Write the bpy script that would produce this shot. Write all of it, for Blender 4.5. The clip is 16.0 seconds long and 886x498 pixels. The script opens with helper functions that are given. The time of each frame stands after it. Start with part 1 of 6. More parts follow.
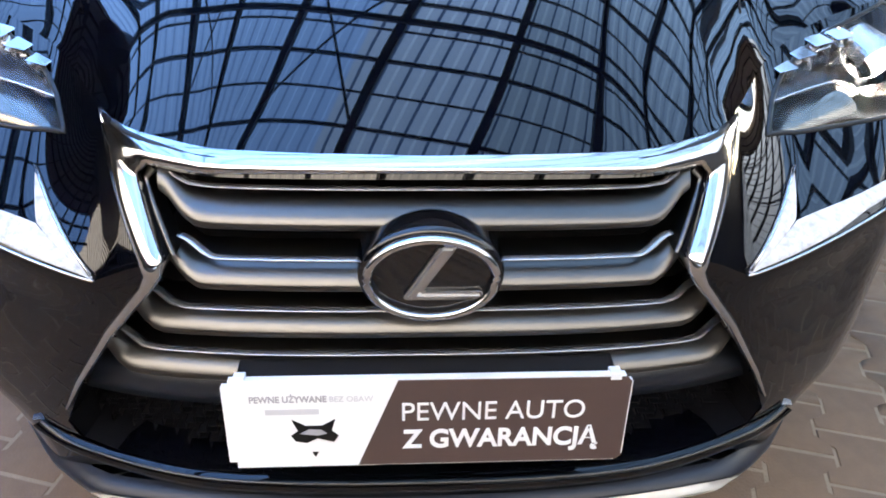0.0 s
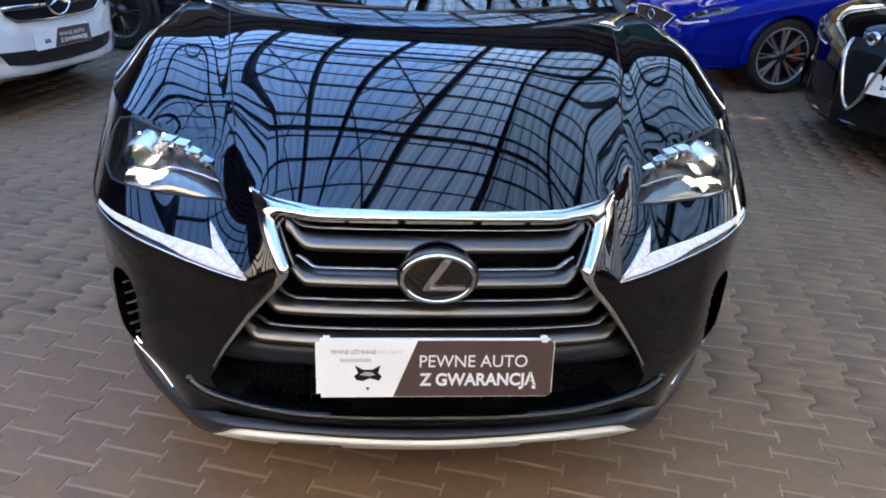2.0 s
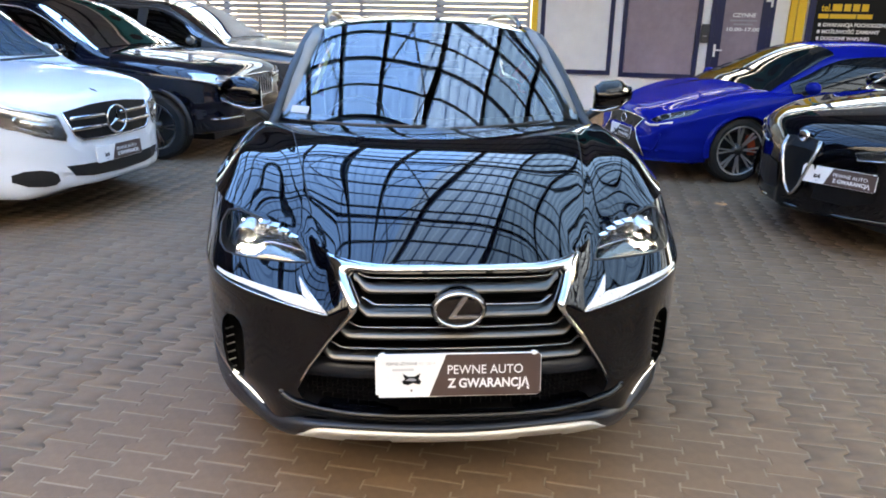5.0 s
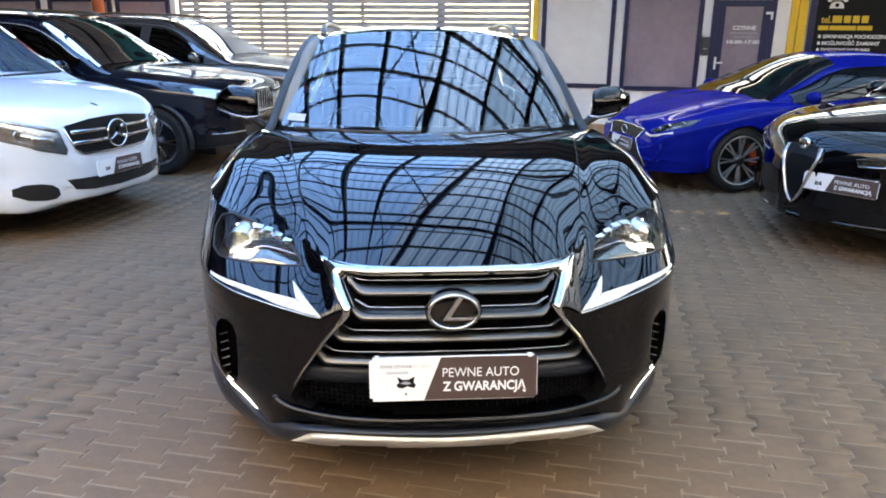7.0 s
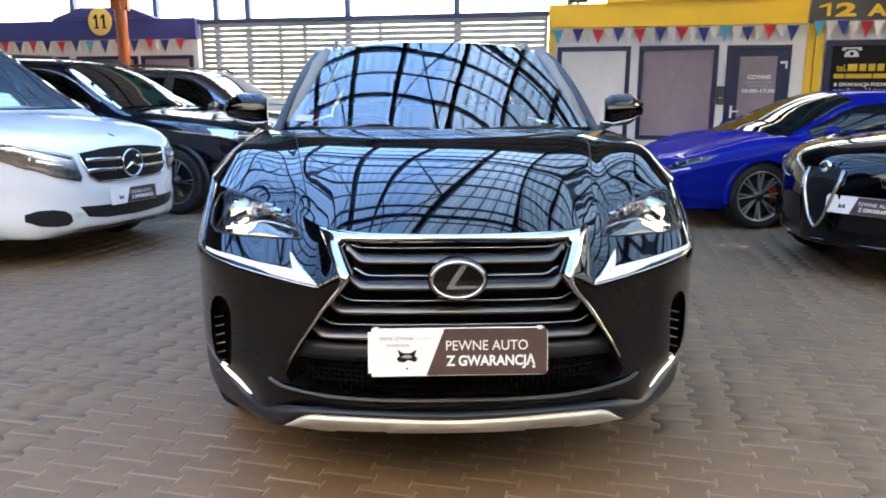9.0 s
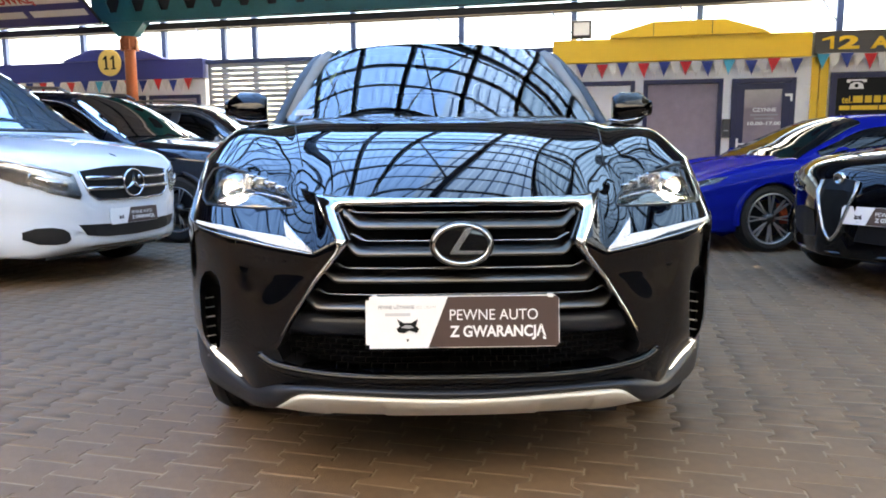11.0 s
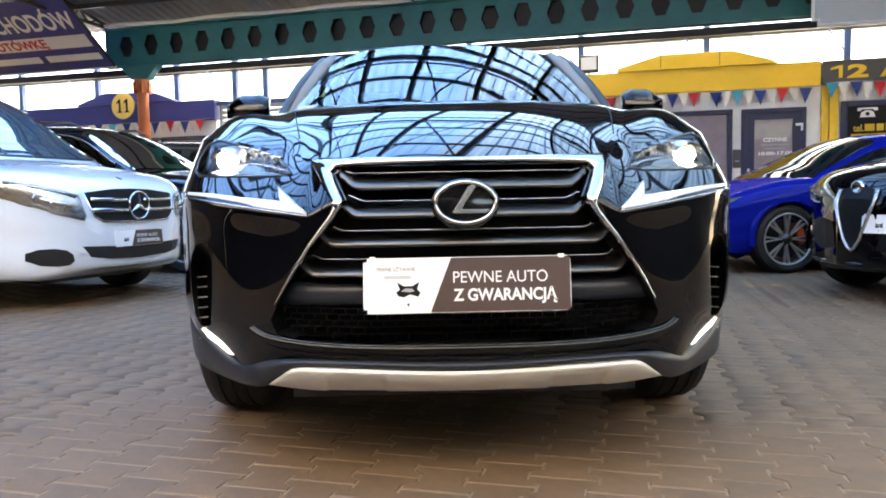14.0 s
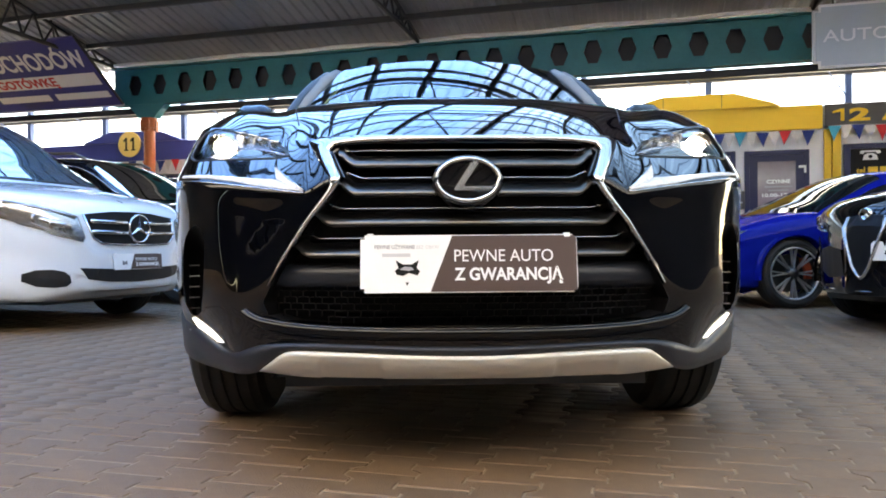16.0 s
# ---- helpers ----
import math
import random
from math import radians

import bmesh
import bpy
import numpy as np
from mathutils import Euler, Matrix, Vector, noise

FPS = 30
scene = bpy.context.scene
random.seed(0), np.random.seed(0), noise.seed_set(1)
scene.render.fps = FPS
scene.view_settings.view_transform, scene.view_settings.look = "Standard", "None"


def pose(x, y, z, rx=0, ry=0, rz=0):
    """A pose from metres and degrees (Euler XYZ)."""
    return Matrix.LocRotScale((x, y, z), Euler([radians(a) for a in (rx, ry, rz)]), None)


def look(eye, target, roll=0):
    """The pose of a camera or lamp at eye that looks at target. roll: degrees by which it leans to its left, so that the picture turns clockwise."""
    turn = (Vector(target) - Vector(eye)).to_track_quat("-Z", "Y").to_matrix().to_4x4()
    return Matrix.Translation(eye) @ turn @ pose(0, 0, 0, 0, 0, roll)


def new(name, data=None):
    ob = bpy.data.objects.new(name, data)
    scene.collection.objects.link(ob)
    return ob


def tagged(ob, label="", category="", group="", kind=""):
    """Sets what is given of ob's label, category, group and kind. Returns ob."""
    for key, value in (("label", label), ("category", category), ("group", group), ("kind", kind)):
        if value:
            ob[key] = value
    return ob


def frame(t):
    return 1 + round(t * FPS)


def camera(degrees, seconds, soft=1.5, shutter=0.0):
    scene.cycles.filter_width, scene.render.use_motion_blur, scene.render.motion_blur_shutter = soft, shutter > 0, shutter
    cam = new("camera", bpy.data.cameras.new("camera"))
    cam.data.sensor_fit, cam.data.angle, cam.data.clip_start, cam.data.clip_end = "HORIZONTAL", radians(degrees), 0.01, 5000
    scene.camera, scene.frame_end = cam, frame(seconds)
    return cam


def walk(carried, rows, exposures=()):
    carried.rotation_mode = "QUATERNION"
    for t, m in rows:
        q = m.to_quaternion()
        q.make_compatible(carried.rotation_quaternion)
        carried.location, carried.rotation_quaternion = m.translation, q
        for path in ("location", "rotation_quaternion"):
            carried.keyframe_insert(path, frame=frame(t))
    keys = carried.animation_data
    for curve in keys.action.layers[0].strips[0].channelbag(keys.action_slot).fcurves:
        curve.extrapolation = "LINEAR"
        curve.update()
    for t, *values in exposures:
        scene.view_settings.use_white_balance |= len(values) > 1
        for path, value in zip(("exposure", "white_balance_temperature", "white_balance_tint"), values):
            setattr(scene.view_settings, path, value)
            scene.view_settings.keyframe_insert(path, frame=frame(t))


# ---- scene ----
cam = camera(63.1, 16.0, soft=1.8)
PATH = [
    (0, (-0.04, -0.663, 1.288), (0.085, 0.988, 0.166), 2.1),
    (0.5, (-0.036, -0.836, 1.343), (0.067, 0.86, 0.288), 1.2),
    (1, (-0.044, -1.002, 1.404), (0.049, 0.732, 0.412), 0.7),
    (1.5, (-0.068, -1.161, 1.459), (0.051, 0.596, 0.511), 1.9),
    (2, (-0.101, -1.323, 1.51), (0.043, 0.467, 0.632), 2.5),
    (2.5, (-0.137, -1.467, 1.544), (0.033, 0.357, 0.741), 2.1),
    (3, (-0.149, -1.606, 1.577), (0.037, 0.241, 0.834), 2.0),
    (3.5, (-0.151, -1.749, 1.604), (-0.008, 0.111, 0.883), 1.3),
    (4, (-0.162, -1.852, 1.639), (-0.042, 0.018, 0.94), 1.1),
    (4.5, (-0.202, -1.944, 1.659), (-0.083, -0.062, 0.992), 0.8),
    (5, (-0.222, -2.035, 1.668), (-0.068, -0.143, 1.036), 1.0),
    (7.5, (-0.177, -2.03, 1.564), (-0.045, -0.112, 1.012), 0.1),
    (8, (-0.166, -2.025, 1.487), (-0.048, -0.091, 0.992), -0.2),
    (8.5, (-0.15, -2.028, 1.405), (-0.045, -0.083, 0.952), -0.1),
    (9, (-0.139, -2.003, 1.295), (-0.047, -0.047, 0.886), 0.1),
    (11.5, (-0.126, -1.893, 1.002), (-0.057, 0.09, 0.751), -0.3),
    (12, (-0.126, -1.875, 0.966), (-0.07, 0.111, 0.74), -0.3),
    (12.5, (-0.112, -1.873, 0.925), (-0.065, 0.117, 0.724), -0.5),
    (13, (-0.098, -1.852, 0.888), (-0.052, 0.14, 0.709), -0.4),
    (13.5, (-0.1, -1.831, 0.844), (-0.054, 0.162, 0.683), -1.0),
    (14, (-0.101, -1.819, 0.792), (-0.056, 0.175, 0.65), -1.0),
    (14.5, (-0.102, -1.809, 0.744), (-0.052, 0.188, 0.631), -0.8),
    (15, (-0.093, -1.789, 0.691), (-0.041, 0.209, 0.61), -0.5),
    (15.5, (-0.092, -1.76, 0.641), (-0.041, 0.239, 0.601), -0.1),
    (16, (-0.097, -1.752, 0.613), (-0.058, 0.248, 0.607), -0.4),
]
walk(cam, [(t, look(eye, target, roll)) for t, eye, target, roll in PATH],
     [(0.0, 3.30, 7700, 10), (1.5, 2.97, 7800, 10), (3.5, 3.14, 8200, 9), (5.0, 3.36, 8600, 8), (9.0, 3.33, 8750, 8), (11.5, 3.31, 8800, 8),
      (12.5, 3.37, 8650, 8), (13.5, 3.47, 8700, 8), (14.5, 3.41, 8600, 8), (16.0, 3.28, 8500, 8)])

# ---- light ----
world = bpy.data.worlds.new("world")
scene.world = world
world.use_nodes = True
wn = world.node_tree.nodes
sky = wn.new("ShaderNodeTexSky")
sky.sky_type = "NISHITA"
sky.sun_disc = False
sky.sun_elevation = radians(42)
sky.sun_rotation = radians(80)
wn["Background"].inputs[1].default_value = 0.15
world.node_tree.links.new(sky.outputs[0], wn["Background"].inputs[0])
sun = new("sun", bpy.data.lights.new("sun", "SUN"))
sun.data.energy, sun.data.angle, sun.data.color = 5.0, radians(0.6), (1.0, 0.95, 0.88)
# the sun stands to the right of the black car, a little ahead
SUN_AZ, SUN_EL = radians(80), radians(42)
sun.matrix_world = look((0, 0, 0), (-math.sin(SUN_AZ) * math.cos(SUN_EL), -math.cos(SUN_AZ) * math.cos(SUN_EL), -math.sin(SUN_EL)))


# ---- materials ----
def material(name, color=(0.5, 0.5, 0.5), rough=0.5, metal=0.0, var=0.08, scale=8.0, bump=0.0, bump_scale=60.0,
             coat=0.0, coat_ior=1.5, spec=0.5, emit=0.0, trans=0.0, ior=1.45, rand=0.0, rough_var=0.0):
    """A surface with colour that varies at two scales, uneven gloss and fine relief."""
    m = bpy.data.materials.new(name)
    m.use_nodes = True
    nt = m.node_tree
    N, L = nt.nodes, nt.links
    b = N["Principled BSDF"]
    b.inputs["Base Color"].default_value = (*color, 1)
    b.inputs["Roughness"].default_value = rough
    b.inputs["Metallic"].default_value = metal
    b.inputs["Specular IOR Level"].default_value = spec
    b.inputs["Coat Weight"].default_value = coat
    b.inputs["Coat Roughness"].default_value = 0.01
    b.inputs["Coat IOR"].default_value = coat_ior
    b.inputs["Transmission Weight"].default_value = trans
    b.inputs["IOR"].default_value = ior
    if emit:
        b.inputs["Emission Color"].default_value = (*color, 1)
        b.inputs["Emission Strength"].default_value = emit
    tc = N.new("ShaderNodeTexCoord")
    if var or rand:
        n1 = N.new("ShaderNodeTexNoise")
        n1.inputs["Scale"].default_value = scale
        n1.inputs["Detail"].default_value = 6
        n2 = N.new("ShaderNodeTexNoise")
        n2.inputs["Scale"].default_value = scale * 9
        n2.inputs["Detail"].default_value = 3
        L.new(tc.outputs["Object"], n1.inputs["Vector"])
        L.new(tc.outputs["Object"], n2.inputs["Vector"])
        add = N.new("ShaderNodeMath")
        add.operation = "MULTIPLY_ADD"
        L.new(n2.outputs["Fac"], add.inputs[0])
        add.inputs[1].default_value = 0.45
        L.new(n1.outputs["Fac"], add.inputs[2])
        mr = N.new("ShaderNodeMapRange")
        mr.inputs["From Min"].default_value = 0.35
        mr.inputs["From Max"].default_value = 1.1
        mr.inputs["To Min"].default_value = 1 - var
        mr.inputs["To Max"].default_value = 1 + var
        L.new(add.outputs[0], mr.inputs["Value"])
        fac = mr.outputs[0]
        if rand:
            oi = N.new("ShaderNodeObjectInfo")
            geo = N.new("ShaderNodeNewGeometry")
            sm = N.new("ShaderNodeMath")
            sm.operation = "ADD"
            L.new(oi.outputs["Random"], sm.inputs[0])
            L.new(geo.outputs["Random Per Island"], sm.inputs[1])
            fr = N.new("ShaderNodeMath")
            fr.operation = "FRACT"
            L.new(sm.outputs[0], fr.inputs[0])
            rr = N.new("ShaderNodeMapRange")
            rr.inputs["To Min"].default_value = 1 - rand
            rr.inputs["To Max"].default_value = 1 + rand
            L.new(fr.outputs[0], rr.inputs["Value"])
            mu = N.new("ShaderNodeMath")
            mu.operation = "MULTIPLY"
            L.new(fac, mu.inputs[0])
            L.new(rr.outputs[0], mu.inputs[1])
            fac = mu.outputs[0]
        vm = N.new("ShaderNodeVectorMath")
        vm.operation = "SCALE"
        vm.inputs[0].default_value = color
        L.new(fac, vm.inputs["Scale"])
        L.new(vm.outputs[0], b.inputs["Base Color"])
        if rough_var:
            rv = N.new("ShaderNodeMapRange")
            rv.inputs["From Min"].default_value = 0.3
            rv.inputs["From Max"].default_value = 0.75
            rv.inputs["To Min"].default_value = max(0, rough - rough_var)
            rv.inputs["To Max"].default_value = rough + rough_var
            L.new(n1.outputs["Fac"], rv.inputs["Value"])
            L.new(rv.outputs[0], b.inputs["Roughness"])
    if bump:
        nb = N.new("ShaderNodeTexNoise")
        nb.inputs["Scale"].default_value = bump_scale
        nb.inputs["Detail"].default_value = 4
        L.new(tc.outputs["Object"], nb.inputs["Vector"])
        bp = N.new("ShaderNodeBump")
        bp.inputs["Strength"].default_value = bump
        bp.inputs["Distance"].default_value = 0.004
        L.new(nb.outputs["Fac"], bp.inputs["Height"])
        L.new(bp.outputs[0], b.inputs["Normal"])
    return m


def sheet_material(name, color, passing, rough=0.4):
    """Roof sheeting that lets a part of the daylight through."""
    m = material(name, color, rough, var=0.15, scale=0.8)
    nt = m.node_tree
    N, L = nt.nodes, nt.links
    tr = N.new("ShaderNodeBsdfTranslucent")
    tr.inputs[0].default_value = (*color, 1)
    mix = N.new("ShaderNodeMixShader")
    mix.inputs[0].default_value = passing
    L.new(N["Principled BSDF"].outputs[0], mix.inputs[1])
    L.new(tr.outputs[0], mix.inputs[2])
    L.new(mix.outputs[0], N["Material Output"].inputs[0])
    return m


def glass_material(name, tint, gloss_rough=0.0, ior=1.5):
    """A thin pane: clear, with mirror gloss that grows at a glancing view."""
    m = bpy.data.materials.new(name)
    m.use_nodes = True
    nt = m.node_tree
    N, L = nt.nodes, nt.links
    tp = N.new("ShaderNodeBsdfTransparent")
    tp.inputs[0].default_value = (*tint, 1)
    gl = N.new("ShaderNodeBsdfGlossy")
    gl.inputs["Roughness"].default_value = gloss_rough
    fr = N.new("ShaderNodeFresnel")
    fr.inputs[0].default_value = ior
    mix = N.new("ShaderNodeMixShader")
    L.new(fr.outputs[0], mix.inputs[0])
    L.new(tp.outputs[0], mix.inputs[1])
    L.new(gl.outputs[0], mix.inputs[2])
    L.new(mix.outputs[0], N["Material Output"].inputs[0])
    return m


lens_glass = glass_material("lamp_lens", (0.96, 0.97, 0.98), ior=1.22)
screen_glass = glass_material("windscreen_glass", (0.86, 0.89, 0.88), ior=2.05)
black_paint = material("black_paint", (0.0010, 0.0013, 0.0025), 0.06, coat=1.0, var=0.1, scale=3, spec=0.05, coat_ior=1.42)
white_paint = material("white_paint", (0.67, 0.71, 0.75), 0.25, coat=1.0, var=0.02, scale=2)
blue_paint = material("blue_paint", (0.0004, 0.008, 0.19), 0.5, 0.0, coat=0.30, var=0.05, scale=3, spec=0.0, coat_ior=1.36)
dark_blue_paint = material("dark_blue_paint", (0.004, 0.005, 0.010), 0.15, spec=0.2, coat=1.0, var=0.05, scale=3)
grey_paint = material("grey_paint", (0.10, 0.095, 0.09), 0.25, 0.4, coat=1.0, var=0.05, scale=3)
chrome = material("chrome", (0.60, 0.61, 0.63), 0.09, 1.0, var=0.02, scale=30)
satin = material("satin_metal", (0.125, 0.122, 0.118), 0.3, 1.0, var=0.05, scale=40)
satin_bright = material("satin_bright", (0.42, 0.42, 0.43), 0.25, 0.85, var=0.04, scale=20)
satin_dark = material("dark_satin", (0.07, 0.07, 0.072), 0.3, 0.9, var=0.05, scale=40)
silver_plastic = material("silver_plastic", (0.60, 0.58, 0.54), 0.38, 0.35, var=0.04, scale=20, bump=0.05, bump_scale=400)
black_plastic = material("black_plastic", (0.012, 0.012, 0.013), 0.42, var=0.2, scale=20, bump=0.08, bump_scale=500)
cladding_plastic = material("cladding_plastic", (0.012, 0.015, 0.023), 0.38, var=0.15, scale=12, bump=0.1, bump_scale=600)
mesh_black = material("mesh_black", (0.004, 0.004, 0.005), 0.5, var=0.2, scale=20, spec=0.2)
gloss_black = material("gloss_black", (0.006, 0.006, 0.007), 0.08, var=0.1, scale=20, coat=0.5)
rubber = material("rubber", (0.012, 0.0115, 0.011), 0.75, var=0.3, scale=25, bump=0.2, bump_scale=250)
dark_glass = material("dark_glass", (0.006, 0.008, 0.010), 0.02, var=0.0, coat=1.0, spec=0.8)
# uneven blue base colour stands in for the roof mirrored in the van's glass
van_glass = material("glass_painted_reflection", (0.05, 0.085, 0.11), 0.03, var=0.25, scale=1.5, coat=1.0, spec=0.8, coat_ior=2.2)
tinted_glass = material("tinted_glass", (0.006, 0.008, 0.010), 0.03, var=0.0, spec=0.35)
rim_metal = material("rim_metal", (0.16, 0.16, 0.17), 0.25, 0.9, var=0.05, scale=20)
rim_mid = material("rim_graphite", (0.62, 0.62, 0.63), 0.28, 0.8, var=0.05, scale=20)
rim_bright = material("rim_bright", (0.6, 0.6, 0.62), 0.2, 1.0, var=0.05, scale=20)
caliper_red = material("caliper_orange", (0.36, 0.05, 0.012), 0.4, var=0.05)
lamp_white = material("lamp_light", (1.0, 0.98, 0.95), 0.3, var=0.0, emit=12.0)
ball_glass = material("projector_glass", (1, 1, 1), 0.0, var=0.0, trans=1.0, ior=1.5)
drl_white = material("running_light", (0.40, 0.41, 0.43), 0.25, var=0.5, scale=90, emit=0.06, bump=0.6, bump_scale=180)
tail_red = material("tail_lamp_red", (0.25, 0.008, 0.008), 0.1, var=0.1, scale=10, coat=0.5)
lamp_dark = material("lamp_housing", (0.10, 0.10, 0.105), 0.22, 0.75, var=0.1, scale=14)
lamp_smoke = material("lamp_smoked_shell", (0.24, 0.215, 0.185), 0.16, 1.0, var=0.15, scale=30)
lamp_silver = material("lamp_reflector", (0.58, 0.58, 0.58), 0.14, 0.9, var=0.2, scale=40, bump=0.7, bump_scale=60)
fog_white = material("corner_light", (0.9, 0.92, 0.95), 0.2, var=0.0, emit=0.36)
plate_white = material("plate_white", (0.80, 0.80, 0.80), 0.35, var=0.03, scale=20)
plate_brown = material("plate_brown", (0.075, 0.048, 0.042), 0.35, var=0.05, scale=20)
print_black = material("print_black", (0.008, 0.008, 0.008), 0.5, var=0.05, spec=0.2)
plate_grey_light = material("pale_grey_print", (0.55, 0.55, 0.57), 0.5, var=0.05)
print_grey = material("print_grey", (0.35, 0.35, 0.37), 0.5, var=0.05)
print_white = material("print_white", (0.82, 0.82, 0.82), 0.4, var=0.02)
print_yellow = material("print_yellow", (0.80, 0.50, 0.03), 0.4, var=0.05)
print_red = material("print_red", (0.6, 0.03, 0.03), 0.4, var=0.05)
paver_mat = material("paver_concrete", (0.150, 0.094, 0.056), 0.72, var=0.28, scale=3.0, bump=0.4, bump_scale=160, rand=0.07, rough_var=0.08)
joint_mat = material("joint_sand", (0.235, 0.178, 0.125), 0.95, var=0.3, scale=5, bump=0.6, bump_scale=200)
yellow_mat = material("yellow_panel", (0.90, 0.56, 0.04), 0.45, var=0.06, scale=1.2)
blue_mat = material("blue_panel", (0.03, 0.045, 0.24), 0.45, var=0.08, scale=1.5)
frame_blue = material("frame_blue", (0.008, 0.013, 0.065), 0.4, var=0.08, scale=5)
wall_white = material("white_wall", (0.92, 0.92, 0.91), 0.55, var=0.06, scale=2)
purple_film = material("purple_film", (0.33, 0.27, 0.31), 0.10, var=0.25, scale=1.0)
anthracite = material("anthracite_panel", (0.055, 0.055, 0.06), 0.45, var=0.1, scale=2)
teal_mat = material("teal_steel", (0.012, 0.17, 0.19), 0.45, var=0.2, scale=2.5, bump=0.1)
orange_mat = material("orange_steel", (0.42, 0.10, 0.03), 0.45, var=0.2, scale=4, bump=0.1)
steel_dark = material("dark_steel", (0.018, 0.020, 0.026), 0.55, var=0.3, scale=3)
steel_blue = material("blue_steel", (0.03, 0.06, 0.16), 0.5, var=0.2, scale=3)
pipe_white = material("white_pipe", (0.75, 0.75, 0.73), 0.45, var=0.08, scale=4)
roof_grey = material("roof_sheet_grey", (0.22, 0.23, 0.25), 0.55, var=0.2, scale=1.0)
roof_clear = sheet_material("roof_sheet_translucent", (0.090, 0.170, 0.31), 0.88)
# unseen strip behind the beam, added to let daylight onto the office fronts
roof_white = sheet_material("roof_fill_eaves", (0.96, 0.96, 0.94), 0.92)
# two unseen sheets behind the camera, their colours raised to fill the ground
roof_back = sheet_material("roof_fill_cream", (0.86, 0.80, 0.73), 0.86)
roof_dull = sheet_material("roof_fill_dull", (0.74, 0.71, 0.67), 0.7)
# unseen lighter panel on the right, added to brighten the paving there
roof_side = sheet_material("roof_fill_right", (0.30, 0.36, 0.44), 0.88)
roof_mid = sheet_material("roof_sheet_light_blue", (0.145, 0.265, 0.50), 0.87)
roof_blue = sheet_material("roof_sheet_blue", (0.105, 0.25, 0.60), 0.85)
slat_white = sheet_material("white_slat", (0.45, 0.48, 0.53), 0.16)
seat_cloth = material("dark_seat", (0.03, 0.03, 0.032), 0.7, var=0.1)
lining = material("pale_lining", (0.18, 0.178, 0.168), 0.8, var=0.05)
strap_yellow = material("yellow_strap", (0.55, 0.45, 0.10), 0.6, var=0.1)
white_film = material("white_film", (0.80, 0.80, 0.79), 0.3, var=0.12, scale=0.8)
disc_yellow = material("pale_yellow_disc", (0.85, 0.62, 0.20), 0.4, var=0.04)
steel_grey = material("grey_steel", (0.30, 0.31, 0.33), 0.5, var=0.1)
flood_glass = material("floodlight_glass", (0.75, 0.77, 0.78), 0.15, var=0.1, scale=6)
sign_grey = material("grey_sign_glass", (0.42, 0.47, 0.50), 0.2, var=0.08, scale=1.0)
banner_blue = material("banner_blue", (0.035, 0.04, 0.22), 0.4, var=0.08, scale=1.0)
screen_dark = glass_material("car_glass", (0.14, 0.17, 0.18), ior=2.5)
bunting = {"red": material("red_cloth", (0.55, 0.03, 0.04), 0.8, var=0.1, scale=20), "blue": material("blue_cloth", (0.02, 0.045, 0.22), 0.8, var=0.1, scale=20),
           "white": material("white_cloth", (0.74, 0.73, 0.70), 0.8, var=0.05, scale=20), "cyan": material("cyan_cloth", (0.04, 0.35, 0.5), 0.8, var=0.1, scale=20)}


# ---- building tools ----
def link(bm, name, mat, parent=None, label="", smooth=False, m=None):
    me = bpy.data.meshes.new(name)
    bm.normal_update()
    bm.to_mesh(me)
    bm.free()
    for p in me.polygons:
        p.use_smooth = smooth
    me.materials.append(mat)
    ob = new(name, me)
    if m is not None:
        ob.matrix_basis = m
    if parent:
        ob.parent = parent
    if label:
        ob["label"] = label
    return ob


def part(name, bm, mat, parent, label="", smooth=False, m=None):
    return link(bm, name, mat, parent, label, smooth, m)


def thing(name, label, category, m=None, group="", kind=""):
    ob = new(name)
    if m is not None:
        ob.matrix_basis = m
    return tagged(ob, label, category, group, kind)


def box(bm, x0, x1, y0, y1, z0, z1, bevel=0.0):
    r = bmesh.ops.create_cube(bm, size=1.0, matrix=Matrix.Translation(((x0 + x1) / 2, (y0 + y1) / 2, (z0 + z1) / 2)) @ Matrix.Diagonal((abs(x1 - x0), abs(y1 - y0), abs(z1 - z0), 1)))
    if bevel:
        es = list({e for v in r["verts"] for e in v.link_edges})
        bmesh.ops.bevel(bm, geom=es, offset=bevel, segments=2, affect="EDGES", profile=0.5)
    return bm


def boxed(*a, bevel=0.0):
    return box(bmesh.new(), *a, bevel=bevel)


def tube(bm, pts, r, sides=8, closed=False, flat=None):
    """A tube along points; flat gives a second radius for the z-ish axis."""
    pts = [Vector(p) for p in pts]
    n = len(pts)
    rings = []
    up = Vector((0, 0, 1))
    for i, p in enumerate(pts):
        a = pts[(i - 1) % n] if (closed or i > 0) else p
        b = pts[(i + 1) % n] if (closed or i < n - 1) else p
        d = (b - a).normalized()
        s = d.cross(up)
        if s.length < 1e-3:
            s = Vector((1, 0, 0))
        s.normalize()
        w = s.cross(d)
        rings.append([bm.verts.new(p + s * (r * math.cos(k * 2 * math.pi / sides)) + w * ((flat or r) * math.sin(k * 2 * math.pi / sides))) for k in range(sides)])
    for i in range(n if closed else n - 1):
        A, B = rings[i], rings[(i + 1) % n]
        for k in range(sides):
            bm.faces.new((A[k], A[(k + 1) % sides], B[(k + 1) % sides], B[k]))
    if not closed:
        bm.faces.new(rings[0][::-1])
        bm.faces.new(rings[-1])
    return bm


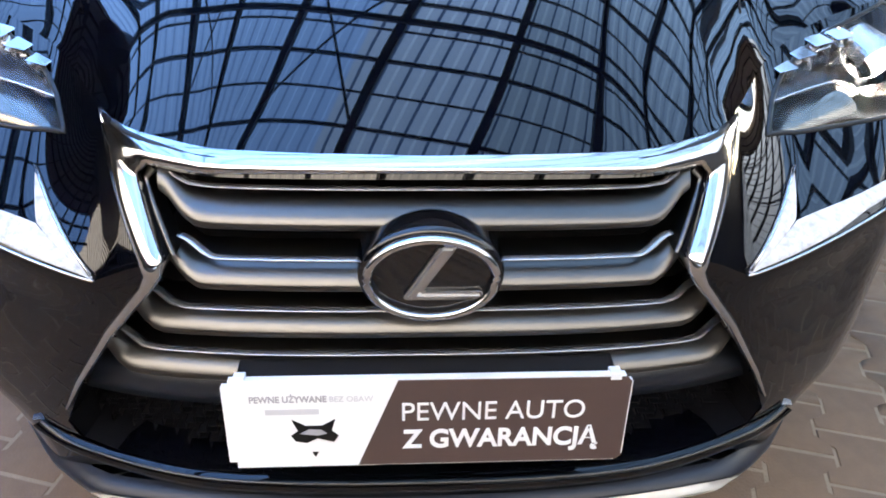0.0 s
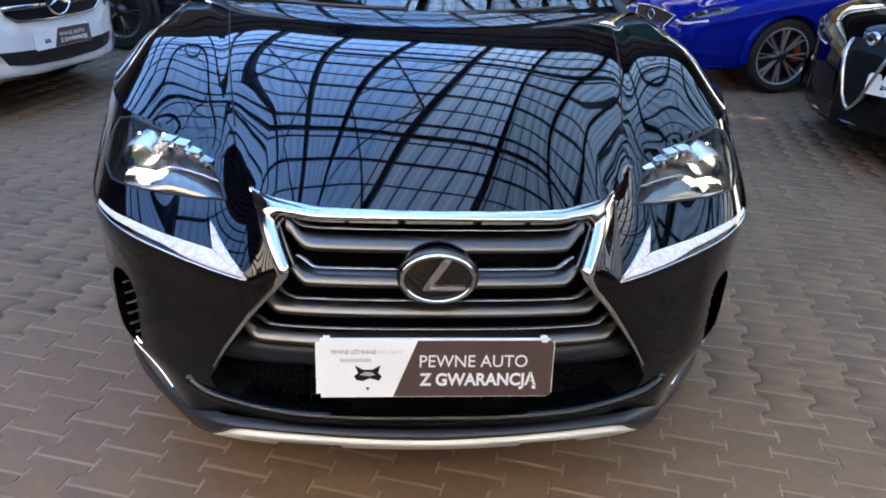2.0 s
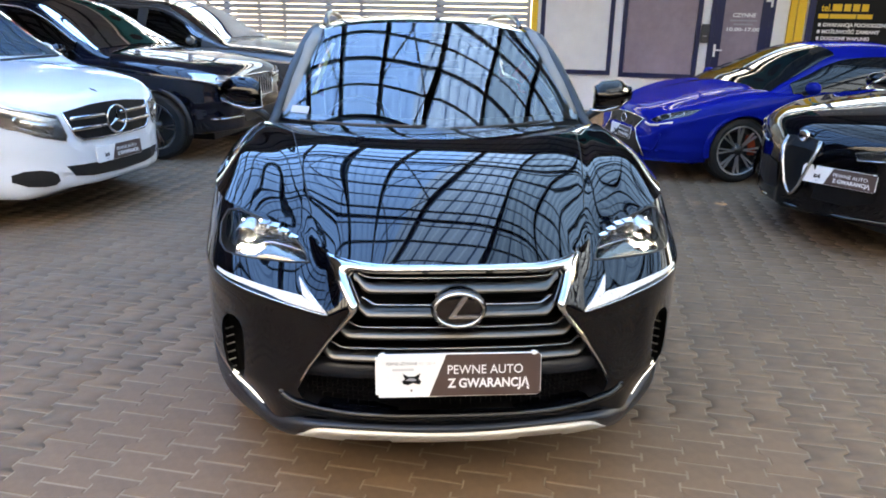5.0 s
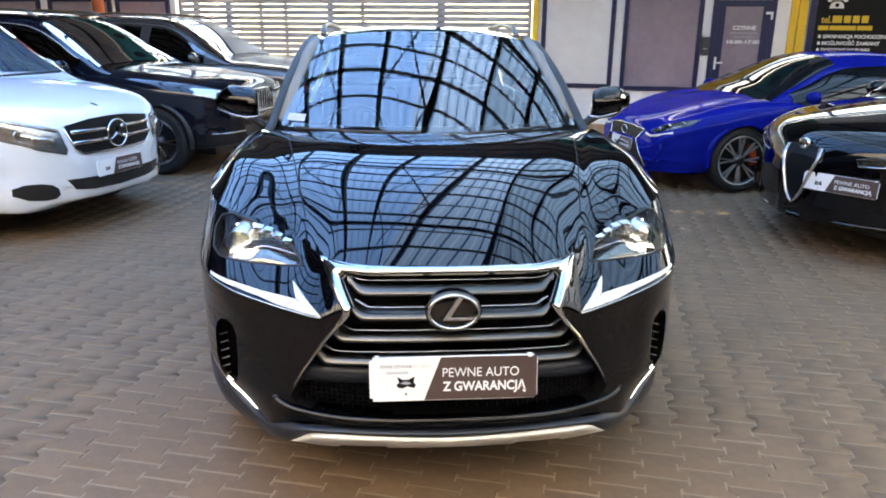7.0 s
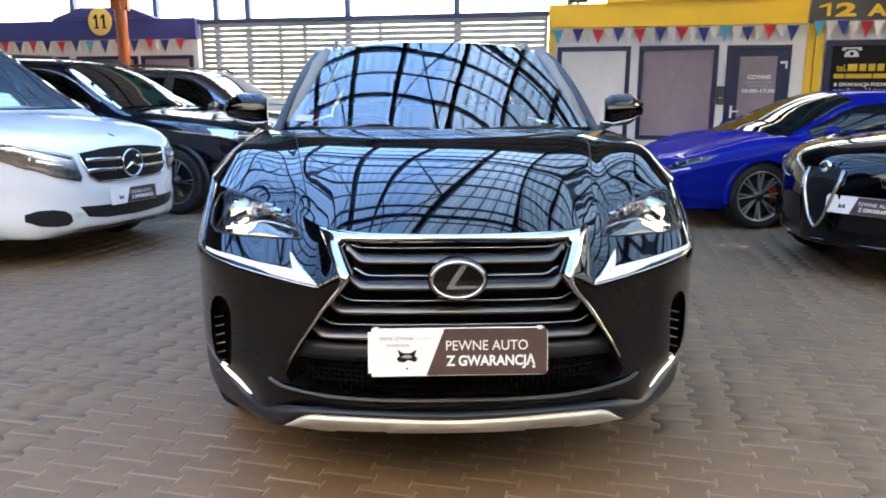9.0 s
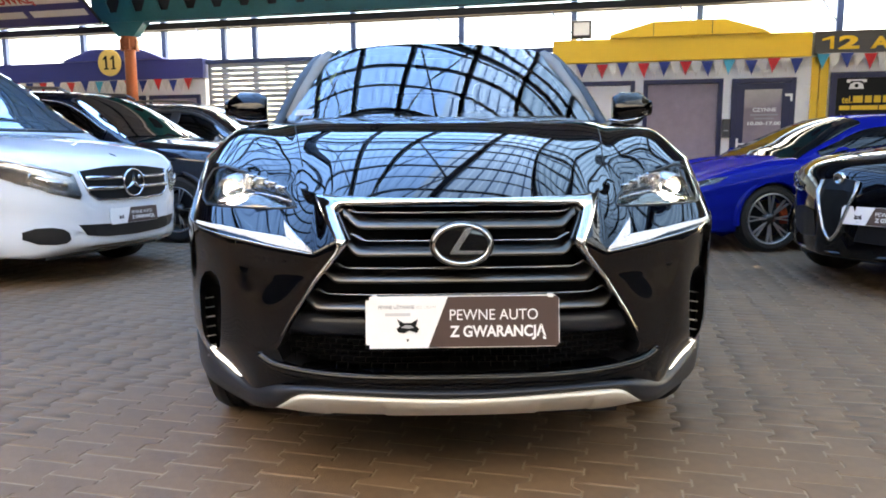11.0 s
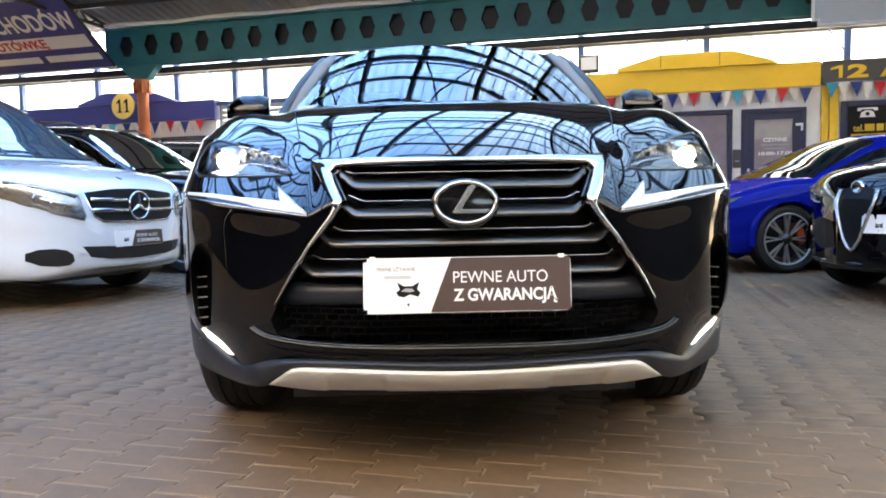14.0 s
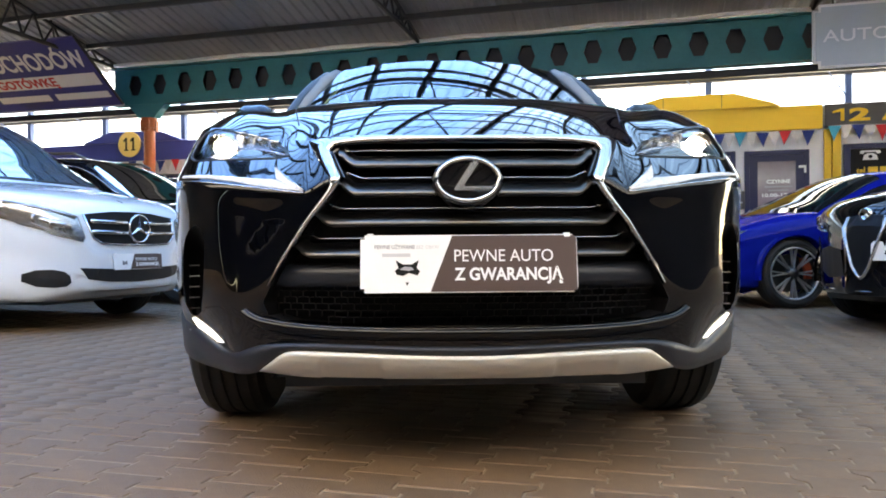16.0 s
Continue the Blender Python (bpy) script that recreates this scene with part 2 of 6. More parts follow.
def prism(bm, poly, a, b, axis="y"):
    """A flat polygon of (h, z) points pushed from a to b along an axis."""
    def put(h, z, t):
        return (h, t, z) if axis == "y" else (t, h, z) if axis == "x" else (h, z, t)
    A = [bm.verts.new(put(h, z, a)) for h, z in poly]
    B = [bm.verts.new(put(h, z, b)) for h, z in poly]
    n = len(poly)
    bm.faces.new(A)
    bm.faces.new(B[::-1])
    for i in range(n):
        bm.faces.new((A[(i + 1) % n], A[i], B[i], B[(i + 1) % n]))
    bmesh.ops.recalc_face_normals(bm, faces=bm.faces)
    return bm


def gridmesh(rows, keep=None, thick=0.0):
    """A surface through rows of points."""
    bm = bmesh.new()
    V = [[bm.verts.new(p) for p in r] for r in rows]
    for i in range(len(V) - 1):
        for j in range(len(V[0]) - 1):
            q = (V[i][j], V[i][j + 1], V[i + 1][j + 1], V[i + 1][j])
            if keep is None or keep(i, j):
                seen, keepers = set(), []
                for v in q:
                    k = tuple(round(c, 5) for c in v.co)
                    if k not in seen:
                        seen.add(k)
                        keepers.append(v)
                if len(keepers) > 2:
                    bm.faces.new(keepers)
    bmesh.ops.delete(bm, geom=[v for v in bm.verts if not v.link_faces], context="VERTS")
    return bm


def turned(profile, n=48, axis="x"):
    """A turned shape from (radius, offset) points about an axis through the origin."""
    rows = []
    for r, o in profile:
        rows.append([(o, r * math.cos(k * 2 * math.pi / n), r * math.sin(k * 2 * math.pi / n)) if axis == "x" else (r * math.cos(k * 2 * math.pi / n), o, r * math.sin(k * 2 * math.pi / n)) for k in range(n + 1)])
    bm = gridmesh(rows)
    bmesh.ops.remove_doubles(bm, verts=bm.verts, dist=1e-5)
    bmesh.ops.recalc_face_normals(bm, faces=bm.faces)
    return bm


def text(name, words, size, mat, parent, m, label="", width=None, depth=0.001, shear=0.0, weight=0.0):
    """Lettering in the built-in font, as a mesh; width squeezes or stretches the line to that length."""
    cu = bpy.data.curves.new(name, "FONT")
    cu.body, cu.size, cu.extrude, cu.shear, cu.offset = words, size, depth, shear, weight
    cu.align_x, cu.align_y = "LEFT", "BOTTOM_BASELINE"
    tmp = bpy.data.objects.new(name, cu)
    me = bpy.data.meshes.new_from_object(tmp)
    bpy.data.objects.remove(tmp)
    bpy.data.curves.remove(cu)
    if width and me.vertices:
        xs = [v.co.x for v in me.vertices]
        k = width / (max(xs) - min(xs))
        x0 = min(xs)
        for v in me.vertices:
            v.co.x = (v.co.x - x0) * k
    me.materials.append(mat)
    ob = new(name, me)
    ob.matrix_basis = m
    ob.parent = parent
    if label:
        ob["label"] = label
    return ob


def smooth01(a, b, v):
    t = min(1.0, max(0.0, (v - a) / (b - a)))
    return t * t * (3 - 2 * t)


def curve_at(points, x):
    """A smooth curve through (x, value) points."""
    n = len(points)
    if x <= points[0][0]:
        return points[0][1]
    if x >= points[-1][0]:
        return points[-1][1]
    for i in range(n - 1):
        if x <= points[i + 1][0]:
            x0, y0 = points[i]
            x1, y1 = points[i + 1]
            m0 = (y1 - points[i - 1][1]) / (x1 - points[i - 1][0]) if i else 0
            m1 = (points[i + 2][1] - y0) / (points[i + 2][0] - x0) if i < n - 2 else (y1 - y0) / (x1 - x0)
            h = x1 - x0
            t = (x - x0) / h
            return (2 * t ** 3 - 3 * t * t + 1) * y0 + (t ** 3 - 2 * t * t + t) * h * m0 + (3 * t * t - 2 * t ** 3) * y1 + (t ** 3 - t * t) * h * m1


def inside(poly, x, y):
    hit = False
    n = len(poly)
    for i in range(n):
        (x0, y0), (x1, y1) = poly[i], poly[(i + 1) % n]
        if (y0 > y) != (y1 > y) and x < (x1 - x0) * (y - y0) / (y1 - y0) + x0:
            hit = not hit
    return hit


def nearest_on(poly, x, y, closed=True):
    best = None
    n = len(poly)
    for i in range(n if closed else n - 1):
        (x0, y0), (x1, y1) = poly[i], poly[(i + 1) % n]
        d = (x1 - x0) ** 2 + (y1 - y0) ** 2
        t = min(1, max(0, ((x - x0) * (x1 - x0) + (y - y0) * (y1 - y0)) / d)) if d else 0
        px, py = x0 + t * (x1 - x0), y0 + t * (y1 - y0)
        q = (px - x) ** 2 + (py - y) ** 2
        if best is None or q < best[0]:
            best = (q, px, py)
    return best


# ---- the hall: its own axes are turned 16 degrees against the black car's ----
HALL = pose(0, 0, 0, 0, 0, -16)
HALL_V = 11.2

# ground: one sheet to the horizon, with concrete paving blocks on it
ground = tagged(link(boxed(-400, 400, -400, 400, -0.3, -0.0022), "ground", joint_mat), "sandy joints and bedding under grey-brown paving blocks", "ground", kind="structure")


def facade_wall(name, u0, u1, label):
    ob = link(boxed(u0, u1, HALL_V, HALL_V + 2.6, 0, 2.56), name, wall_white, m=HALL)
    return tagged(ob, label, "wall", kind="structure")


wall_1 = facade_wall("wall_1", -0.78, 9.0, "white panel wall of a yellow sales office")
wall_2 = facade_wall("wall_2", -16.0, -7.64, "white panel wall of a blue sales office")
fascia = tagged(link(boxed(-0.80, 3.33, HALL_V - 0.10, HALL_V + 0.2, 2.48, 2.87, bevel=0.01), "trim_yellow", yellow_mat, m=HALL), "yellow metal fascia over office windows", "fascia", kind="structure")
fascia2 = tagged(link(boxed(3.35, 9.0, HALL_V - 0.14, HALL_V + 0.2, 2.50, 2.86, bevel=0.01), "trim_grey", anthracite, m=HALL), "anthracite fascia with yellow lettering over office", "fascia", kind="structure")
fascia3 = tagged(link(boxed(-16, -7.62, HALL_V - 0.10, HALL_V + 0.2, 2.43, 2.82, bevel=0.01), "trim_blue", blue_mat, m=HALL), "dark blue metal fascia with a round yellow number disc", "fascia", kind="structure")

# teal castellated beam
BEAM_V, BEAM_Z0, BEAM_Z1 = 10.4, 3.35, 4.08
BANNER = pose(-8.93, 9.9, 3.34, 53)
def castellated_beam(u0, u1, pitch, first):
    """A steel beam with hexagonal openings through its web, plus flanges."""
    bm = bmesh.new()
    zc, hz, hw = 3.80, 0.19, 0.15
    z0, z1 = 3.44, 4.12
    k0 = math.ceil((u0 + 0.3 - first) / pitch)
    k1 = math.floor((u1 - 0.3 - first) / pitch)
    edge = u0
    th = 0.03
    for k in range(k0, k1 + 1):
        c = first + k * pitch
        nxt = c + pitch / 2 if k < k1 else u1
        # web cell with a hexagonal hole: eight plates round the opening
        hexa = [(c - hw, zc), (c - hw * 0.5, zc + hz), (c + hw * 0.5, zc + hz), (c + hw, zc), (c + hw * 0.5, zc - hz), (c - hw * 0.5, zc - hz)]
        outer = [(edge, zc), (edge, z1), (nxt, z1), (nxt, zc), (nxt, z0), (edge, z0)]
        for s in (-th / 2, th / 2):
            H = [bm.verts.new((h, BEAM_V + s, z)) for h, z in hexa]
            O = [bm.verts.new((h, BEAM_V + s, z)) for h, z in outer]
            for i in range(6):
                bm.faces.new((O[i], O[(i + 1) % 6], H[(i + 1) % 6], H[i]))
            if s < 0:
                H0 = H
            else:
                for i in range(6):
                    bm.faces.new((H0[i], H0[(i + 1) % 6], H[(i + 1) % 6], H[i]))
        edge = nxt
    box(bm, u0, u1, BEAM_V - 0.1, BEAM_V + 0.1, z0 - 0.03, z0)
    box(bm, u0, u1, BEAM_V - 0.1, BEAM_V + 0.1, z1, z1 + 0.03)
    bmesh.ops.recalc_face_normals(bm, faces=bm.faces)
    return bm


beam = tagged(link(castellated_beam(-9.5, 9.0, 0.548, 0.29), "castellated_beam", teal_mat, m=HALL), "teal painted steel beam with hexagonal openings", "beam", kind="structure")
bar2 = tagged(link(boxed(-18, 12, BEAM_V + 0.14, BEAM_V + 0.22, 3.28, 3.40), "trim_rail", steel_dark, m=HALL), "dark steel rail under the teal beam", "rail", kind="structure")

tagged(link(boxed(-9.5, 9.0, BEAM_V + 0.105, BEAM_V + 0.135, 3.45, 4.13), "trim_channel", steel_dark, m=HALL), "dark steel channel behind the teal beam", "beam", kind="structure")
column = thing("steel_column", "orange painted round steel column with teal capital", "column", HALL @ pose(-8.72, BEAM_V, 0), kind="structure")
bm = bmesh.new()
bmesh.ops.create_cone(bm, cap_ends=True, segments=28, radius1=0.105, radius2=0.105, depth=2.95, matrix=Matrix.Translation((0, 0, 1.475)))
part("shaft", bm, orange_mat, column, smooth=False)
bm = bmesh.new()
bmesh.ops.create_cone(bm, cap_ends=True, segments=28, radius1=0.15, radius2=0.15, depth=0.2, matrix=Matrix.Translation((0, 0, 3.05)))
for k in range(6):
    a = k * math.pi / 3
    box(bm, 0.14 * math.cos(a) - 0.03, 0.14 * math.cos(a) + 0.03, 0.14 * math.sin(a) - 0.03, 0.14 * math.sin(a) + 0.03, 2.9, 3.1)
part("collar", bm, orange_mat, column)
bm = bmesh.new()
prism(bm, [(-0.17, 3.15), (0.17, 3.15), (0.42, 3.42), (-0.42, 3.42)], -0.09, 0.09)
part("capital", bm, teal_mat, column, "teal flared steel capital")

# white drain pipe that runs along the top of the beam
pipe = tagged(link(tube(bmesh.new(), [(-9.6 + 0.6 * i, BEAM_V - 0.16, 4.17 + 0.02 * math.sin(i * 1.7)) for i in range(32)], 0.035), "drain_pipe", pipe_white, m=HALL, smooth=True), "white plastic pipe along the teal beam", "pipe", kind="structure")


# roof: corrugated sheeting on two slopes
def roof_z(v):
    return max(4.17, 6.3 - 0.2 * abs(v)) if v > -12 else 3.9


def corrugated(u0, u1, v0, v1, pitch=0.22, depth=0.008):
    bm = bmesh.new()
    n = int((u1 - u0) / pitch)
    us = []
    for i in range(n):
        a = u0 + i * pitch
        us += [(a, 0), (a + pitch * 0.38, 0), (a + pitch * 0.5, depth), (a + pitch * 0.88, depth)]
    us += [(u0 + n * pitch, 0), (u1, 0)]
    rows = []
    steps = sorted({v0, v1} | {v for v in (0.0, 10.65) if v0 < v < v1})
    for v in steps:
        rows.append([(u, v, roof_z(v) + d) for u, d in us])
    return gridmesh(rows)


# grey sheets far left and behind are unseen, set opaque to darken the paint's reflections
roof_parts = [(-20, 16, 7.2, 10.65, roof_grey, "grey corrugated steel roof sheeting"), (-20, 16, 10.65, 12.6, roof_white, "unseen pale translucent sheeting over the eaves, added to light the offices"), (0.35, 6.6, -3.6, 7.2, roof_clear, "translucent blue-white corrugated roof sheeting"),
              (-20, 1.4, -6.8, -3.6, roof_back, "unseen cream translucent roof sheeting, brightened as fill light"), (1.4, 16, -6.8, -3.6, roof_dull, "unseen warm grey translucent roof sheeting, brightened as fill light"), (-7.2, -1.0, -3.6, 7.2, roof_blue, "clear blue translucent corrugated roof sheeting"),
              (-1.0, 0.35, -3.6, 7.2, roof_mid, "light blue translucent corrugated roof sheeting"), (-20, -7.2, -3.6, 7.2, roof_grey, "grey corrugated steel roof sheeting"), (-20, 16, -12, -6.8, roof_grey, "grey corrugated steel roof sheeting"), (6.6, 16, -3.6, 7.2, roof_side, "unseen pale blue-white roof sheeting, added to light the right-hand ground")]
for i, (u0, u1, v0, v1, mt, lb) in enumerate(roof_parts):
    tagged(link(corrugated(u0, u1, v0, v1, *((0.19, 0.03) if mt is roof_grey else (0.22, 0.03) if mt in (roof_clear, roof_mid) else (0.22, 0.012))), "ceiling_%d" % (i + 1), mt, m=HALL), lb, "roof", kind="structure")

# rafters along the slope and lattice girders across
bm = bmesh.new()
for k in range(-18, 15):
    u = 0.35 + k * 1.08
    for v0, v1 in ((-12, 0), (0, 7.2)):
        rows = [[(u + dx, v, roof_z(v) + dz) for dx, dz in ((-0.045, -0.02), (0.045, -0.02), (0.045, -0.16), (-0.045, -0.16), (-0.045, -0.02))] for v in (v0, v1)]
        V = [[bm.verts.new(p) for p in r] for r in rows]
        for j in range(4):
            bm.faces.new((V[0][j], V[0][j + 1], V[1][j + 1], V[1][j]))
tagged(link(bm, "ceiling_rafters", steel_dark, m=HALL), "dark steel rafters under the roof sheeting", "rafters", kind="structure")
# cross beams, and thin crossed ties in two bays
bm = bmesh.new()
for v in (5.6, 2.6, -2.6, -7.0):
    zt = roof_z(v) - 0.17
    box(bm, -20, 16, v - 0.045, v + 0.045, zt - 0.06, zt + 0.04)
for u in (-4.0, -1.84, 3.56, 5.72):
    for v in (1.0, 3.4):
        za, zb = roof_z(v) - 0.2, roof_z(v + 2.4) - 0.2
        tube(bm, [(u, v, za), (u + 1.08, v + 2.4, zb)], 0.018, 5)
        tube(bm, [(u + 1.08, v, za), (u, v + 2.4, zb)], 0.018, 5)
tagged(link(bm, "ceiling_girders", steel_dark, m=HALL), "dark steel cross beams and ties under the roof", "girder", kind="structure")

bm = bmesh.new()
for k in range(-3, 8):
    v = -0.1 + 1.03 * k
    box(bm, -20, 16, v - 0.025, v + 0.025, roof_z(v) - 0.10, roof_z(v) - 0.012)
    box(bm, -20, 16, v + 0.50, v + 0.53, roof_z(v + 0.515) - 0.06, roof_z(v + 0.515) - 0.012)
tagged(link(bm, "ceiling_battens", steel_dark, m=HALL), "thin dark purlins under translucent sheeting", "purlins", kind="structure")
bm = bmesh.new()
for v in (7.25, 8.4, 9.5):
    box(bm, -20, 16, v - 0.03, v + 0.03, roof_z(v) - 0.09, roof_z(v) - 0.005)
for u in (-9.4, -3.2, 3.0, 9.2):
    low = lambda v: 4.16 + (10.3 - v) / 3.1 * 0.02
    tube(bm, [(u, 10.3, low(10.3)), (u, 7.2, low(7.2))], 0.035, 6)
    tube(bm, [(u, 10.3, roof_z(10.3) - 0.03), (u, 7.2, roof_z(7.2) - 0.03)], 0.035, 6)
    for k in range(7):
        v = 7.2 + k * 0.44
        tube(bm, [(u, v, low(v)), (u, v + 0.22, roof_z(v + 0.22) - 0.03)], 0.020, 5)
        tube(bm, [(u, v + 0.44, low(v + 0.44)), (u, v + 0.22, roof_z(v + 0.22) - 0.03)], 0.020, 5)
tagged(link(bm, "ceiling_purlins", steel_dark, m=HALL), "dark purlins and struts under grey sheeting", "purlins", kind="structure")

# unseen plain walls behind and beside, added to block sky from the reflections
for nm, a in (("wall_3", (-20, 5, -12.3, -12.1, 0, 3.95)), ("wall_4", (-20.2, -20, -12, 11, 0, 6.3)), ("wall_5", (16, 16.2, -12, 11, 0, 6.3)), ("wall_6", (5, 16, -12.3, -12.1, 0, 3.3))):
    tagged(link(boxed(*a), nm, anthracite, m=HALL), "unseen plain dark wall, added to block bright sky", "wall", kind="structure")


# ---- cars ----
def wheel(parent, x, y, r, width, rim_r, spokes, rim_mat, side, caliper=None, twin=True):
    w = new("wheel")
    w.matrix_basis = pose(x, y, r, 0, 0, 0 if side > 0 else 180)
    w.parent = parent
    hw = width / 2
    prof = [(rim_r, -hw * 0.8), (rim_r + 0.01, -hw * 0.95), (r - 0.045, -hw), (r - 0.015, -hw * 0.86), (r, -hw * 0.62), (r, hw * 0.62), (r - 0.015, hw * 0.86), (r - 0.045, hw), (rim_r + 0.01, hw * 0.95), (rim_r, hw * 0.8)]
    # tread grooves
    tread = prof[:5]
    for g in (-0.36, 0.0, 0.36):
        tread += [(r, hw * (g - 0.07)), (r - 0.008, hw * (g - 0.06)), (r - 0.008, hw * (g + 0.06)), (r, hw * (g + 0.07))]
    tread += prof[5:]
    part("tyre", turned(tread, 56), rubber, w, smooth=False)
    bm = turned([(rim_r, -hw * 0.8), (rim_r - 0.012, -hw * 0.6), (rim_r - 0.03, 0.0), (rim_r - 0.02, hw * 0.6), (rim_r + 0.004, hw * 0.86), (rim_r - 0.012, hw * 0.88), (rim_r - 0.022, hw * 0.7)], 48)
    part("rim", bm, black_plastic, w, "dark rim barrel", smooth=True)
    part("rim_edge", turned([(rim_r - 0.014, hw * 0.80), (rim_r - 0.012, hw * 0.885), (rim_r - 0.004, hw * 0.90), (rim_r + 0.004, hw * 0.875)], 48), rim_mat, w, smooth=True)
    bm = bmesh.new()
    for k in range(spokes):
        a = k * 2 * math.pi / spokes
        for da in ((-0.11, 0.11) if twin else (0,)):
            c, s = math.cos(a), math.sin(a)
            c2, s2 = math.cos(a + da), math.sin(a + da)
            n = Vector((0, -s2, c2)) * 0.0044 * 8 / spokes * (1 if twin else 2)
            i0, o0 = Vector((hw * 0.72, c * 0.05, s * 0.05)), Vector((hw * 0.80, c2 * (rim_r - 0.012), s2 * (rim_r - 0.012)))
            d = Vector((-0.03, 0, 0))
            vs = [bm.verts.new(p) for p in (i0 - n, i0 + n, o0 + n * 1.2, o0 - n * 1.2, i0 - n * 1.5 + d, i0 + n * 1.5 + d, o0 + n * 1.8 + d, o0 - n * 1.8 + d)]
            for q in ((0, 1, 2, 3), (4, 7, 6, 5), (0, 4, 5, 1), (1, 5, 6, 2), (2, 6, 7, 3), (3, 7, 4, 0)):
                bm.faces.new([vs[i] for i in q])
    bmesh.ops.recalc_face_normals(bm, faces=bm.faces)
    part("spokes", bm, rim_mat, w)
    part("hub_cap", turned([(0.0, hw * 0.78), (0.03, hw * 0.78), (0.036, hw * 0.72), (0.07, hw * 0.6), (0.07, hw * 0.3)], 24), satin_dark, w, smooth=True)
    part("brake_disc", turned([(0.06, 0.0), (rim_r * 0.74, 0.0), (rim_r * 0.74, 0.02), (0.06, 0.02)], 32), satin_dark, w)
    if caliper:
        bm = bmesh.new()
        a0 = 0.3 if side > 0 else math.pi - 0.3
        for k in range(6):
            a = a0 - 0.45 + k * 0.18
            box(bm, -0.02, 0.055, math.cos(a) * rim_r * 0.68 - 0.03, math.cos(a) * rim_r * 0.68 + 0.03, math.sin(a) * rim_r * 0.68 - 0.03, math.sin(a) * rim_r * 0.68 + 0.03)
        part("brake_caliper", bm, caliper, w, "orange brake caliper")
    return w


def loft_body(P):
    """The painted lower body: sections across the car from nose to tail."""
    L = P["length"]
    ys = sorted({0.0, 0.01, 0.03, 0.06, 0.1, 0.15} | {round(0.05 * i, 3) for i in range(4, int(L / 0.05) - 1)} | {L - 0.1, L - 0.05, L - 0.02, L - 0.005, L})
    rows = []
    for y in ys:
        w, zb, zs, zt = (curve_at(P[k], y) for k in ("w", "zb", "zs", "zt"))
        sec = [(0, zb), (w * 0.55, zb), (w * 0.88, zb + 0.01), (w * 0.95, zb + 0.05), (w * 0.985, zb + 0.13)]
        for f in (0.3, 0.42, 0.54, 0.66, 0.78, 0.88):
            z = zb + (zs - zb) * f
            sec.append((w * (1.0 - 0.05 * abs(f - 0.55) ** 1.5 - (0.012 if 0.35 < f < 0.5 else 0)), z))
        sec += [(w * 0.965, zs - 0.035), (w * 0.935, zs - 0.008), (w * 0.89, zs + (zt - zs) * 0.12), (w * 0.78, zs + (zt - zs) * 0.45), (w * 0.6, zs + (zt - zs) * 0.75), (w * 0.35, zs + (zt - zs) * 0.93), (0, zt)]
        flare, crest = P.get("flare", 0.0), P.get("crest", 0.0)
        arch = sum(math.exp(-((y - a) / 0.40) ** 2) for a in P["axles"])
        front = math.exp(-((y - P["axles"][0] + 0.05) / 0.55) ** 2)
        sec = [(x + flare * arch * smooth01(0.25, 0.7, (z - zb) / (zs - zb)) * (1 if x > w * 0.9 else 0.0) - (0.5 * flare * (1 - arch) if x > w * 0.9 and zb + 0.1 < z < zs - 0.1 and arch < 1 else 0),
                z + crest * front * math.exp(-((x / w - 0.84) / 0.10) ** 2) - crest * 0.35 * front * math.exp(-((x / w - 0.62) / 0.10) ** 2)) for x, z in sec]
        dense = []
        for k in range(len(sec) - 1):
            p0, p1, p2, p3 = sec[max(0, k - 1)], sec[k], sec[k + 1], sec[min(len(sec) - 1, k + 2)]
            for t in (0.0, 0.5):
                dense.append(tuple(0.5 * (2 * p1[c] + (p2[c] - p0[c]) * t + (2 * p0[c] - 5 * p1[c] + 4 * p2[c] - p3[c]) * t * t + (3 * p1[c] - p0[c] - 3 * p2[c] + p3[c]) * t ** 3) for c in (0, 1)))
        sec = dense + [sec[-1]]
        rows.append([(x, y, z) for x, z in sec] + [(-x, y, z) for x, z in sec[-2::-1]])
    cy = P["axles"]
    ra = P["arch"]
    zc = P["wheel_r"]

    def keep(i, j):
        p = rows[i][j]
        q = rows[i + 1][j + 1]
        y, z, x = (p[1] + q[1]) / 2, (p[2] + q[2]) / 2, abs(p[0] + q[0]) / 2
        return not any((y - a) ** 2 + (z - zc) ** 2 < ra * ra and x > 0.4 for a in cy)
    front = rows[0]
    zm = sum(p[2] for p in front) / len(front)
    rows[:0] = [[(x * k, -0.012 * (1 - k * k), zm + (z - zm) * k) for x, y, z in front] for k in (0.004, 0.3, 0.6, 0.85)]
    rear = rows[-1]
    rows += [[(x * k, L + 0.02 * (1 - k * k), zm + (z - zm) * k) for x, y, z in rear] for k in (0.8, 0.4, 0.004)]
    bm = gridmesh(rows, keep)
    for v in bm.verts:
        for a in cy:
            d = math.hypot(v.co.y - a, v.co.z - zc)
            if ra - 0.09 < d < ra + 0.05 and abs(v.co.x) > 0.4 and v.is_boundary:
                k = ra / d
                v.co.y, v.co.z = a + (v.co.y - a) * k, zc + (v.co.z - zc) * k
    bmesh.ops.remove_doubles(bm, verts=bm.verts, dist=1e-4)
    bmesh.ops.recalc_face_normals(bm, faces=bm.faces)
    return bm


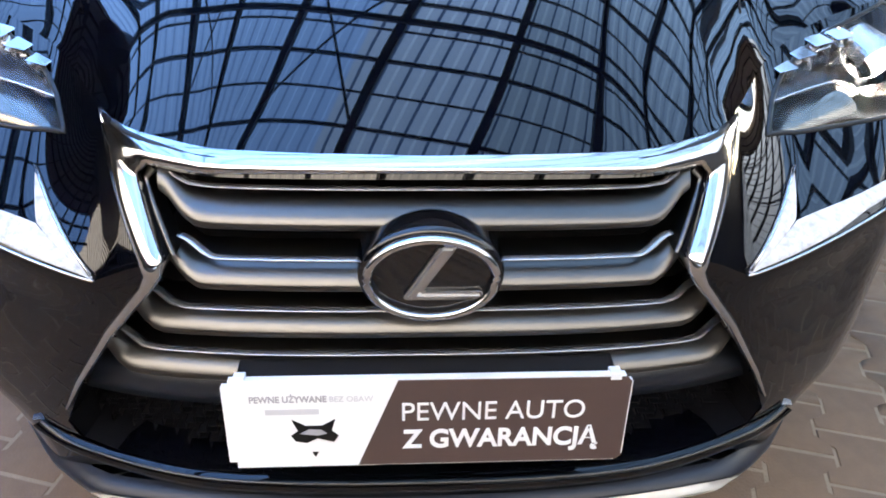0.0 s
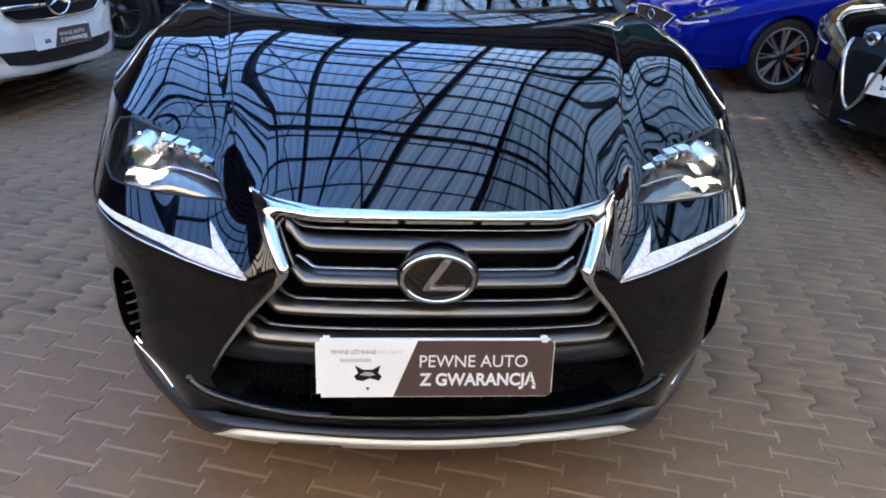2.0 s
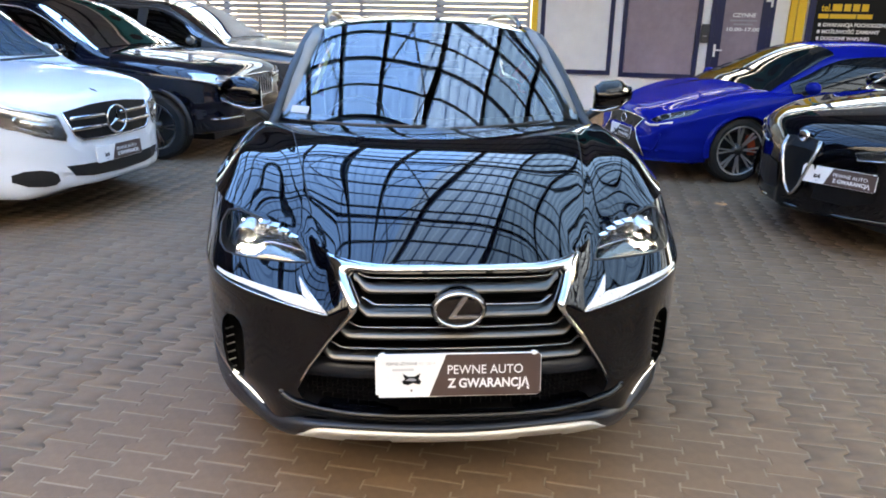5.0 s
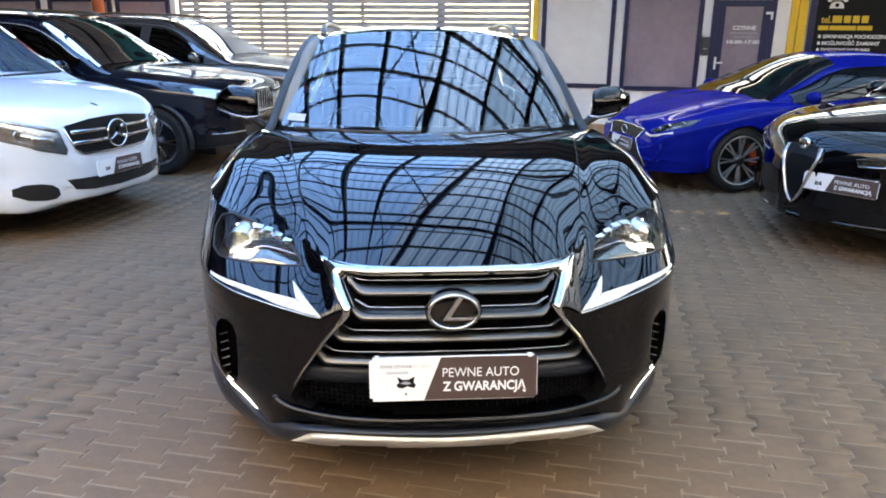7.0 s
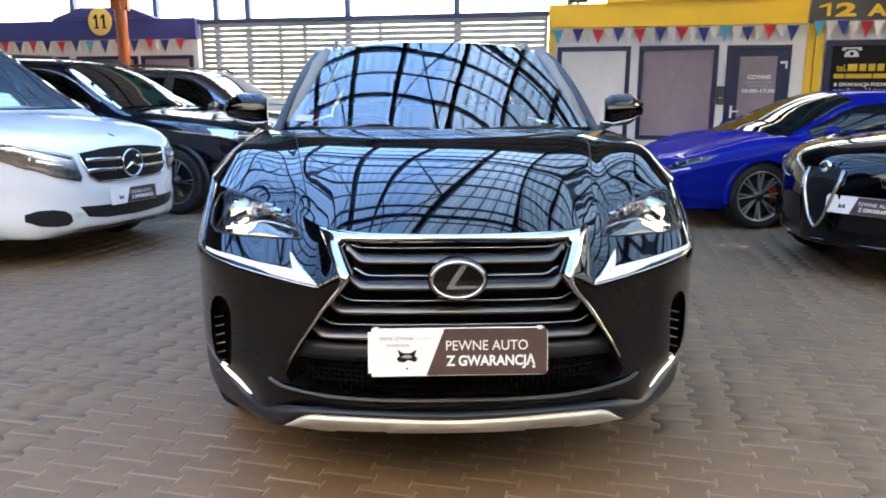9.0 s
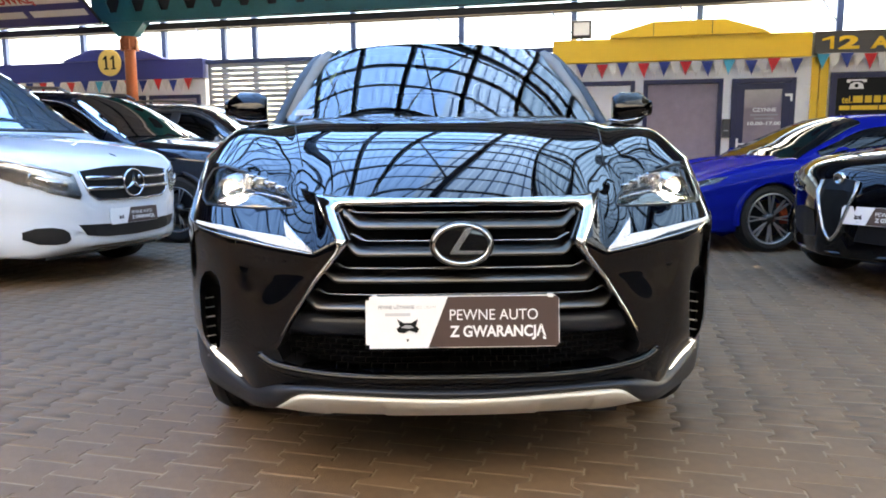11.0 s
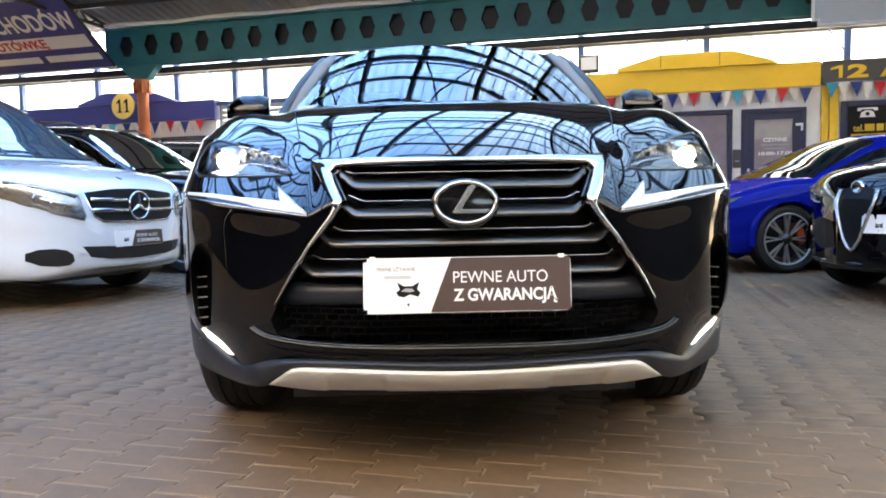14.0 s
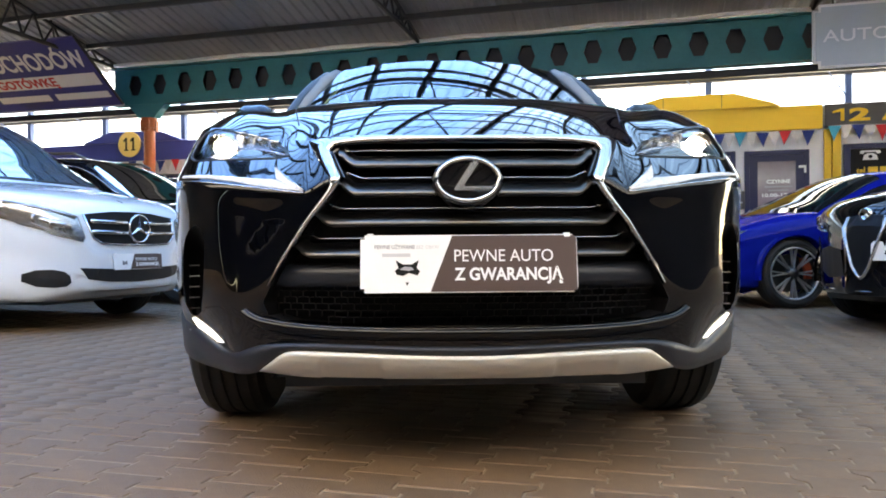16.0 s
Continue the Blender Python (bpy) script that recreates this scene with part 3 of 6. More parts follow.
def cabin_rows(P, n=14):
    """Sections of roof and pillars, from the foot of the windscreen to the tail."""
    c = P["cabin"]
    rows = []
    for i in range(n * 3 + 1):
        y = c["y0"] + (c["y3"] - c["y0"]) * i / (n * 3)
        zr = curve_at(c["z"], y)
        zb = curve_at(P["zs"], y) - 0.03
        wb = curve_at(P["w"], y) * 0.93
        f = min(1, max(0.001, (zr - zb) / (c["top"] - zb)))
        wt = wb + (c["wr"] - wb) * f
        e = min(0.12, max(0.004, (zr - zb) * 0.35))
        sec = [(wb, zb), (wb + (wt - wb) * 0.4, zb + (zr - zb) * 0.42), (wt + 0.01, zr - e), (wt - 0.05, zr - e * 0.4), (wt - 0.16, zr - e * 0.16), (wt * 0.5, zr), (0, zr + 0.012)]
        rows.append([(x, y, z) for x, z in sec] + [(-x, y, z) for x, z in sec[-2::-1]])
    return rows


def pane(quad, nx, ny, bulge, out=0.006, thick=0.0):
    """A curved pane between four corners a, b, c, d (a-b below, d-c above), bulging outwards."""
    a, b, c, d = (Vector(p) for p in quad)
    nrm = (b - a).cross(d - a).normalized()
    rows = []
    for j in range(ny + 1):
        t = j / ny
        row = []
        for i in range(nx + 1):
            s = i / nx
            p = a * (1 - s) * (1 - t) + b * s * (1 - t) + c * s * t + d * (1 - s) * t
            row.append(p + nrm * (out + bulge * (4 * s * (1 - s)) * (0.6 + 0.4 * 4 * t * (1 - t))))
        rows.append(row)
    return gridmesh(rows)


def fill_plate(p, w, h, small=False):
    bm = boxed(-w / 2, w / 2, -0.004, 0.006, -h / 2, h / 2)
    bmesh.ops.bevel(bm, geom=[e for e in bm.edges if abs(e.verts[0].co.y - e.verts[1].co.y) > 0.005], offset=0.010, segments=4, affect="EDGES")
    part("board", bm, plate_white, p)
    bm = bmesh.new()
    prism(bm, [(-w * 0.178, -h / 2 + 0.002), (w / 2 - 0.008, -h / 2 + 0.002), (w / 2 - 0.002, -h / 2 + 0.008), (w / 2 - 0.002, h / 2 - 0.008), (w / 2 - 0.008, h / 2 - 0.002), (-w * 0.077, h / 2 - 0.002)], -0.0055, -0.0042)
    part("brown_field", bm, plate_brown, p)
    up = Matrix.Rotation(radians(90), 4, "X")
    text("lettering", "PEWNE AUTO", 0.04 * h / 0.135, print_white, p, Matrix.Translation((-w * 0.068, -0.006, h * 0.035)) @ up, width=w * 0.455, depth=0.0004)
    text("lettering", "Z GWARANCJĄ", 0.04 * h / 0.135, print_white, p, Matrix.Translation((-w * 0.068, -0.006, -h * 0.285)) @ up, width=w * 0.50, depth=0.0004, weight=0.0012)
    if not small:
        text("lettering", "PEWNE UŻYWANE", 0.0135, print_grey, p, Matrix.Translation((-w * 0.435, -0.0046, h * 0.26)) @ up, width=w * 0.185, depth=0.0003, weight=0.0004)
        text("lettering", "BEZ OBAW", 0.0125, plate_grey_light, p, Matrix.Translation((-w * 0.243, -0.0046, h * 0.26)) @ up, width=w * 0.105, depth=0.0003)
        part("print_bar", boxed(-w * 0.40, -w * 0.27, -0.0047, -0.0042, h * 0.12, h * 0.18), plate_grey_light, p)
    for tx in (-0.455, 0.455):
        part("clip", boxed(w * tx - 0.007, w * tx + 0.007, -0.006, 0.010, h / 2 - 0.006, h / 2 + 0.004), plate_white, p)
    # dark cat-eared car sign
    k = h / 0.135
    bm = bmesh.new()
    cx, cz = -w * 0.285, -h * 0.1
    prism(bm, [(cx + a * k, cz + b * k) for a, b in ((-0.027, 0.022), (-0.010, 0.012), (0.010, 0.012), (0.027, 0.022), (0.022, 0.004), (0.030, -0.004), (0.024, -0.014), (0.004, -0.008), (-0.010, -0.015), (-0.024, -0.012), (-0.029, -0.003), (-0.020, 0.004))], -0.0050, -0.0042)
    prism(bm, [(cx + a * k, cz + b * k) for a, b in ((-0.004, -0.030), (0.004, -0.030), (0, -0.038))], -0.0050, -0.0042)
    part("pictogram", bm, print_black, p)
    bm = bmesh.new()
    prism(bm, [(cx + a * k, cz + b * k) for a, b in ((-0.018, 0.000), (-0.006, 0.007), (0.009, 0.006), (0.016, 0.000), (0.004, -0.003))], -0.0054, -0.0050)
    part("pictogram", bm, print_grey, p)
    return p



def patch(name, poly, yfun, proud, mat, parent, label="", depth=0.02, cuts=3, smooth=False, rim=True):
    """A piece with a given outline in the front view, laid on the skin that yfun(x, z) gives, with edges that run back."""
    bm = bmesh.new()
    f = bm.faces.new([bm.verts.new((x, 0, z)) for x, z in poly])
    edge = list(f.edges)
    bmesh.ops.subdivide_edges(bm, edges=edge, cuts=cuts)
    bmesh.ops.triangulate(bm, faces=bm.faces)
    if cuts > 1:
        bmesh.ops.subdivide_edges(bm, edges=[e for e in bm.edges if not e.is_boundary], cuts=1)
        bmesh.ops.triangulate(bm, faces=bm.faces)
    for v in bm.verts:
        v.co.y = yfun(v.co.x, v.co.z) - proud
    if rim:
        r = bmesh.ops.extrude_edge_only(bm, edges=[e for e in bm.edges if e.is_boundary])
        for v in r["geom"]:
            if isinstance(v, bmesh.types.BMVert):
                v.co.y += depth + proud
    bmesh.ops.recalc_face_normals(bm, faces=bm.faces)
    if sum(f.normal.y * f.calc_area() for f in bm.faces) > 0:
        bmesh.ops.reverse_faces(bm, faces=bm.faces)
    return part(name, bm, mat, parent, label, smooth)


def band(inner, outer, yfun, proud, back, n=6):
    """A raised strip between two outlines of the front view (paired points)."""
    def fine(pts):
        out = []
        for (x0, z0), (x1, z1) in zip(pts, pts[1:]):
            out += [(x0 + (x1 - x0) * k / n, z0 + (z1 - z0) * k / n) for k in range(n)]
        return out + [pts[-1]]
    I, O = fine(inner), fine(outer)
    rows = []
    for (xi, zi), (xo, zo) in zip(I, O):
        xm, zm = (xi + xo) / 2, (zi + zo) / 2
        sec = []
        for f, pr in ((0, -back), (0, proud * 0.1), (0.06, proud * 0.45), (0.18, proud * 0.75), (0.34, proud * 0.94), (0.5, proud), (0.66, proud * 0.94), (0.82, proud * 0.75), (0.94, proud * 0.45), (1, proud * 0.05), (1, -0.01)):
            x, z = xi + (xo - xi) * f, zi + (zo - zi) * f
            sec.append((x, yfun(x, z) - pr, z))
        rows.append(sec)
    return gridmesh(rows)


# ---- the black SUV in the middle; y runs from its nose to its tail ----
HALF = 0.919


def over(d, r=0.008):
    """d where it is positive, else nought, with a rounded corner."""
    return 0.5 * (d + math.sqrt(d * d + r * r))


def plan_y(x):
    """The nose seen from above: a full, blunt curve."""
    k = min(0.99999, (abs(x) / HALF) ** 3)
    return 0.03 + 0.95 * (1 - (1 - k) ** (1 / 3))


def brow_z(x):
    """Height of the edge above which the front leans back."""
    return 0.785 - 0.033 * smooth01(0.33, 0.42, x) + 0.145 * max(0.0, x - 0.41)


def nose_y(x, z):
    """Depth of the front skin at a place of its front view."""
    x = abs(x)
    y = plan_y(x)
    lean = 0.60 + 0.25 * smooth01(0.25, 0.36, x) + 0.80 * smooth01(0.36, 0.53, x) - 0.35 * smooth01(0.60, 0.80, x)
    h = brow_z(x) - z
    y += lean * over(-h)
    y += 0.014 * math.exp(-((x - 0.60) / 0.13) ** 2) * smooth01(0.55, 0.80, z)
    if h > 0 and x > 0.3:
        # hollow cheek under the running light; outside a ridge the corner is cut back to a flat pillar
        e = x - outline_x(z) - 0.012
        u = smooth01(0.0, 0.13, e) * (1 - smooth01(0.595, 0.672, x))
        y += 0.009 * u * smooth01(0.0, 0.08, h) * (1 - smooth01(0.10, 0.39, h))
        c = smooth01(0.655, 0.800, x) * (1 - smooth01(0.815, 0.895, x))
        y += 0.012 * c * smooth01(0.015, 0.12, h) * smooth01(0.36, 0.50, z)
    y += over(0.47 - z, 0.02) * (0.12 * smooth01(0.3, 0.5, x) + 0.80 * smooth01(0.57, 0.75, x))
    return y


def nose_normal(x, z, e=0.002):
    return Vector(((nose_y(x + e, z) - nose_y(x - e, z)) / (2 * e), -1.0, (nose_y(x, z + e) - nose_y(x, z - e)) / (2 * e))).normalized()


def skin_normals(ob):
    """Shade a front part by the true slope of the front skin."""
    me = ob.data
    for p in me.polygons:
        p.use_smooth = True
    me.normals_split_custom_set_from_vertices([nose_normal(v.co.x, v.co.z) for v in me.vertices])
    return ob


def screen_at(q, t, out=0.0):
    """A point of the windscreen: q from side to side, t from foot to top."""
    w = 0.735 + (0.615 - 0.735) * t
    y0 = 1.20 + 0.285 * abs(q) ** 2.2
    y1 = 2.06 + 0.07 * abs(q) ** 2
    z0 = 1.155 + 0.01 * abs(q)
    z1 = 1.596 - 0.052 * abs(q) ** 2.5
    return (w * q, y0 + (y1 - y0) * t - out * 0.5, z0 + (z1 - z0) * t + 0.010 * math.sin(math.pi * t) + out * 0.85)


TOPLINE = [(0, 0.893), (0.2, 0.895), (0.35, 0.900), (0.433, 0.910), (0.50, 0.926), (0.56, 0.946), (0.646, 0.968), (0.748, 0.988), (0.84, 1.000), (0.90, 1.02), (0.919, 1.04)]
GRILLE = [(0.0, 0.885), (0.341, 0.878), (0.352, 0.866), (0.314, 0.790), (0.328, 0.759), (0.399, 0.676), (0.468, 0.575), (0.520, 0.476), (0.505, 0.441), (0.441, 0.424), (0.322, 0.416), (0.0, 0.405)]
GRILLE_ALL = GRILLE[1:-1] + [(-x, z) for x, z in GRILLE[1:-1][::-1]]
LAMP = [(0.478, 0.866), (0.503, 0.893), (0.543, 0.920), (0.62, 0.948), (0.70, 0.970), (0.748, 0.982), (0.790, 0.972), (0.812, 0.930), (0.806, 0.884), (0.775, 0.867), (0.62, 0.862), (0.53, 0.861)]
VENT = [(0.803, 0.600), (0.792, 0.640), (0.770, 0.668), (0.742, 0.678), (0.717, 0.668), (0.703, 0.635), (0.704, 0.56), (0.712, 0.48), (0.727, 0.438), (0.752, 0.424), (0.782, 0.424), (0.798, 0.45), (0.805, 0.52)]


def outline_x(z):
    """Half width of the grille opening at a height."""
    for (x0, z0), (x1, z1) in zip(GRILLE[1:], GRILLE[2:-1]):
        if min(z0, z1) <= z <= max(z0, z1) and abs(z0 - z1) > 1e-6:
            return x0 + (x1 - x0) * (z - z0) / (z1 - z0)
    return 0.33


def walled(poly, s, deep, shrink=0.94):
    """The side walls of a recess with a given outline in the front view."""
    cx, cz = sum(x for x, z in poly) / len(poly), sum(z for x, z in poly) / len(poly)
    rows = []
    for x, z in poly + poly[:1]:
        xi, zi = cx + (x - cx) * shrink, cz + (z - cz) * shrink
        rows.append([(s * x, nose_y(x, z) + 0.001, z), (s * (x + xi) / 2, nose_y(x, z) + deep * 0.5, (z + zi) / 2), (s * xi, nose_y(xi, zi) + deep, zi)])
    return gridmesh(rows)


def lamp_span(x):
    """Lower and upper edge of the headlamp's outline at a place across."""
    x = min(max(x, 0.479), 0.811)
    zs = [za + (zb - za) * (x - xa) / (xb - xa) for (xa, za), (xb, zb) in zip(LAMP, LAMP[1:] + LAMP[:1]) if min(xa, xb) <= x <= max(xa, xb) and abs(xa - xb) > 1e-6]
    return min(zs), max(zs)


def lens_y(x, z):
    """Depth of the domed lamp cover, which stands up more steeply than the skin round it."""
    x = abs(x)
    lo, hi = lamp_span(x)
    f = min(1.0, max(0.0, (z - lo) / max(0.004, hi - lo)))
    yb, yt = nose_y(x, lo), nose_y(x, hi)
    return yb + (yt - yb) * f ** 1.3


def suv_headlight(car, s):
    """Swept headlamp: domed clear cover over a smoked tray, three stepped light units, a projector and bright vanes."""
    h = new("headlight")
    h.parent = car
    h["label"] = "clear swept headlamp with lit projector"
    part("bezel", walled(LAMP, s, 0.075), black_plastic, h, smooth=True)
    for nm, push, n, m, mt, lb in (("reflector", 0.075, 30, 10, lamp_dark, "dark silvered inner shell"), ("lens", -0.001, 40, 16, lens_glass, "clear cover")):
        rows = []
        for i in range(n + 1):
            x = 0.480 + 0.330 * i / n
            lo, hi = lamp_span(x)
            rows.append([(s * x, lens_y(x, lo + (hi - lo) * j / m) + push, lo + (hi - lo) * j / m) for j in range(m + 1)])
        bm = gridmesh(rows)
        if sum(f.normal.y * f.calc_area() for f in bm.faces) > 0:
            bmesh.ops.reverse_faces(bm, faces=bm.faces)
        part(nm, bm, mt, h, lb, smooth=True)
    seal = []
    for (x0, z0), (x1, z1) in zip(LAMP, LAMP[1:] + LAMP[:1]):
        seal += [(x0 + (x1 - x0) * k / 6, z0 + (z1 - z0) * k / 6) for k in range(6)]
    part("seal", tube(bmesh.new(), [(s * x, nose_y(x, z), z) for x, z in seal], 0.0035, 6, closed=True), black_plastic, h, "black seal round the lens", smooth=True)

    def edge_z(x):
        lo, hi = lamp_span(x)
        return lo + (hi - lo) * curve_at([(0.48, 0.40), (0.56, 0.46), (0.62, 0.44), (0.655, 0.30), (0.675, 0.18), (0.80, 0.16)], x)
    # smoked lower shell that sweeps from the grille's corner to the outside and curls up under the bright units
    rows = []
    for k in range(29):
        x = 0.492 + 0.246 * k / 28
        lo = lamp_span(x)[0]
        zt = edge_z(x)
        y = lens_y(x, lo)
        rows.append([(s * x, y + 0.004 + 0.058 * (1 - math.cos(f * math.pi / 2)) ** 0.8 + 0.006 * f, lo + 0.002 + (zt - lo) * math.sin(f * math.pi / 2)) for f in [j / 8 for j in range(9)]])
    part("tray", gridmesh(rows), lamp_smoke, h, "smoked bright inner shell", smooth=True)
    part("tray_edge", tube(bmesh.new(), [(r[-1][0], r[-1][1] - 0.002, r[-1][2]) for r in rows], 0.0022, 6), chrome, h, smooth=True)
    # bright stepped units under the upper edge, each of tilted facets
    rnd = random.Random(5 + s)
    for k in range(4):
        x = 0.652 - 0.036 * k
        lo, hi = edge_z(x), lamp_span(x)[1]
        z, hz = (lo + hi) / 2 + 0.003, (hi - lo) * 0.40
        u = part("light_unit", boxed(-0.015, 0.015, 0.012, 0.05, -hz, hz, bevel=0.004), lamp_silver, h, "bright stepped reflector", m=pose(s * x, lens_y(x, z) + 0.016, z, 4, s * -10, s * 12))
        for i in range(3):
            part("facet", boxed(-0.0055, 0.0055, -0.006, 0.012, -hz * 0.8, hz * 0.8, bevel=0.002), lamp_silver, u, m=pose((i - 1) * 0.011, 0.008, 0, rnd.uniform(-25, 35), rnd.uniform(-14, 14), rnd.uniform(-35, 35)))
        part("hood", boxed(-0.0155, 0.0155, -0.004, 0.03, hz + 0.001, hz + 0.003, bevel=0.001), chrome, u)
    # projector, lit, under a bright hood
    x, z = 0.704, 0.918
    m = pose(s * x, lens_y(x, z) + 0.040, z, 4, 0, s * 8)
    part("projector", turned([(0.033 * math.sin(math.pi * k / 24), -0.033 * math.cos(math.pi * k / 24)) for k in range(25)], 36, "y"), ball_glass, h, "clear projector lens", smooth=True, m=m)
    part("lit_chip", boxed(-0.032, 0.032, 0.044, 0.048, 0.001, 0.030), lamp_white, h, "lit white lamp", m=m)
    part("projector_housing", turned([(0.035, 0.006), (0.041, 0.030), (0.043, 0.06), (0.0, 0.062)], 32, "y"), lamp_silver, h, smooth=True, m=m)
    rows = [[(0.040 * math.cos(a), y, 0.037 * math.sin(a) + lift) for y, lift in ((-0.036, -0.004), (-0.02, 0.001), (0.0, 0.003), (0.03, 0.004))] for a in [math.pi * (0.02 + 0.96 * k / 16) for k in range(17)]]
    part("projector_hood", gridmesh(rows), lamp_silver, h, "bright hood over the projector", smooth=True, m=m)
    # bright upright wall outside the projector, a dark gap, then curved vanes at the lamp's end
    for xo, w0, mt in ((0.738, 0.014, lamp_silver), (0.757, 0.008, lamp_silver), (0.778, 0.003, satin_dark), (0.792, 0.006, lamp_silver)):
        lo, hi = lamp_span(xo)
        rows = [[(s * (xo + w0 * f - 0.010 * math.sin(math.pi * g)), lens_y(xo, lo + 0.008 + (hi - lo - 0.02) * g) + 0.010 + 0.045 * f, lo + 0.008 + (hi - lo - 0.02) * g) for f in (0, 0.2, 0.5, 1)] for g in [j / 10 for j in range(11)]]
        part("vane", gridmesh(rows), mt, h, smooth=True)


def suv_front(car):
    g = new("grille")
    g.parent = car
    g["label"] = "dark spindle grille with satin fins and chrome surround"
    # dark inner shell behind the opening
    bm = bmesh.new()
    ring0 = [(x, nose_y(x, z) + 0.004, z) for x, z in GRILLE_ALL]
    ring1 = [(x * 0.97, nose_y(x, z) * 0.5 + 0.13, z) for x, z in GRILLE_ALL]
    A, B = [bm.verts.new(p) for p in ring0], [bm.verts.new(p) for p in ring1]
    for i in range(len(A)):
        j = (i + 1) % len(A)
        bm.faces.new((A[i], A[j], B[j], B[i]))
    bm.faces.new(B)
    part("backing", bm, mesh_black, g)
    # chrome surround: broad above the waist, thin below
    inner = [(0, 0.886), (0.18, 0.884), (0.336, 0.879), (0.352, 0.866), (0.337, 0.835), (0.315, 0.792), (0.318, 0.772), (0.332, 0.752), (0.399, 0.672), (0.468, 0.571), (0.503, 0.515)]
    outer = [(0, 0.899), (0.18, 0.901), (0.38, 0.905), (0.424, 0.9045), (0.391, 0.852), (0.348, 0.790), (0.343, 0.772), (0.352, 0.753), (0.411, 0.678), (0.478, 0.576), (0.508, 0.520)]
    for s in (1, -1):
        part("surround", band([(s * x, z) for x, z in inner], [(s * x, z) for x, z in outer], nose_y, 0.012, 0.03), chrome, g, "chrome grille surround", smooth=True)
        # second, narrower bright facet inside the upper arms
        part("inner_facet", band([(s * x, z) for x, z in ((0.328, 0.868), (0.340, 0.858), (0.322, 0.824), (0.304, 0.790))], [(s * x, z) for x, z in ((0.341, 0.874), (0.350, 0.862), (0.332, 0.826), (0.312, 0.790))], lambda x, z: nose_y(x, z) + 0.018, 0.006, 0.03), satin, g, smooth=True)
    # fins: rounded louvres whose ends are bent up along the surround
    FIN = ((0.066, 0.026), (0.044, 0.0235), (0.026, 0.017), (0.012, 0.008), (0.003, -0.001), (0.000, -0.007), (0.003, -0.011), (0.014, -0.0125), (0.04, -0.0125), (0.066, -0.010))
    for z0 in (0.826, 0.753, 0.678, 0.599):
        xe = outline_x(z0) - 0.004
        for lo, hi in ((-xe, xe),) if z0 != 0.753 else ((-xe, -0.082), (0.082, xe)):
            rows = []
            for k in range(61):
                x = lo + (hi - lo) * k / 60
                e = min(1.0, max(0.0, (abs(x) - (xe - 0.052)) / 0.046))
                e = e * e * (1.4 - 0.4 * e)
                y, z = nose_y(x, z0) + 0.014 + 0.022 * e, z0 + 0.034 * e
                rows.append([(x, y + a, z + b * (1 + 0.25 * e)) for a, b in FIN])
            bm = gridmesh(rows)
            bmesh.ops.recalc_face_normals(bm, faces=bm.faces)
            part("fin", bm, satin, g, "satin metal louvre", smooth=True)
    for z0 in (0.860, 0.786, 0.710, 0.636):
        xe = outline_x(z0) - 0.010
        for lo, hi in ((-xe, xe),) if z0 != 0.786 else ((-xe, -0.086), (0.086, xe)):
            pts = []
            for k in range(41):
                x = lo + (hi - lo) * k / 40
                e = smooth01(xe - 0.05, xe, abs(x))
                pts.append((x, nose_y(x, z0) + 0.022 + 0.02 * e, z0 + 0.016 * e))
            part("thin_fin", tube(bmesh.new(), pts, 0.006, 8, flat=0.0019), satin_bright, g, "thin bright fin", smooth=True)
    # broad dark blade behind the plate, and a mesh of staggered cells under it
    rows = [[(x, nose_y(x, zz) + dy, zz) for x in [-1 + k / 20 for k in range(41)] for x in [x * (outline_x(zz) - 0.004)]] for zz, dy in ((0.572, 0.075), (0.568, 0.045), (0.545, 0.036), (0.515, 0.042), (0.500, 0.075))]
    part("blade", gridmesh(rows), cladding_plastic, g, "smooth dark blade", smooth=True)
    bm = bmesh.new()
    for r in range(6):
        z = 0.420 + r * 0.0165
        xe = outline_x(z) - 0.005
        for i in range(-16, 17):
            x = i * 0.034 + (0.017 if r % 2 else 0)
            if abs(x) > xe - 0.02:
                continue
            y = 0.068 + 0.45 * max(0, abs(x) - 0.2) ** 1.5
            # one six-sided cell: short walls left and right, flat shelf above
            box(bm, x - 0.0135, x + 0.0135, y, y + 0.022, z + 0.0145, z + 0.0165)
            box(bm, x - 0.0172, x - 0.0152, y + 0.001, y + 0.022, z, z + 0.0158)
    part("mesh", bm, mesh_black, g, "black mesh of staggered cells")
    part("plate_holder", boxed(-0.25, 0.25, 0.004, 0.06, 0.52, 0.625, bevel=0.004), black_plastic, g)
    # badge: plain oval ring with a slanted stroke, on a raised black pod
    b = new("badge")
    b.parent = g
    b["label"] = "oval chrome badge on black"
    b.matrix_basis = pose(0, 0.036, 0.777, -6)
    n = 48
    bm = tube(bmesh.new(), [(0.077 * math.cos(k * 2 * math.pi / n), -0.013, 0.0525 * math.sin(k * 2 * math.pi / n)) for k in range(n)], 0.0058, 10, closed=True)
    part("ring", bm, chrome, b, smooth=True)
    rows = [[(0.089 * f * math.cos(k * 2 * math.pi / n), -d, 0.0645 * f * math.sin(k * 2 * math.pi / n)) for k in range(n + 1)] for f, d in ((0.001, 0.0095), (0.5, 0.0090), (0.80, 0.0075), (0.93, 0.0065), (0.985, 0.003), (1.0, -0.004), (1.02, -0.05))]
    part("pod", gridmesh(rows), gloss_black, b, smooth=True)
    bm = prism(bmesh.new(), [(0.010, 0.045), (0.030, 0.045), (-0.012, -0.017), (0.064, -0.017), (0.057, -0.027), (-0.036, -0.027)], -0.019, -0.007)
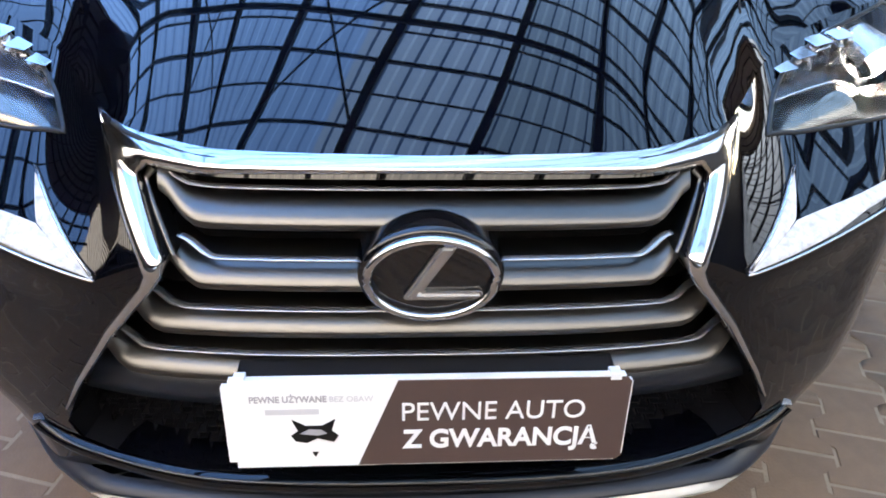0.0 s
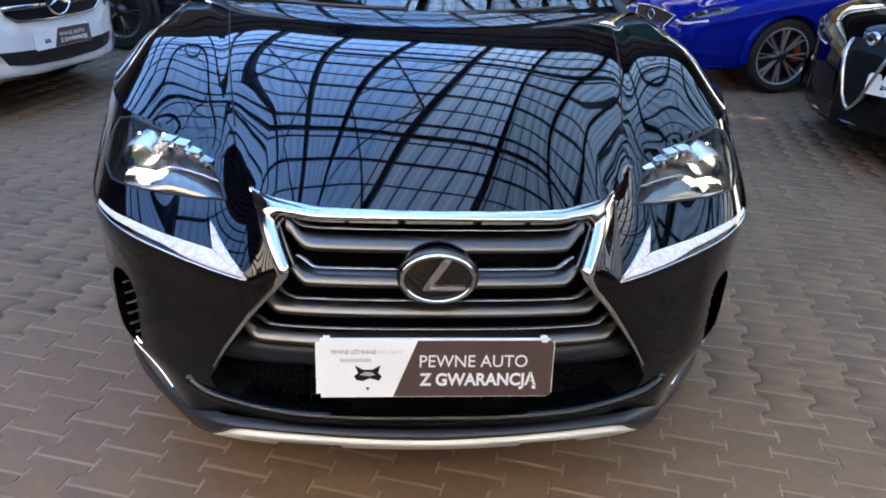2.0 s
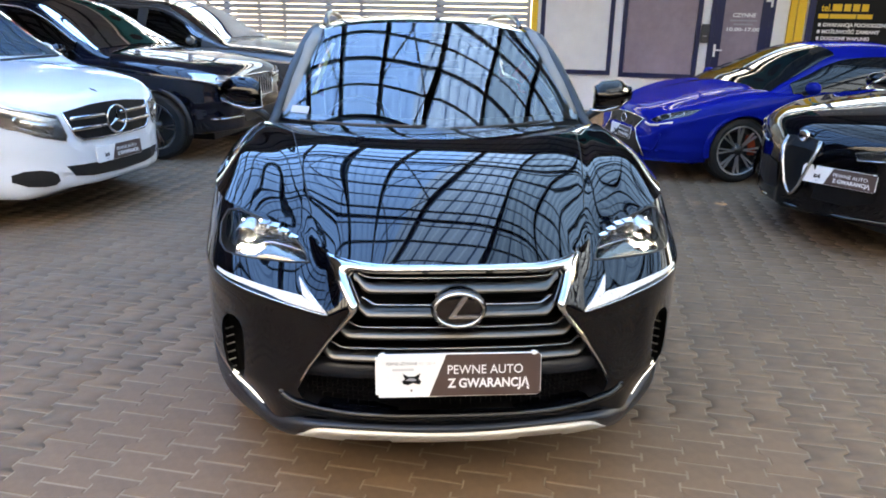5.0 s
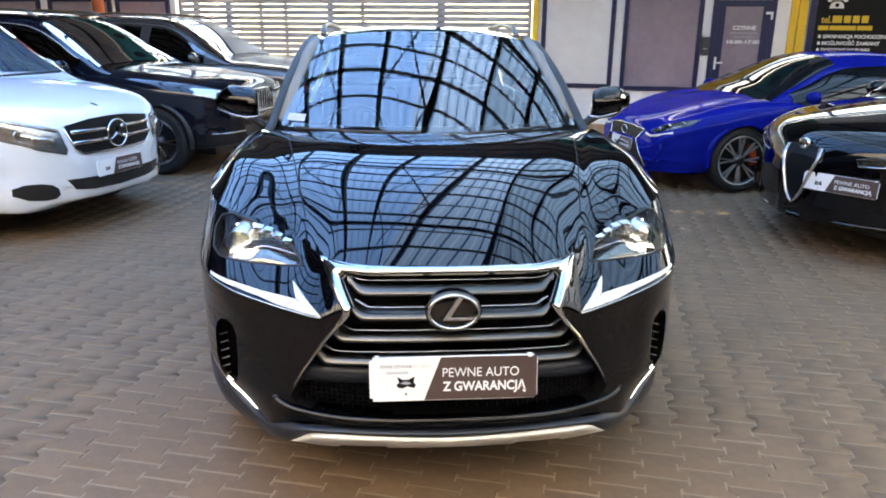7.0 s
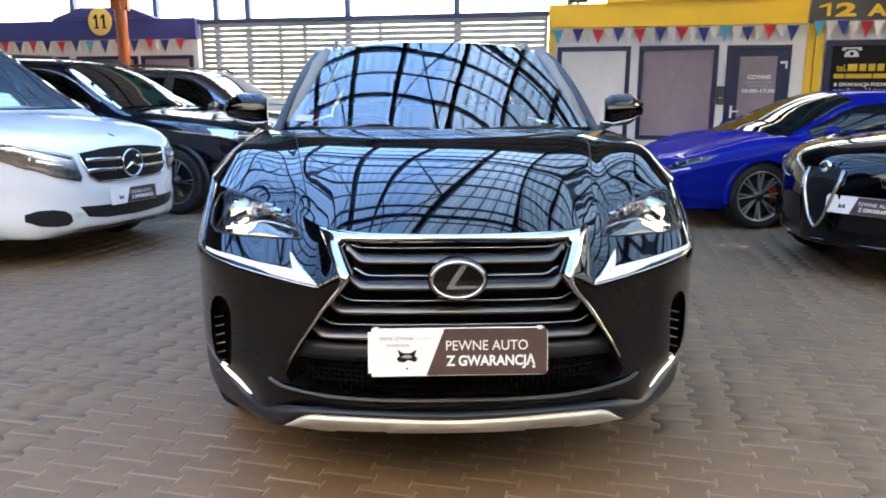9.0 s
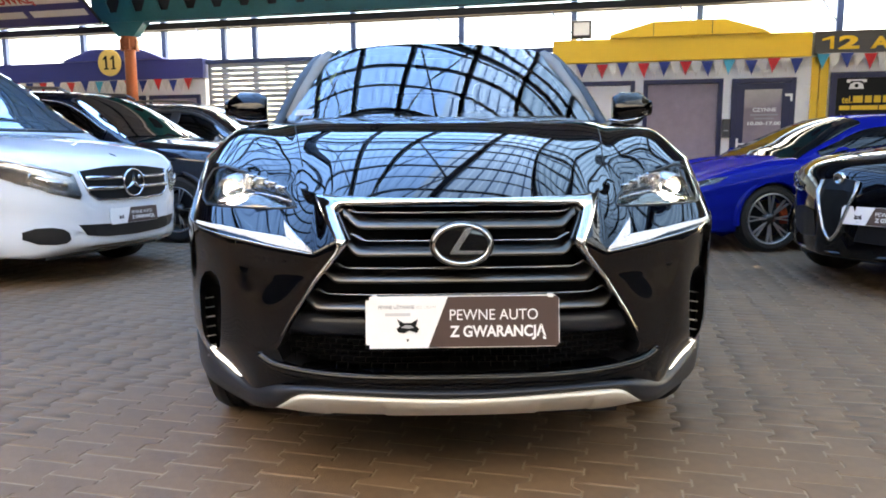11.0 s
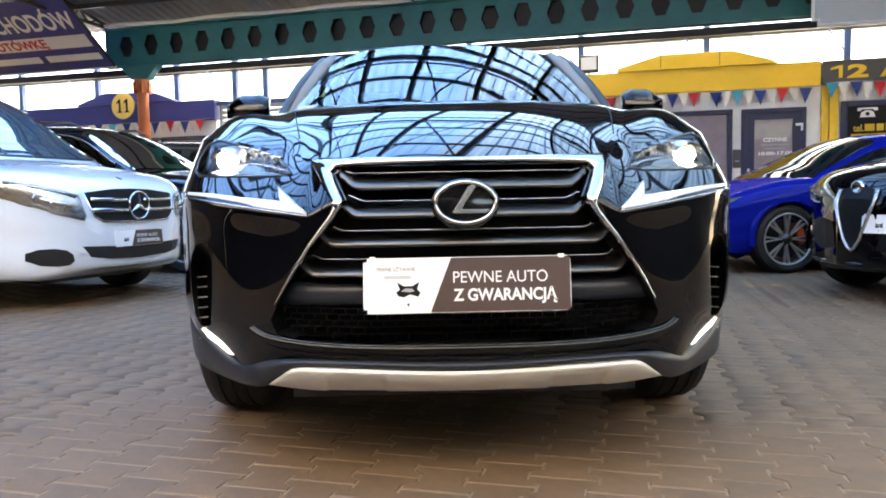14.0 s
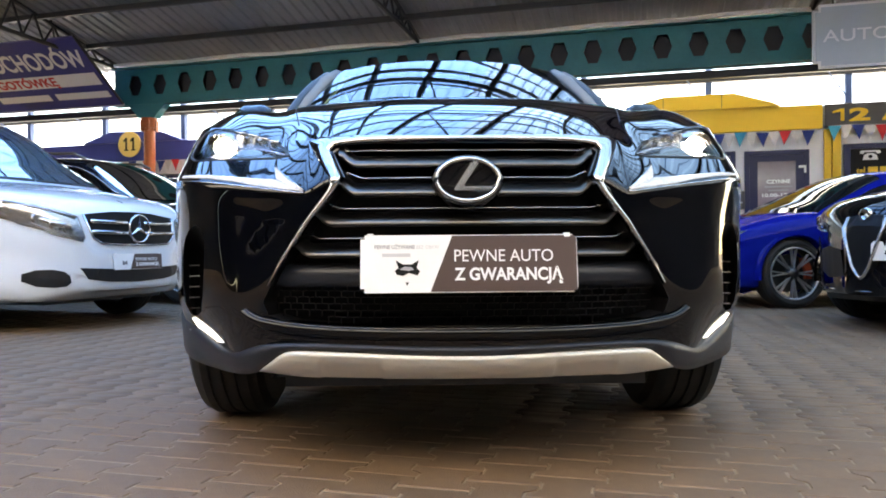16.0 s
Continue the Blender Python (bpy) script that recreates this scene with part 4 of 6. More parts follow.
    bmesh.ops.bevel(bm, geom=list(bm.edges), offset=0.0035, segments=2, affect="EDGES")
    part("stroke", bm, satin_bright, b)

    for s in (1, -1):
        def sx(poly):
            return [(s * x, z) for x, z in poly]
        suv_headlight(car, s)
        # running light: a long blade with a barb, edged in chrome
        d = new("running_light")
        d.parent = car
        low = [(0.800, 0.813), (0.70, 0.803), (0.61, 0.789), (0.55, 0.775), (0.48, 0.764), (0.411, 0.754)]
        top = [(0.803, 0.822), (0.70, 0.815), (0.61, 0.803), (0.55, 0.797), (0.495, 0.791), (0.413, 0.757)]
        part("blade", band(sx(low), sx(top), nose_y, 0.006, 0.012, n=8), drl_white, d, "pale light blade")
        part("barb", band(sx([(0.492, 0.791), (0.465, 0.778), (0.437, 0.766), (0.411, 0.755)]), sx([(0.511, 0.834), (0.478, 0.807), (0.445, 0.782), (0.413, 0.758)]), nose_y, 0.006, 0.012, n=8), drl_white, d, "pale barb of the light blade")
        fine = [0.410 + (0.812 - 0.410) * k / 30 for k in range(31)]
        part("blade_trim", tube(bmesh.new(), [(s * q, nose_y(q, brow_z(q) + 0.001) - 0.003, brow_z(q) - 0.002) for q in fine], 0.0022, 8), chrome, d, "thin chrome edge", smooth=True)
        part("barb_edge", tube(bmesh.new(), [(s * q, nose_y(q, zz) - 0.006, zz) for q, zz in ((0.512, 0.836), (0.495, 0.822), (0.478, 0.808), (0.462, 0.796), (0.445, 0.783), (0.412, 0.758))], 0.0018, 6), chrome, d, smooth=True)
        # corner light at the foot of the upright fin
        patch("fog_light", sx([(0.783, 0.412), (0.765, 0.418), (0.70, 0.386), (0.655, 0.357), (0.685, 0.354), (0.765, 0.386)]), nose_y, 0.003, fog_white, car, "lit white corner lamp", depth=0.02)
        # upright vent slot with ribs
        v = new("side_vent")
        v.parent = car
        def inner(x, z, f):
            return (s * (x + f * (0.022 - 0.1 * (x - 0.755))), nose_y(x, z) + f * (0.135 - 0.5 * (x - 0.755)), z - 0.058 * f - 0.08 * f * (z - 0.55))
        part("slot", gridmesh([[inner(x, z, f) for f in (0.01, 0.1, 0.3, 0.6, 1.0)] for x, z in VENT + VENT[:1]]), mesh_black, v, "black vertical vent slot", smooth=True)
        bm = bmesh.new()
        bmesh.ops.triangulate(bm, faces=[bm.faces.new([bm.verts.new(inner(x, z, 0.99)) for x, z in VENT])])
        part("backing", bm, mesh_black, v)
        for k in range(7):
            part("rib", boxed(-0.0036, 0.0036, 0.0, 0.03, -0.0018, 0.0018, bevel=0.0006), print_grey, v, m=pose(s * 0.804, 0.390, 0.374 + k * 0.0315, 0, 0, s * 50))
        # broad rounded lip under the intake, its end cut off flat
        rows = []
        LIP = [(0.0, 0.402), (0.16, 0.403), (0.32, 0.407), (0.44, 0.414), (0.52, 0.425), (0.56, 0.438), (0.583, 0.452)]
        for k in range(41):
            x = 0.583 * k / 40
            z = curve_at(LIP, x)
            y = nose_y(x, z)
            rise = smooth01(0.50, 0.583, x)
            rows.append([(s * (x - c * rise), y + a, z + b * (1 - 0.5 * rise)) for a, b, c in ((0.085, 0.010, 0.03), (0.035, 0.0125, 0.03), (0.004, 0.0125, 0.026), (-0.010, 0.008, 0.012), (-0.015, 0.0, 0.0), (-0.012, -0.012, 0.0), (-0.002, -0.022, 0.0), (0.012, -0.026, 0.0))])
        bm = gridmesh(rows)
        bmesh.ops.recalc_face_normals(bm, faces=bm.faces)
        part("lower_lip", bm, black_paint, car, "glossy black lip under the intake", smooth=True)
        part("lip_strip", tube(bmesh.new(), [(r[3][0], r[3][1] - 0.001, r[3][2] + 0.001) for r in rows], 0.0018, 6), satin, car, "thin bright strip on the lip", smooth=True)
        e = rows[-1]
        bm = bmesh.new()
        bm.faces.new([bm.verts.new(p) for p in e])
        bm.faces.new([bm.verts.new(p) for p in ((e[1][0], e[1][1], e[1][2] + 0.003), (e[1][0] - s * 0.004, e[3][1], e[1][2] + 0.003), (e[4][0], e[4][1] + 0.004, e[4][2] + 0.007), (e[4][0] + s * 0.008, e[1][1], e[4][2] + 0.007))])
        part("lip_end", bm, satin_bright, car, "bright flat end of the lip")

    # dull plastic band below, deeper at the corners
    xs = [0.918 * math.sin(k / 40 * math.pi / 2) for k in range(41)]
    xs = [-x for x in xs[:0:-1]] + xs
    rows = []
    for f in (0, 0.06, 0.3, 0.6, 0.92, 1.0):
        row = []
        for x in xs:
            a = abs(x)
            zt = curve_at([(0, 0.366), (0.46, 0.374), (0.56, 0.358), (0.62, 0.338), (0.68, 0.350), (0.78, 0.395), (0.86, 0.425), (0.918, 0.43)], a)
            zb = curve_at([(0, 0.330), (0.46, 0.345), (0.54, 0.288), (0.62, 0.275), (0.72, 0.272), (0.83, 0.275), (0.918, 0.30)], a)
            y0 = curve_at([(0, 0.008), (0.46, 0.044), (0.58, 0.125), (0.66, 0.215), (0.76, 0.335), (0.83, 0.44), (0.885, 0.56), (0.918, 0.66)], a)
            z = zt + (zb - zt) * f
            row.append((x, y0 + (0.03 if f == 0 else 0.0) + (0.05 if f == 1.0 else 0) + 0.03 * max(0, f - 0.3), z))
        rows.append(row)
    bm = gridmesh(rows)
    part("cladding", bm, cladding_plastic, car, "dull dark plastic cladding", smooth=True)
    # silver skid plate with facets
    xs = sorted({-0.534 + 1.068 * k / 60 for k in range(61)} | {s * (c + d) for s in (1, -1) for c in (0.215, 0.372) for d in (-0.004, 0.004)})
    rows = []
    for f in (0, 0.08, 0.2, 0.45, 0.7, 0.9, 1.0, 1.04):
        row = []
        for x in xs:
            a = abs(x)
            zt = curve_at([(0, 0.346), (0.40, 0.358), (0.455, 0.354), (0.50, 0.326), (0.534, 0.299)], a)
            zb = curve_at([(0, 0.281), (0.4, 0.284), (0.50, 0.292), (0.534, 0.296)], a)
            yt = curve_at([(0, 0.006), (0.3, 0.018), (0.455, 0.040), (0.50, 0.075), (0.534, 0.108)], a)
            yb = curve_at([(0, 0.062), (0.3, 0.075), (0.455, 0.096), (0.534, 0.112)], a)
            z = zt + (zb - zt) * f
            y = yt + (yb - yt) * f ** 1.4 - 0.006 * math.sin(math.pi * min(1, f))
            step = 0.009 * smooth01(0.211, 0.219, a) - 0.009 * smooth01(0.368, 0.376, a)
            y += step * smooth01(0.25, 0.6, f)
            row.append((x, y + (0.02 if f < 0.01 else 0) + (0.06 if f > 1.02 else 0), z))
        rows.append(row)
    part("skid_plate", gridmesh(rows), silver_plastic, car, "silver painted skid plate", smooth=True)
    # inner wheel arches
    for s in (-1, 1):
        for wy in (1.0, 3.66):
            rows = []
            for k in range(17):
                a = math.pi * (0.18 + 0.82 * k / 16)
                rows.append([(s * x, wy - 0.40 * math.cos(a), max(0.22, 0.36 + 0.40 * math.sin(a))) for x in (0.60, 0.88)])
            part("arch_liner", gridmesh(rows), black_plastic, car, smooth=True)
            rows = []
            for k in range(25):
                a = math.pi * (0.3 + k / 24 * 0.75 if wy < 2 else k / 24 * 1.12 - 0.06)
                rows.append([(s * x, wy - r * math.cos(a), 0.36 + r * math.sin(a)) for x, r in ((0.90, 0.385), (0.925, 0.388), (0.927, 0.43), (0.90, 0.435))])
            part("arch_trim", gridmesh(rows), cladding_plastic, car, smooth=True)


def suv_cabin(car):
    # cowl, wipers, screen sticker
    rows = [[(x, 1.145 + 0.34 * abs(x / 0.78) ** 2.2 + dy, z + 0.0) for x in [0.78 * k / 20 for k in range(-20, 21)]] for dy, z in ((0.0, 1.140), (0.07, 1.145), (0.14, 1.16))]
    part("cowl", gridmesh(rows), black_plastic, car, smooth=True)
    for x0, x1 in ((-0.62, -0.05), (-0.08, 0.55)):
        pts = [screen_at((x0 + (x1 - x0) * k / 10) / 0.735, -0.015 + 0.02 * k / 10, 0.010) for k in range(11)]
        part("wiper", tube(bmesh.new(), pts, 0.005, 6, flat=0.007), black_plastic, car)
    part("sticker", gridmesh([[screen_at(-0.93 + 0.12 * k / 4, t, 0.003) for k in range(5)] for t in (0.055, 0.09, 0.12)]), print_grey, car, "pale sticker in the windscreen corner", smooth=True)
    # inside
    bm = bmesh.new()
    rows = [[(0.72 * k / 12, y + 0.2 * abs(k / 12) ** 2, z) for k in range(-12, 13)] for y, z in ((1.25, 1.10), (1.5, 1.13), (1.75, 1.12), (1.85, 1.05), (1.85, 0.8))]
    part("dashboard", gridmesh(rows), black_plastic, car, smooth=True)
    for x in (-0.37, 0.37):
        st = new("seat")
        st.parent = car
        part("backrest", boxed(x - 0.24, x + 0.24, 2.55, 2.68, 0.75, 1.26, bevel=0.05), seat_cloth, st)
        part("headrest", boxed(x - 0.13, x + 0.13, 2.60, 2.70, 1.28, 1.44, bevel=0.04), seat_cloth, st)
        part("cushion", boxed(x - 0.25, x + 0.25, 2.05, 2.6, 0.62, 0.78, bevel=0.05), seat_cloth, st)
    part("rear_seat", boxed(-0.62, 0.62, 3.35, 3.5, 0.7, 1.25, bevel=0.05), seat_cloth, car)
    bm = turned([(0.17, 0.0), (0.185, 0.012), (0.2, 0.0), (0.185, -0.012), (0.17, 0.0)], 32, "y")
    part("steering_wheel", bm, black_plastic, car, smooth=True, m=pose(-0.37, 1.95, 1.02, -20))
    rows = [[(0.58 * k / 6, y, z - 0.03 * abs(k / 6) ** 2) for k in range(-6, 7)] for y, z in ((2.1, 1.545), (2.6, 1.575), (3.3, 1.57), (4.0, 1.48))]
    part("headlining", gridmesh(rows), lining, car, "pale headlining", smooth=True)
    for s in (-1, 1):
        part("pillar_trim", tube(bmesh.new(), [(s * 0.70, 1.53, 1.16), (s * 0.67, 1.72, 1.30), (s * 0.62, 1.98, 1.46), (s * 0.585, 2.14, 1.53)], 0.040, 8), lining, car, "pale pillar trim", smooth=True)
    part("inner_mirror", boxed(-0.12, 0.12, 2.0, 2.03, 1.44, 1.51, bevel=0.012), black_plastic, car)
    part("hanging_strap", gridmesh([[screen_at(-0.84 + 0.03 * k + 0.06 * t, t, -0.006) for k in range(2)] for t in (0.25, 0.4, 0.55, 0.7, 0.8)]), strap_yellow, car, "yellow strap inside the windscreen")
    # door mirrors
    for s in (-1, 1):
        mr = new("door_mirror")
        mr.parent = car
        mr["label"] = "black folding door mirror"
        rows = []
        for k in range(13):
            f = k / 12
            x = (0.885 if s > 0 else 0.862) + 0.230 * f
            hz = 0.083 * (1 - 0.55 * smooth01(0.6, 1.0, f)) * (0.75 + 0.25 * smooth01(0, 0.2, f))
            dy = 0.075 * (1 - 0.6 * smooth01(0.55, 1.0, f)) * (0.7 + 0.3 * smooth01(0, 0.2, f))
            zc = 1.232 + 0.012 * f
            yc = 1.80 + 0.10 * f
            rows.append([(s * x, yc - dy * max(-0.35, math.cos(a)) * 1.0, zc + hz * math.sin(a)) for a in [j * 2 * math.pi / 20 for j in range(21)]])
        bm = gridmesh(rows)
        bmesh.ops.holes_fill(bm, edges=[e for e in bm.edges if e.is_boundary], sides=0)
        bmesh.ops.recalc_face_normals(bm, faces=bm.faces)
        part("cap", bm, black_paint, mr, smooth=True)
        part("blade", tube(bmesh.new(), [(s * 0.85, 1.74, 1.175), (s * 0.92, 1.745, 1.168), (s * 1.0, 1.79, 1.180), (s * 1.08, 1.86, 1.205)], 0.007, 8), satin_bright, mr, "thin bright blade", smooth=True)
        part("foot", tube(bmesh.new(), [(s * 0.80, 1.78, 1.09), (s * 0.86, 1.79, 1.14), (s * 0.93, 1.80, 1.175)], 0.032, 8, flat=0.02), black_plastic, mr, smooth=True)


def bonnet_at(q, t):
    """A point of the bonnet and wing tops: q from side to side, t from nose to windscreen."""
    x0 = (HALF - 0.0006) * math.sin(abs(q) * math.pi / 2) * (1 if q >= 0 else -1)
    z0 = curve_at(TOPLINE, abs(x0))
    y0 = nose_y(x0, z0)
    # even front line behind the uneven edge over grille and lamps, which fades out within a hand's width
    zs = sum(curve_at(TOPLINE, min(0.919, abs(abs(x0) + 0.03 * k))) for k in range(-4, 5)) / 9
    ys = plan_y(x0) + sum(nose_y(a, curve_at(TOPLINE, a)) - plan_y(a) for a in [min(0.90, abs(abs(x0) + 0.04 * k)) for k in range(-4, 5)]) / 9
    x1 = x0 * 0.975
    y1 = 1.16 + 0.36 * abs(x1 / 0.9) ** 2.2
    a1 = abs(x1)
    z1 = 1.165 - 0.015 * smooth01(0.45, 0.75, a1) - 0.070 * smooth01(0.79, 0.93, a1)
    x = x0 + (x1 - x0) * t
    y = ys + (y1 - ys) * t + (y0 - ys) * (1 - t) ** 6
    e = 2.15 - 0.45 * smooth01(0.5, 0.8, abs(x0))
    z = zs + (z1 - zs) * (1 - (1 - t) ** e) + (z0 - zs) * (1 - t) ** 6
    # crease beside the raised middle field, shallow valley outside it, then the wing's crown over the lamp
    d = abs(x) - (0.435 + 0.215 * t ** 0.8)
    if d > 0:
        z -= 0.009 * math.sin(math.pi * min(1, t + 0.08)) * smooth01(0, 0.08, d) * math.exp(-(d / 0.17) ** 2)
    z += 0.030 * math.exp(-((t - 0.34) / 0.26) ** 2) * (1 - (1 - t) ** 6) * math.exp(-((abs(x) - 0.76) / 0.12) ** 2)
    return (x, y, z)


def suv():
    car = thing("suv", "black glossy compact SUV with chrome spindle grille, on paving", "car")
    # front skin: rows of height, columns along the plan curve
    xs = [(HALF - 0.0006) * math.sin((0.55 * i / 120 + 0.45 * (i / 120) ** 0.8) * math.pi / 2) for i in range(121)]
    xs = [-x for x in xs[:0:-1]] + xs
    nz = 84
    holes = [GRILLE_ALL] + [[(k * x, z) for x, z in poly] for poly in (LAMP, VENT) for k in (1, -1)]
    frames = [(min(x for x, z in p) - 0.01, max(x for x, z in p) + 0.01, min(z for x, z in p) - 0.01, max(z for x, z in p) + 0.01) for p in holes]
    rows = []
    for j in range(nz + 1):
        row = []
        for x in xs:
            z0 = 0.335 - 0.02 * smooth01(0.3, 0.6, abs(x)) + 0.03 * smooth01(0.7, 0.9, abs(x))
            z1 = curve_at(TOPLINE, abs(x))
            z = z0 + (z1 - z0) * j / nz
            px = x
            for poly, (a, b, c, d) in zip(holes, frames):
                if a < px < b and c < z < d and j not in (0, nz):
                    q = nearest_on(poly, px, z)
                    if q[0] < 0.0058 ** 2:
                        px, z = q[1], q[2]
            row.append((px, nose_y(px, z), z))
        rows.append(row)

    def keep(i, j):
        c = [rows[i][j], rows[i][j + 1], rows[i + 1][j], rows[i + 1][j + 1]]
        x, y, z = (sum(p[k] for p in c) / 4 for k in range(3))
        if any(inside(p, x, z) for p in holes):
            return False
        return (y - 1.0) ** 2 + (z - 0.36) ** 2 > 0.395 ** 2
    bm = gridmesh(rows, keep)
    bmesh.ops.recalc_face_normals(bm, faces=bm.faces)
    if sum(f.normal.y * f.calc_area() for f in bm.faces) > 0:
        bmesh.ops.reverse_faces(bm, faces=bm.faces)
    skin_normals(part("front_bumper", bm, black_paint, car))

    # bonnet and wing tops
    part_rows = [[bonnet_at(k / 60, i / 48) for k in range(-60, 61)] for i in range(49)]
    rows = part_rows
    part("bonnet", gridmesh(rows), black_paint, car, smooth=True)
    # shut lines
    for s in (-1, 1):
        pts = []
        for i in range(31):
            t = 0.12 + 0.86 * i / 30
            pts.append(bonnet_at(s * math.asin((0.446 + 0.215 * t ** 0.8) / (HALF * (1 - 0.025 * t))) * 2 / math.pi, t))
        part("shut_line", tube(bmesh.new(), [(x, y, z - 0.0005) for x, y, z in pts], 0.0022, 6), mesh_black, car, smooth=True)
    part("shut_line", tube(bmesh.new(), [(x, nose_y(x, curve_at(TOPLINE, abs(x))) - 0.002, curve_at(TOPLINE, abs(x)) + 0.001) for x in [-0.39 + 0.78 * k / 40 for k in range(41)]], 0.004, 6), black_plastic, car, smooth=True)

    # body sides and tail
    L = 4.58
    ys = [0.95 + (L - 0.95) * i / 70 for i in range(71)]
    half = []
    for y in ys:
        tail = smooth01(3.7, L, y)
        w = 0.918 - 0.012 * math.sin(math.pi * (y - 0.95) / 2.4) * (1 if y < 3.35 else 0) - 0.16 * tail ** 2
        zb = 0.30 + 0.10 * smooth01(3.9, L, y)
        zs = 1.04 + 0.10 * smooth01(1.0, 4.0, y)
        col = []
        for f in (0, 0.03, 0.08, 0.15, 0.22, 0.3, 0.38, 0.46, 0.54, 0.62, 0.7, 0.78, 0.86, 0.93, 0.97, 1.0):
            z = zb + (zs - zb) * f
            bow = -0.05 * max(0, 0.12 - f) / 0.12 - 0.035 * max(0, f - 0.72) / 0.28 - 0.018 * math.exp(-((f - 0.33) / 0.1) ** 2) * smooth01(1.3, 1.8, y) * (1 - smooth01(3.2, 3.6, y))
            col.append((w + bow, y, z))
        half.append(col)

    for sgn, nm in ((1, "side_panel"), (-1, "side_panel")):
        rows = [[(sgn * x, y, z) for x, y, z in c] for c in half]

        def keep2(i, j):
            y, z = (rows[i][j][1] + rows[i + 1][j + 1][1]) / 2, (rows[i][j][2] + rows[i + 1][j + 1][2]) / 2
            return all((y - a) ** 2 + (z - 0.36) ** 2 > 0.395 ** 2 for a in (1.0, 3.66))
        part(nm, gridmesh(rows, keep2), black_paint, car, smooth=True)
    tail_rows = [[(x * s, L + 0.05 * (1 - (s * 1.0) ** 2), z) for s in [i / 10 for i in range(-10, 11)]] for x, y, z in half[-1]]
    part("tailgate", gridmesh(tail_rows), black_paint, car, smooth=True)
    part("floor_pan", boxed(-0.60, 0.60, 0.62, 4.45, 0.19, 0.28), black_plastic, car)
    part("under_tray", boxed(-0.48, 0.48, 0.17, 0.615, 0.245, 0.30), black_plastic, car)
    for s in (-1, 1):
        part("side_tray", boxed(min(s * 0.605, s * 0.87), max(s * 0.605, s * 0.87), 1.42, 3.24, 0.25, 0.28), black_plastic, car)

    # roof, pillars, glass
    zr = [(1.30, 1.13), (1.55, 1.27), (1.80, 1.43), (2.06, 1.583), (2.12, 1.597), (2.4, 1.622), (2.9, 1.628), (3.6, 1.59), (4.1, 1.50), (4.35, 1.33), (4.56, 1.10)]
    wt = [(1.30, 0.76), (2.06, 0.62), (2.9, 0.64), (4.1, 0.58), (4.56, 0.68)]
    rows = []
    for i in range(50):
        y = 2.12 + (4.50 - 2.12) * i / 49
        z, w = curve_at(zr, y), curve_at(wt, y)
        rows.append([(w * q, y - 0.057 + 0.07 * q * q, z - 0.003 - 0.053 * abs(q) ** 2.5 - 0.008 * q ** 8) for q in [math.sin(k / 12 * math.pi / 2) for k in range(-12, 13)]])
    part("roof", gridmesh(rows), black_paint, car, smooth=True)
    # windscreen
    rows = []
    for j in range(25):
        t = j / 24
        row = []
        for k in range(-20, 21):
            q = k / 20
            row.append(screen_at(q, t))
        rows.append(row)
    part("windscreen", gridmesh(rows), screen_glass, car, smooth=True)
    for s in (-1, 1):
        # A pillar
        pts = []
        for j in range(13):
            t = j / 12
            w = 0.75 + (0.63 - 0.75) * t
            pts.append((s * w, 1.50 + (2.10 - 1.50) * t, 1.155 + (1.520 - 1.155) * t + 0.03 * math.sin(math.pi * t)))
        part("pillar", tube(bmesh.new(), [(s * 0.79, 1.3, 1.07)] + pts + [(s * 0.63, 2.5, 1.548), (s * 0.635, 3.2, 1.545), (s * 0.595, 4.0, 1.47), (s * 0.68, 4.45, 1.15)], 0.027, 8), black_plastic, car, smooth=True)
        # side glass
        quad = [(s * 0.80, 1.62, 1.06), (s * 0.79, 4.2, 1.13), (s * 0.60, 3.9, 1.49), (s * 0.63, 2.2, 1.535)]
        rows = [[Vector(quad[0]) * (1 - i / 8) * (1 - j / 6) + Vector(quad[1]) * (i / 8) * (1 - j / 6) + Vector(quad[2]) * (i / 8) * (j / 6) + Vector(quad[3]) * (1 - i / 8) * (j / 6) for i in range(9)] for j in range(7)]
        part("side_window", gridmesh(rows), dark_glass, car, smooth=True)
        part("shoulder", gridmesh([[(s * x, y, z) for x, y, z in ((0.885, 1.0 + 0.05 * i, 1.04 + 0.10 * smooth01(1.0, 4.0, 1.0 + 0.05 * i)), (0.86, 1.0 + 0.05 * i, 1.075 + 0.08 * smooth01(1.0, 4.0, 1.0 + 0.05 * i)), (0.76, 1.0 + 0.05 * i, 1.09 + 0.06 * smooth01(1.0, 4.0, 1.0 + 0.05 * i)))] for i in range(11, 71)]), black_paint, car, smooth=True)
        # roof rail
        part("roof_rail", tube(bmesh.new(), [(s * 0.565, 2.36, 1.570), (s * 0.568, 2.44, 1.596), (s * 0.575, 2.58, 1.618), (s * 0.58, 3.0, 1.632), (s * 0.57, 3.6, 1.61), (s * 0.55, 3.85, 1.56)], 0.015, 8), satin, car, smooth=True)
        for wy in (1.0, 3.66):
            wheel(car, s * 0.79, wy, 0.36, 0.245, 0.235, 5, rim_metal, s)
    # tail: upright pane, spoiler, lamps, bumper
    pw, L2 = 0.60, L
    part("rear_window", pane([(-0.66, 4.55, 1.12), (0.66, 4.55, 1.12), (0.53, 4.16, 1.46), (-0.53, 4.16, 1.46)], 12, 6, 0.03), dark_glass, car, smooth=True)
    part("spoiler", boxed(-0.56, 0.56, 4.08, 4.34, 1.49, 1.52, bevel=0.012), black_paint, car)
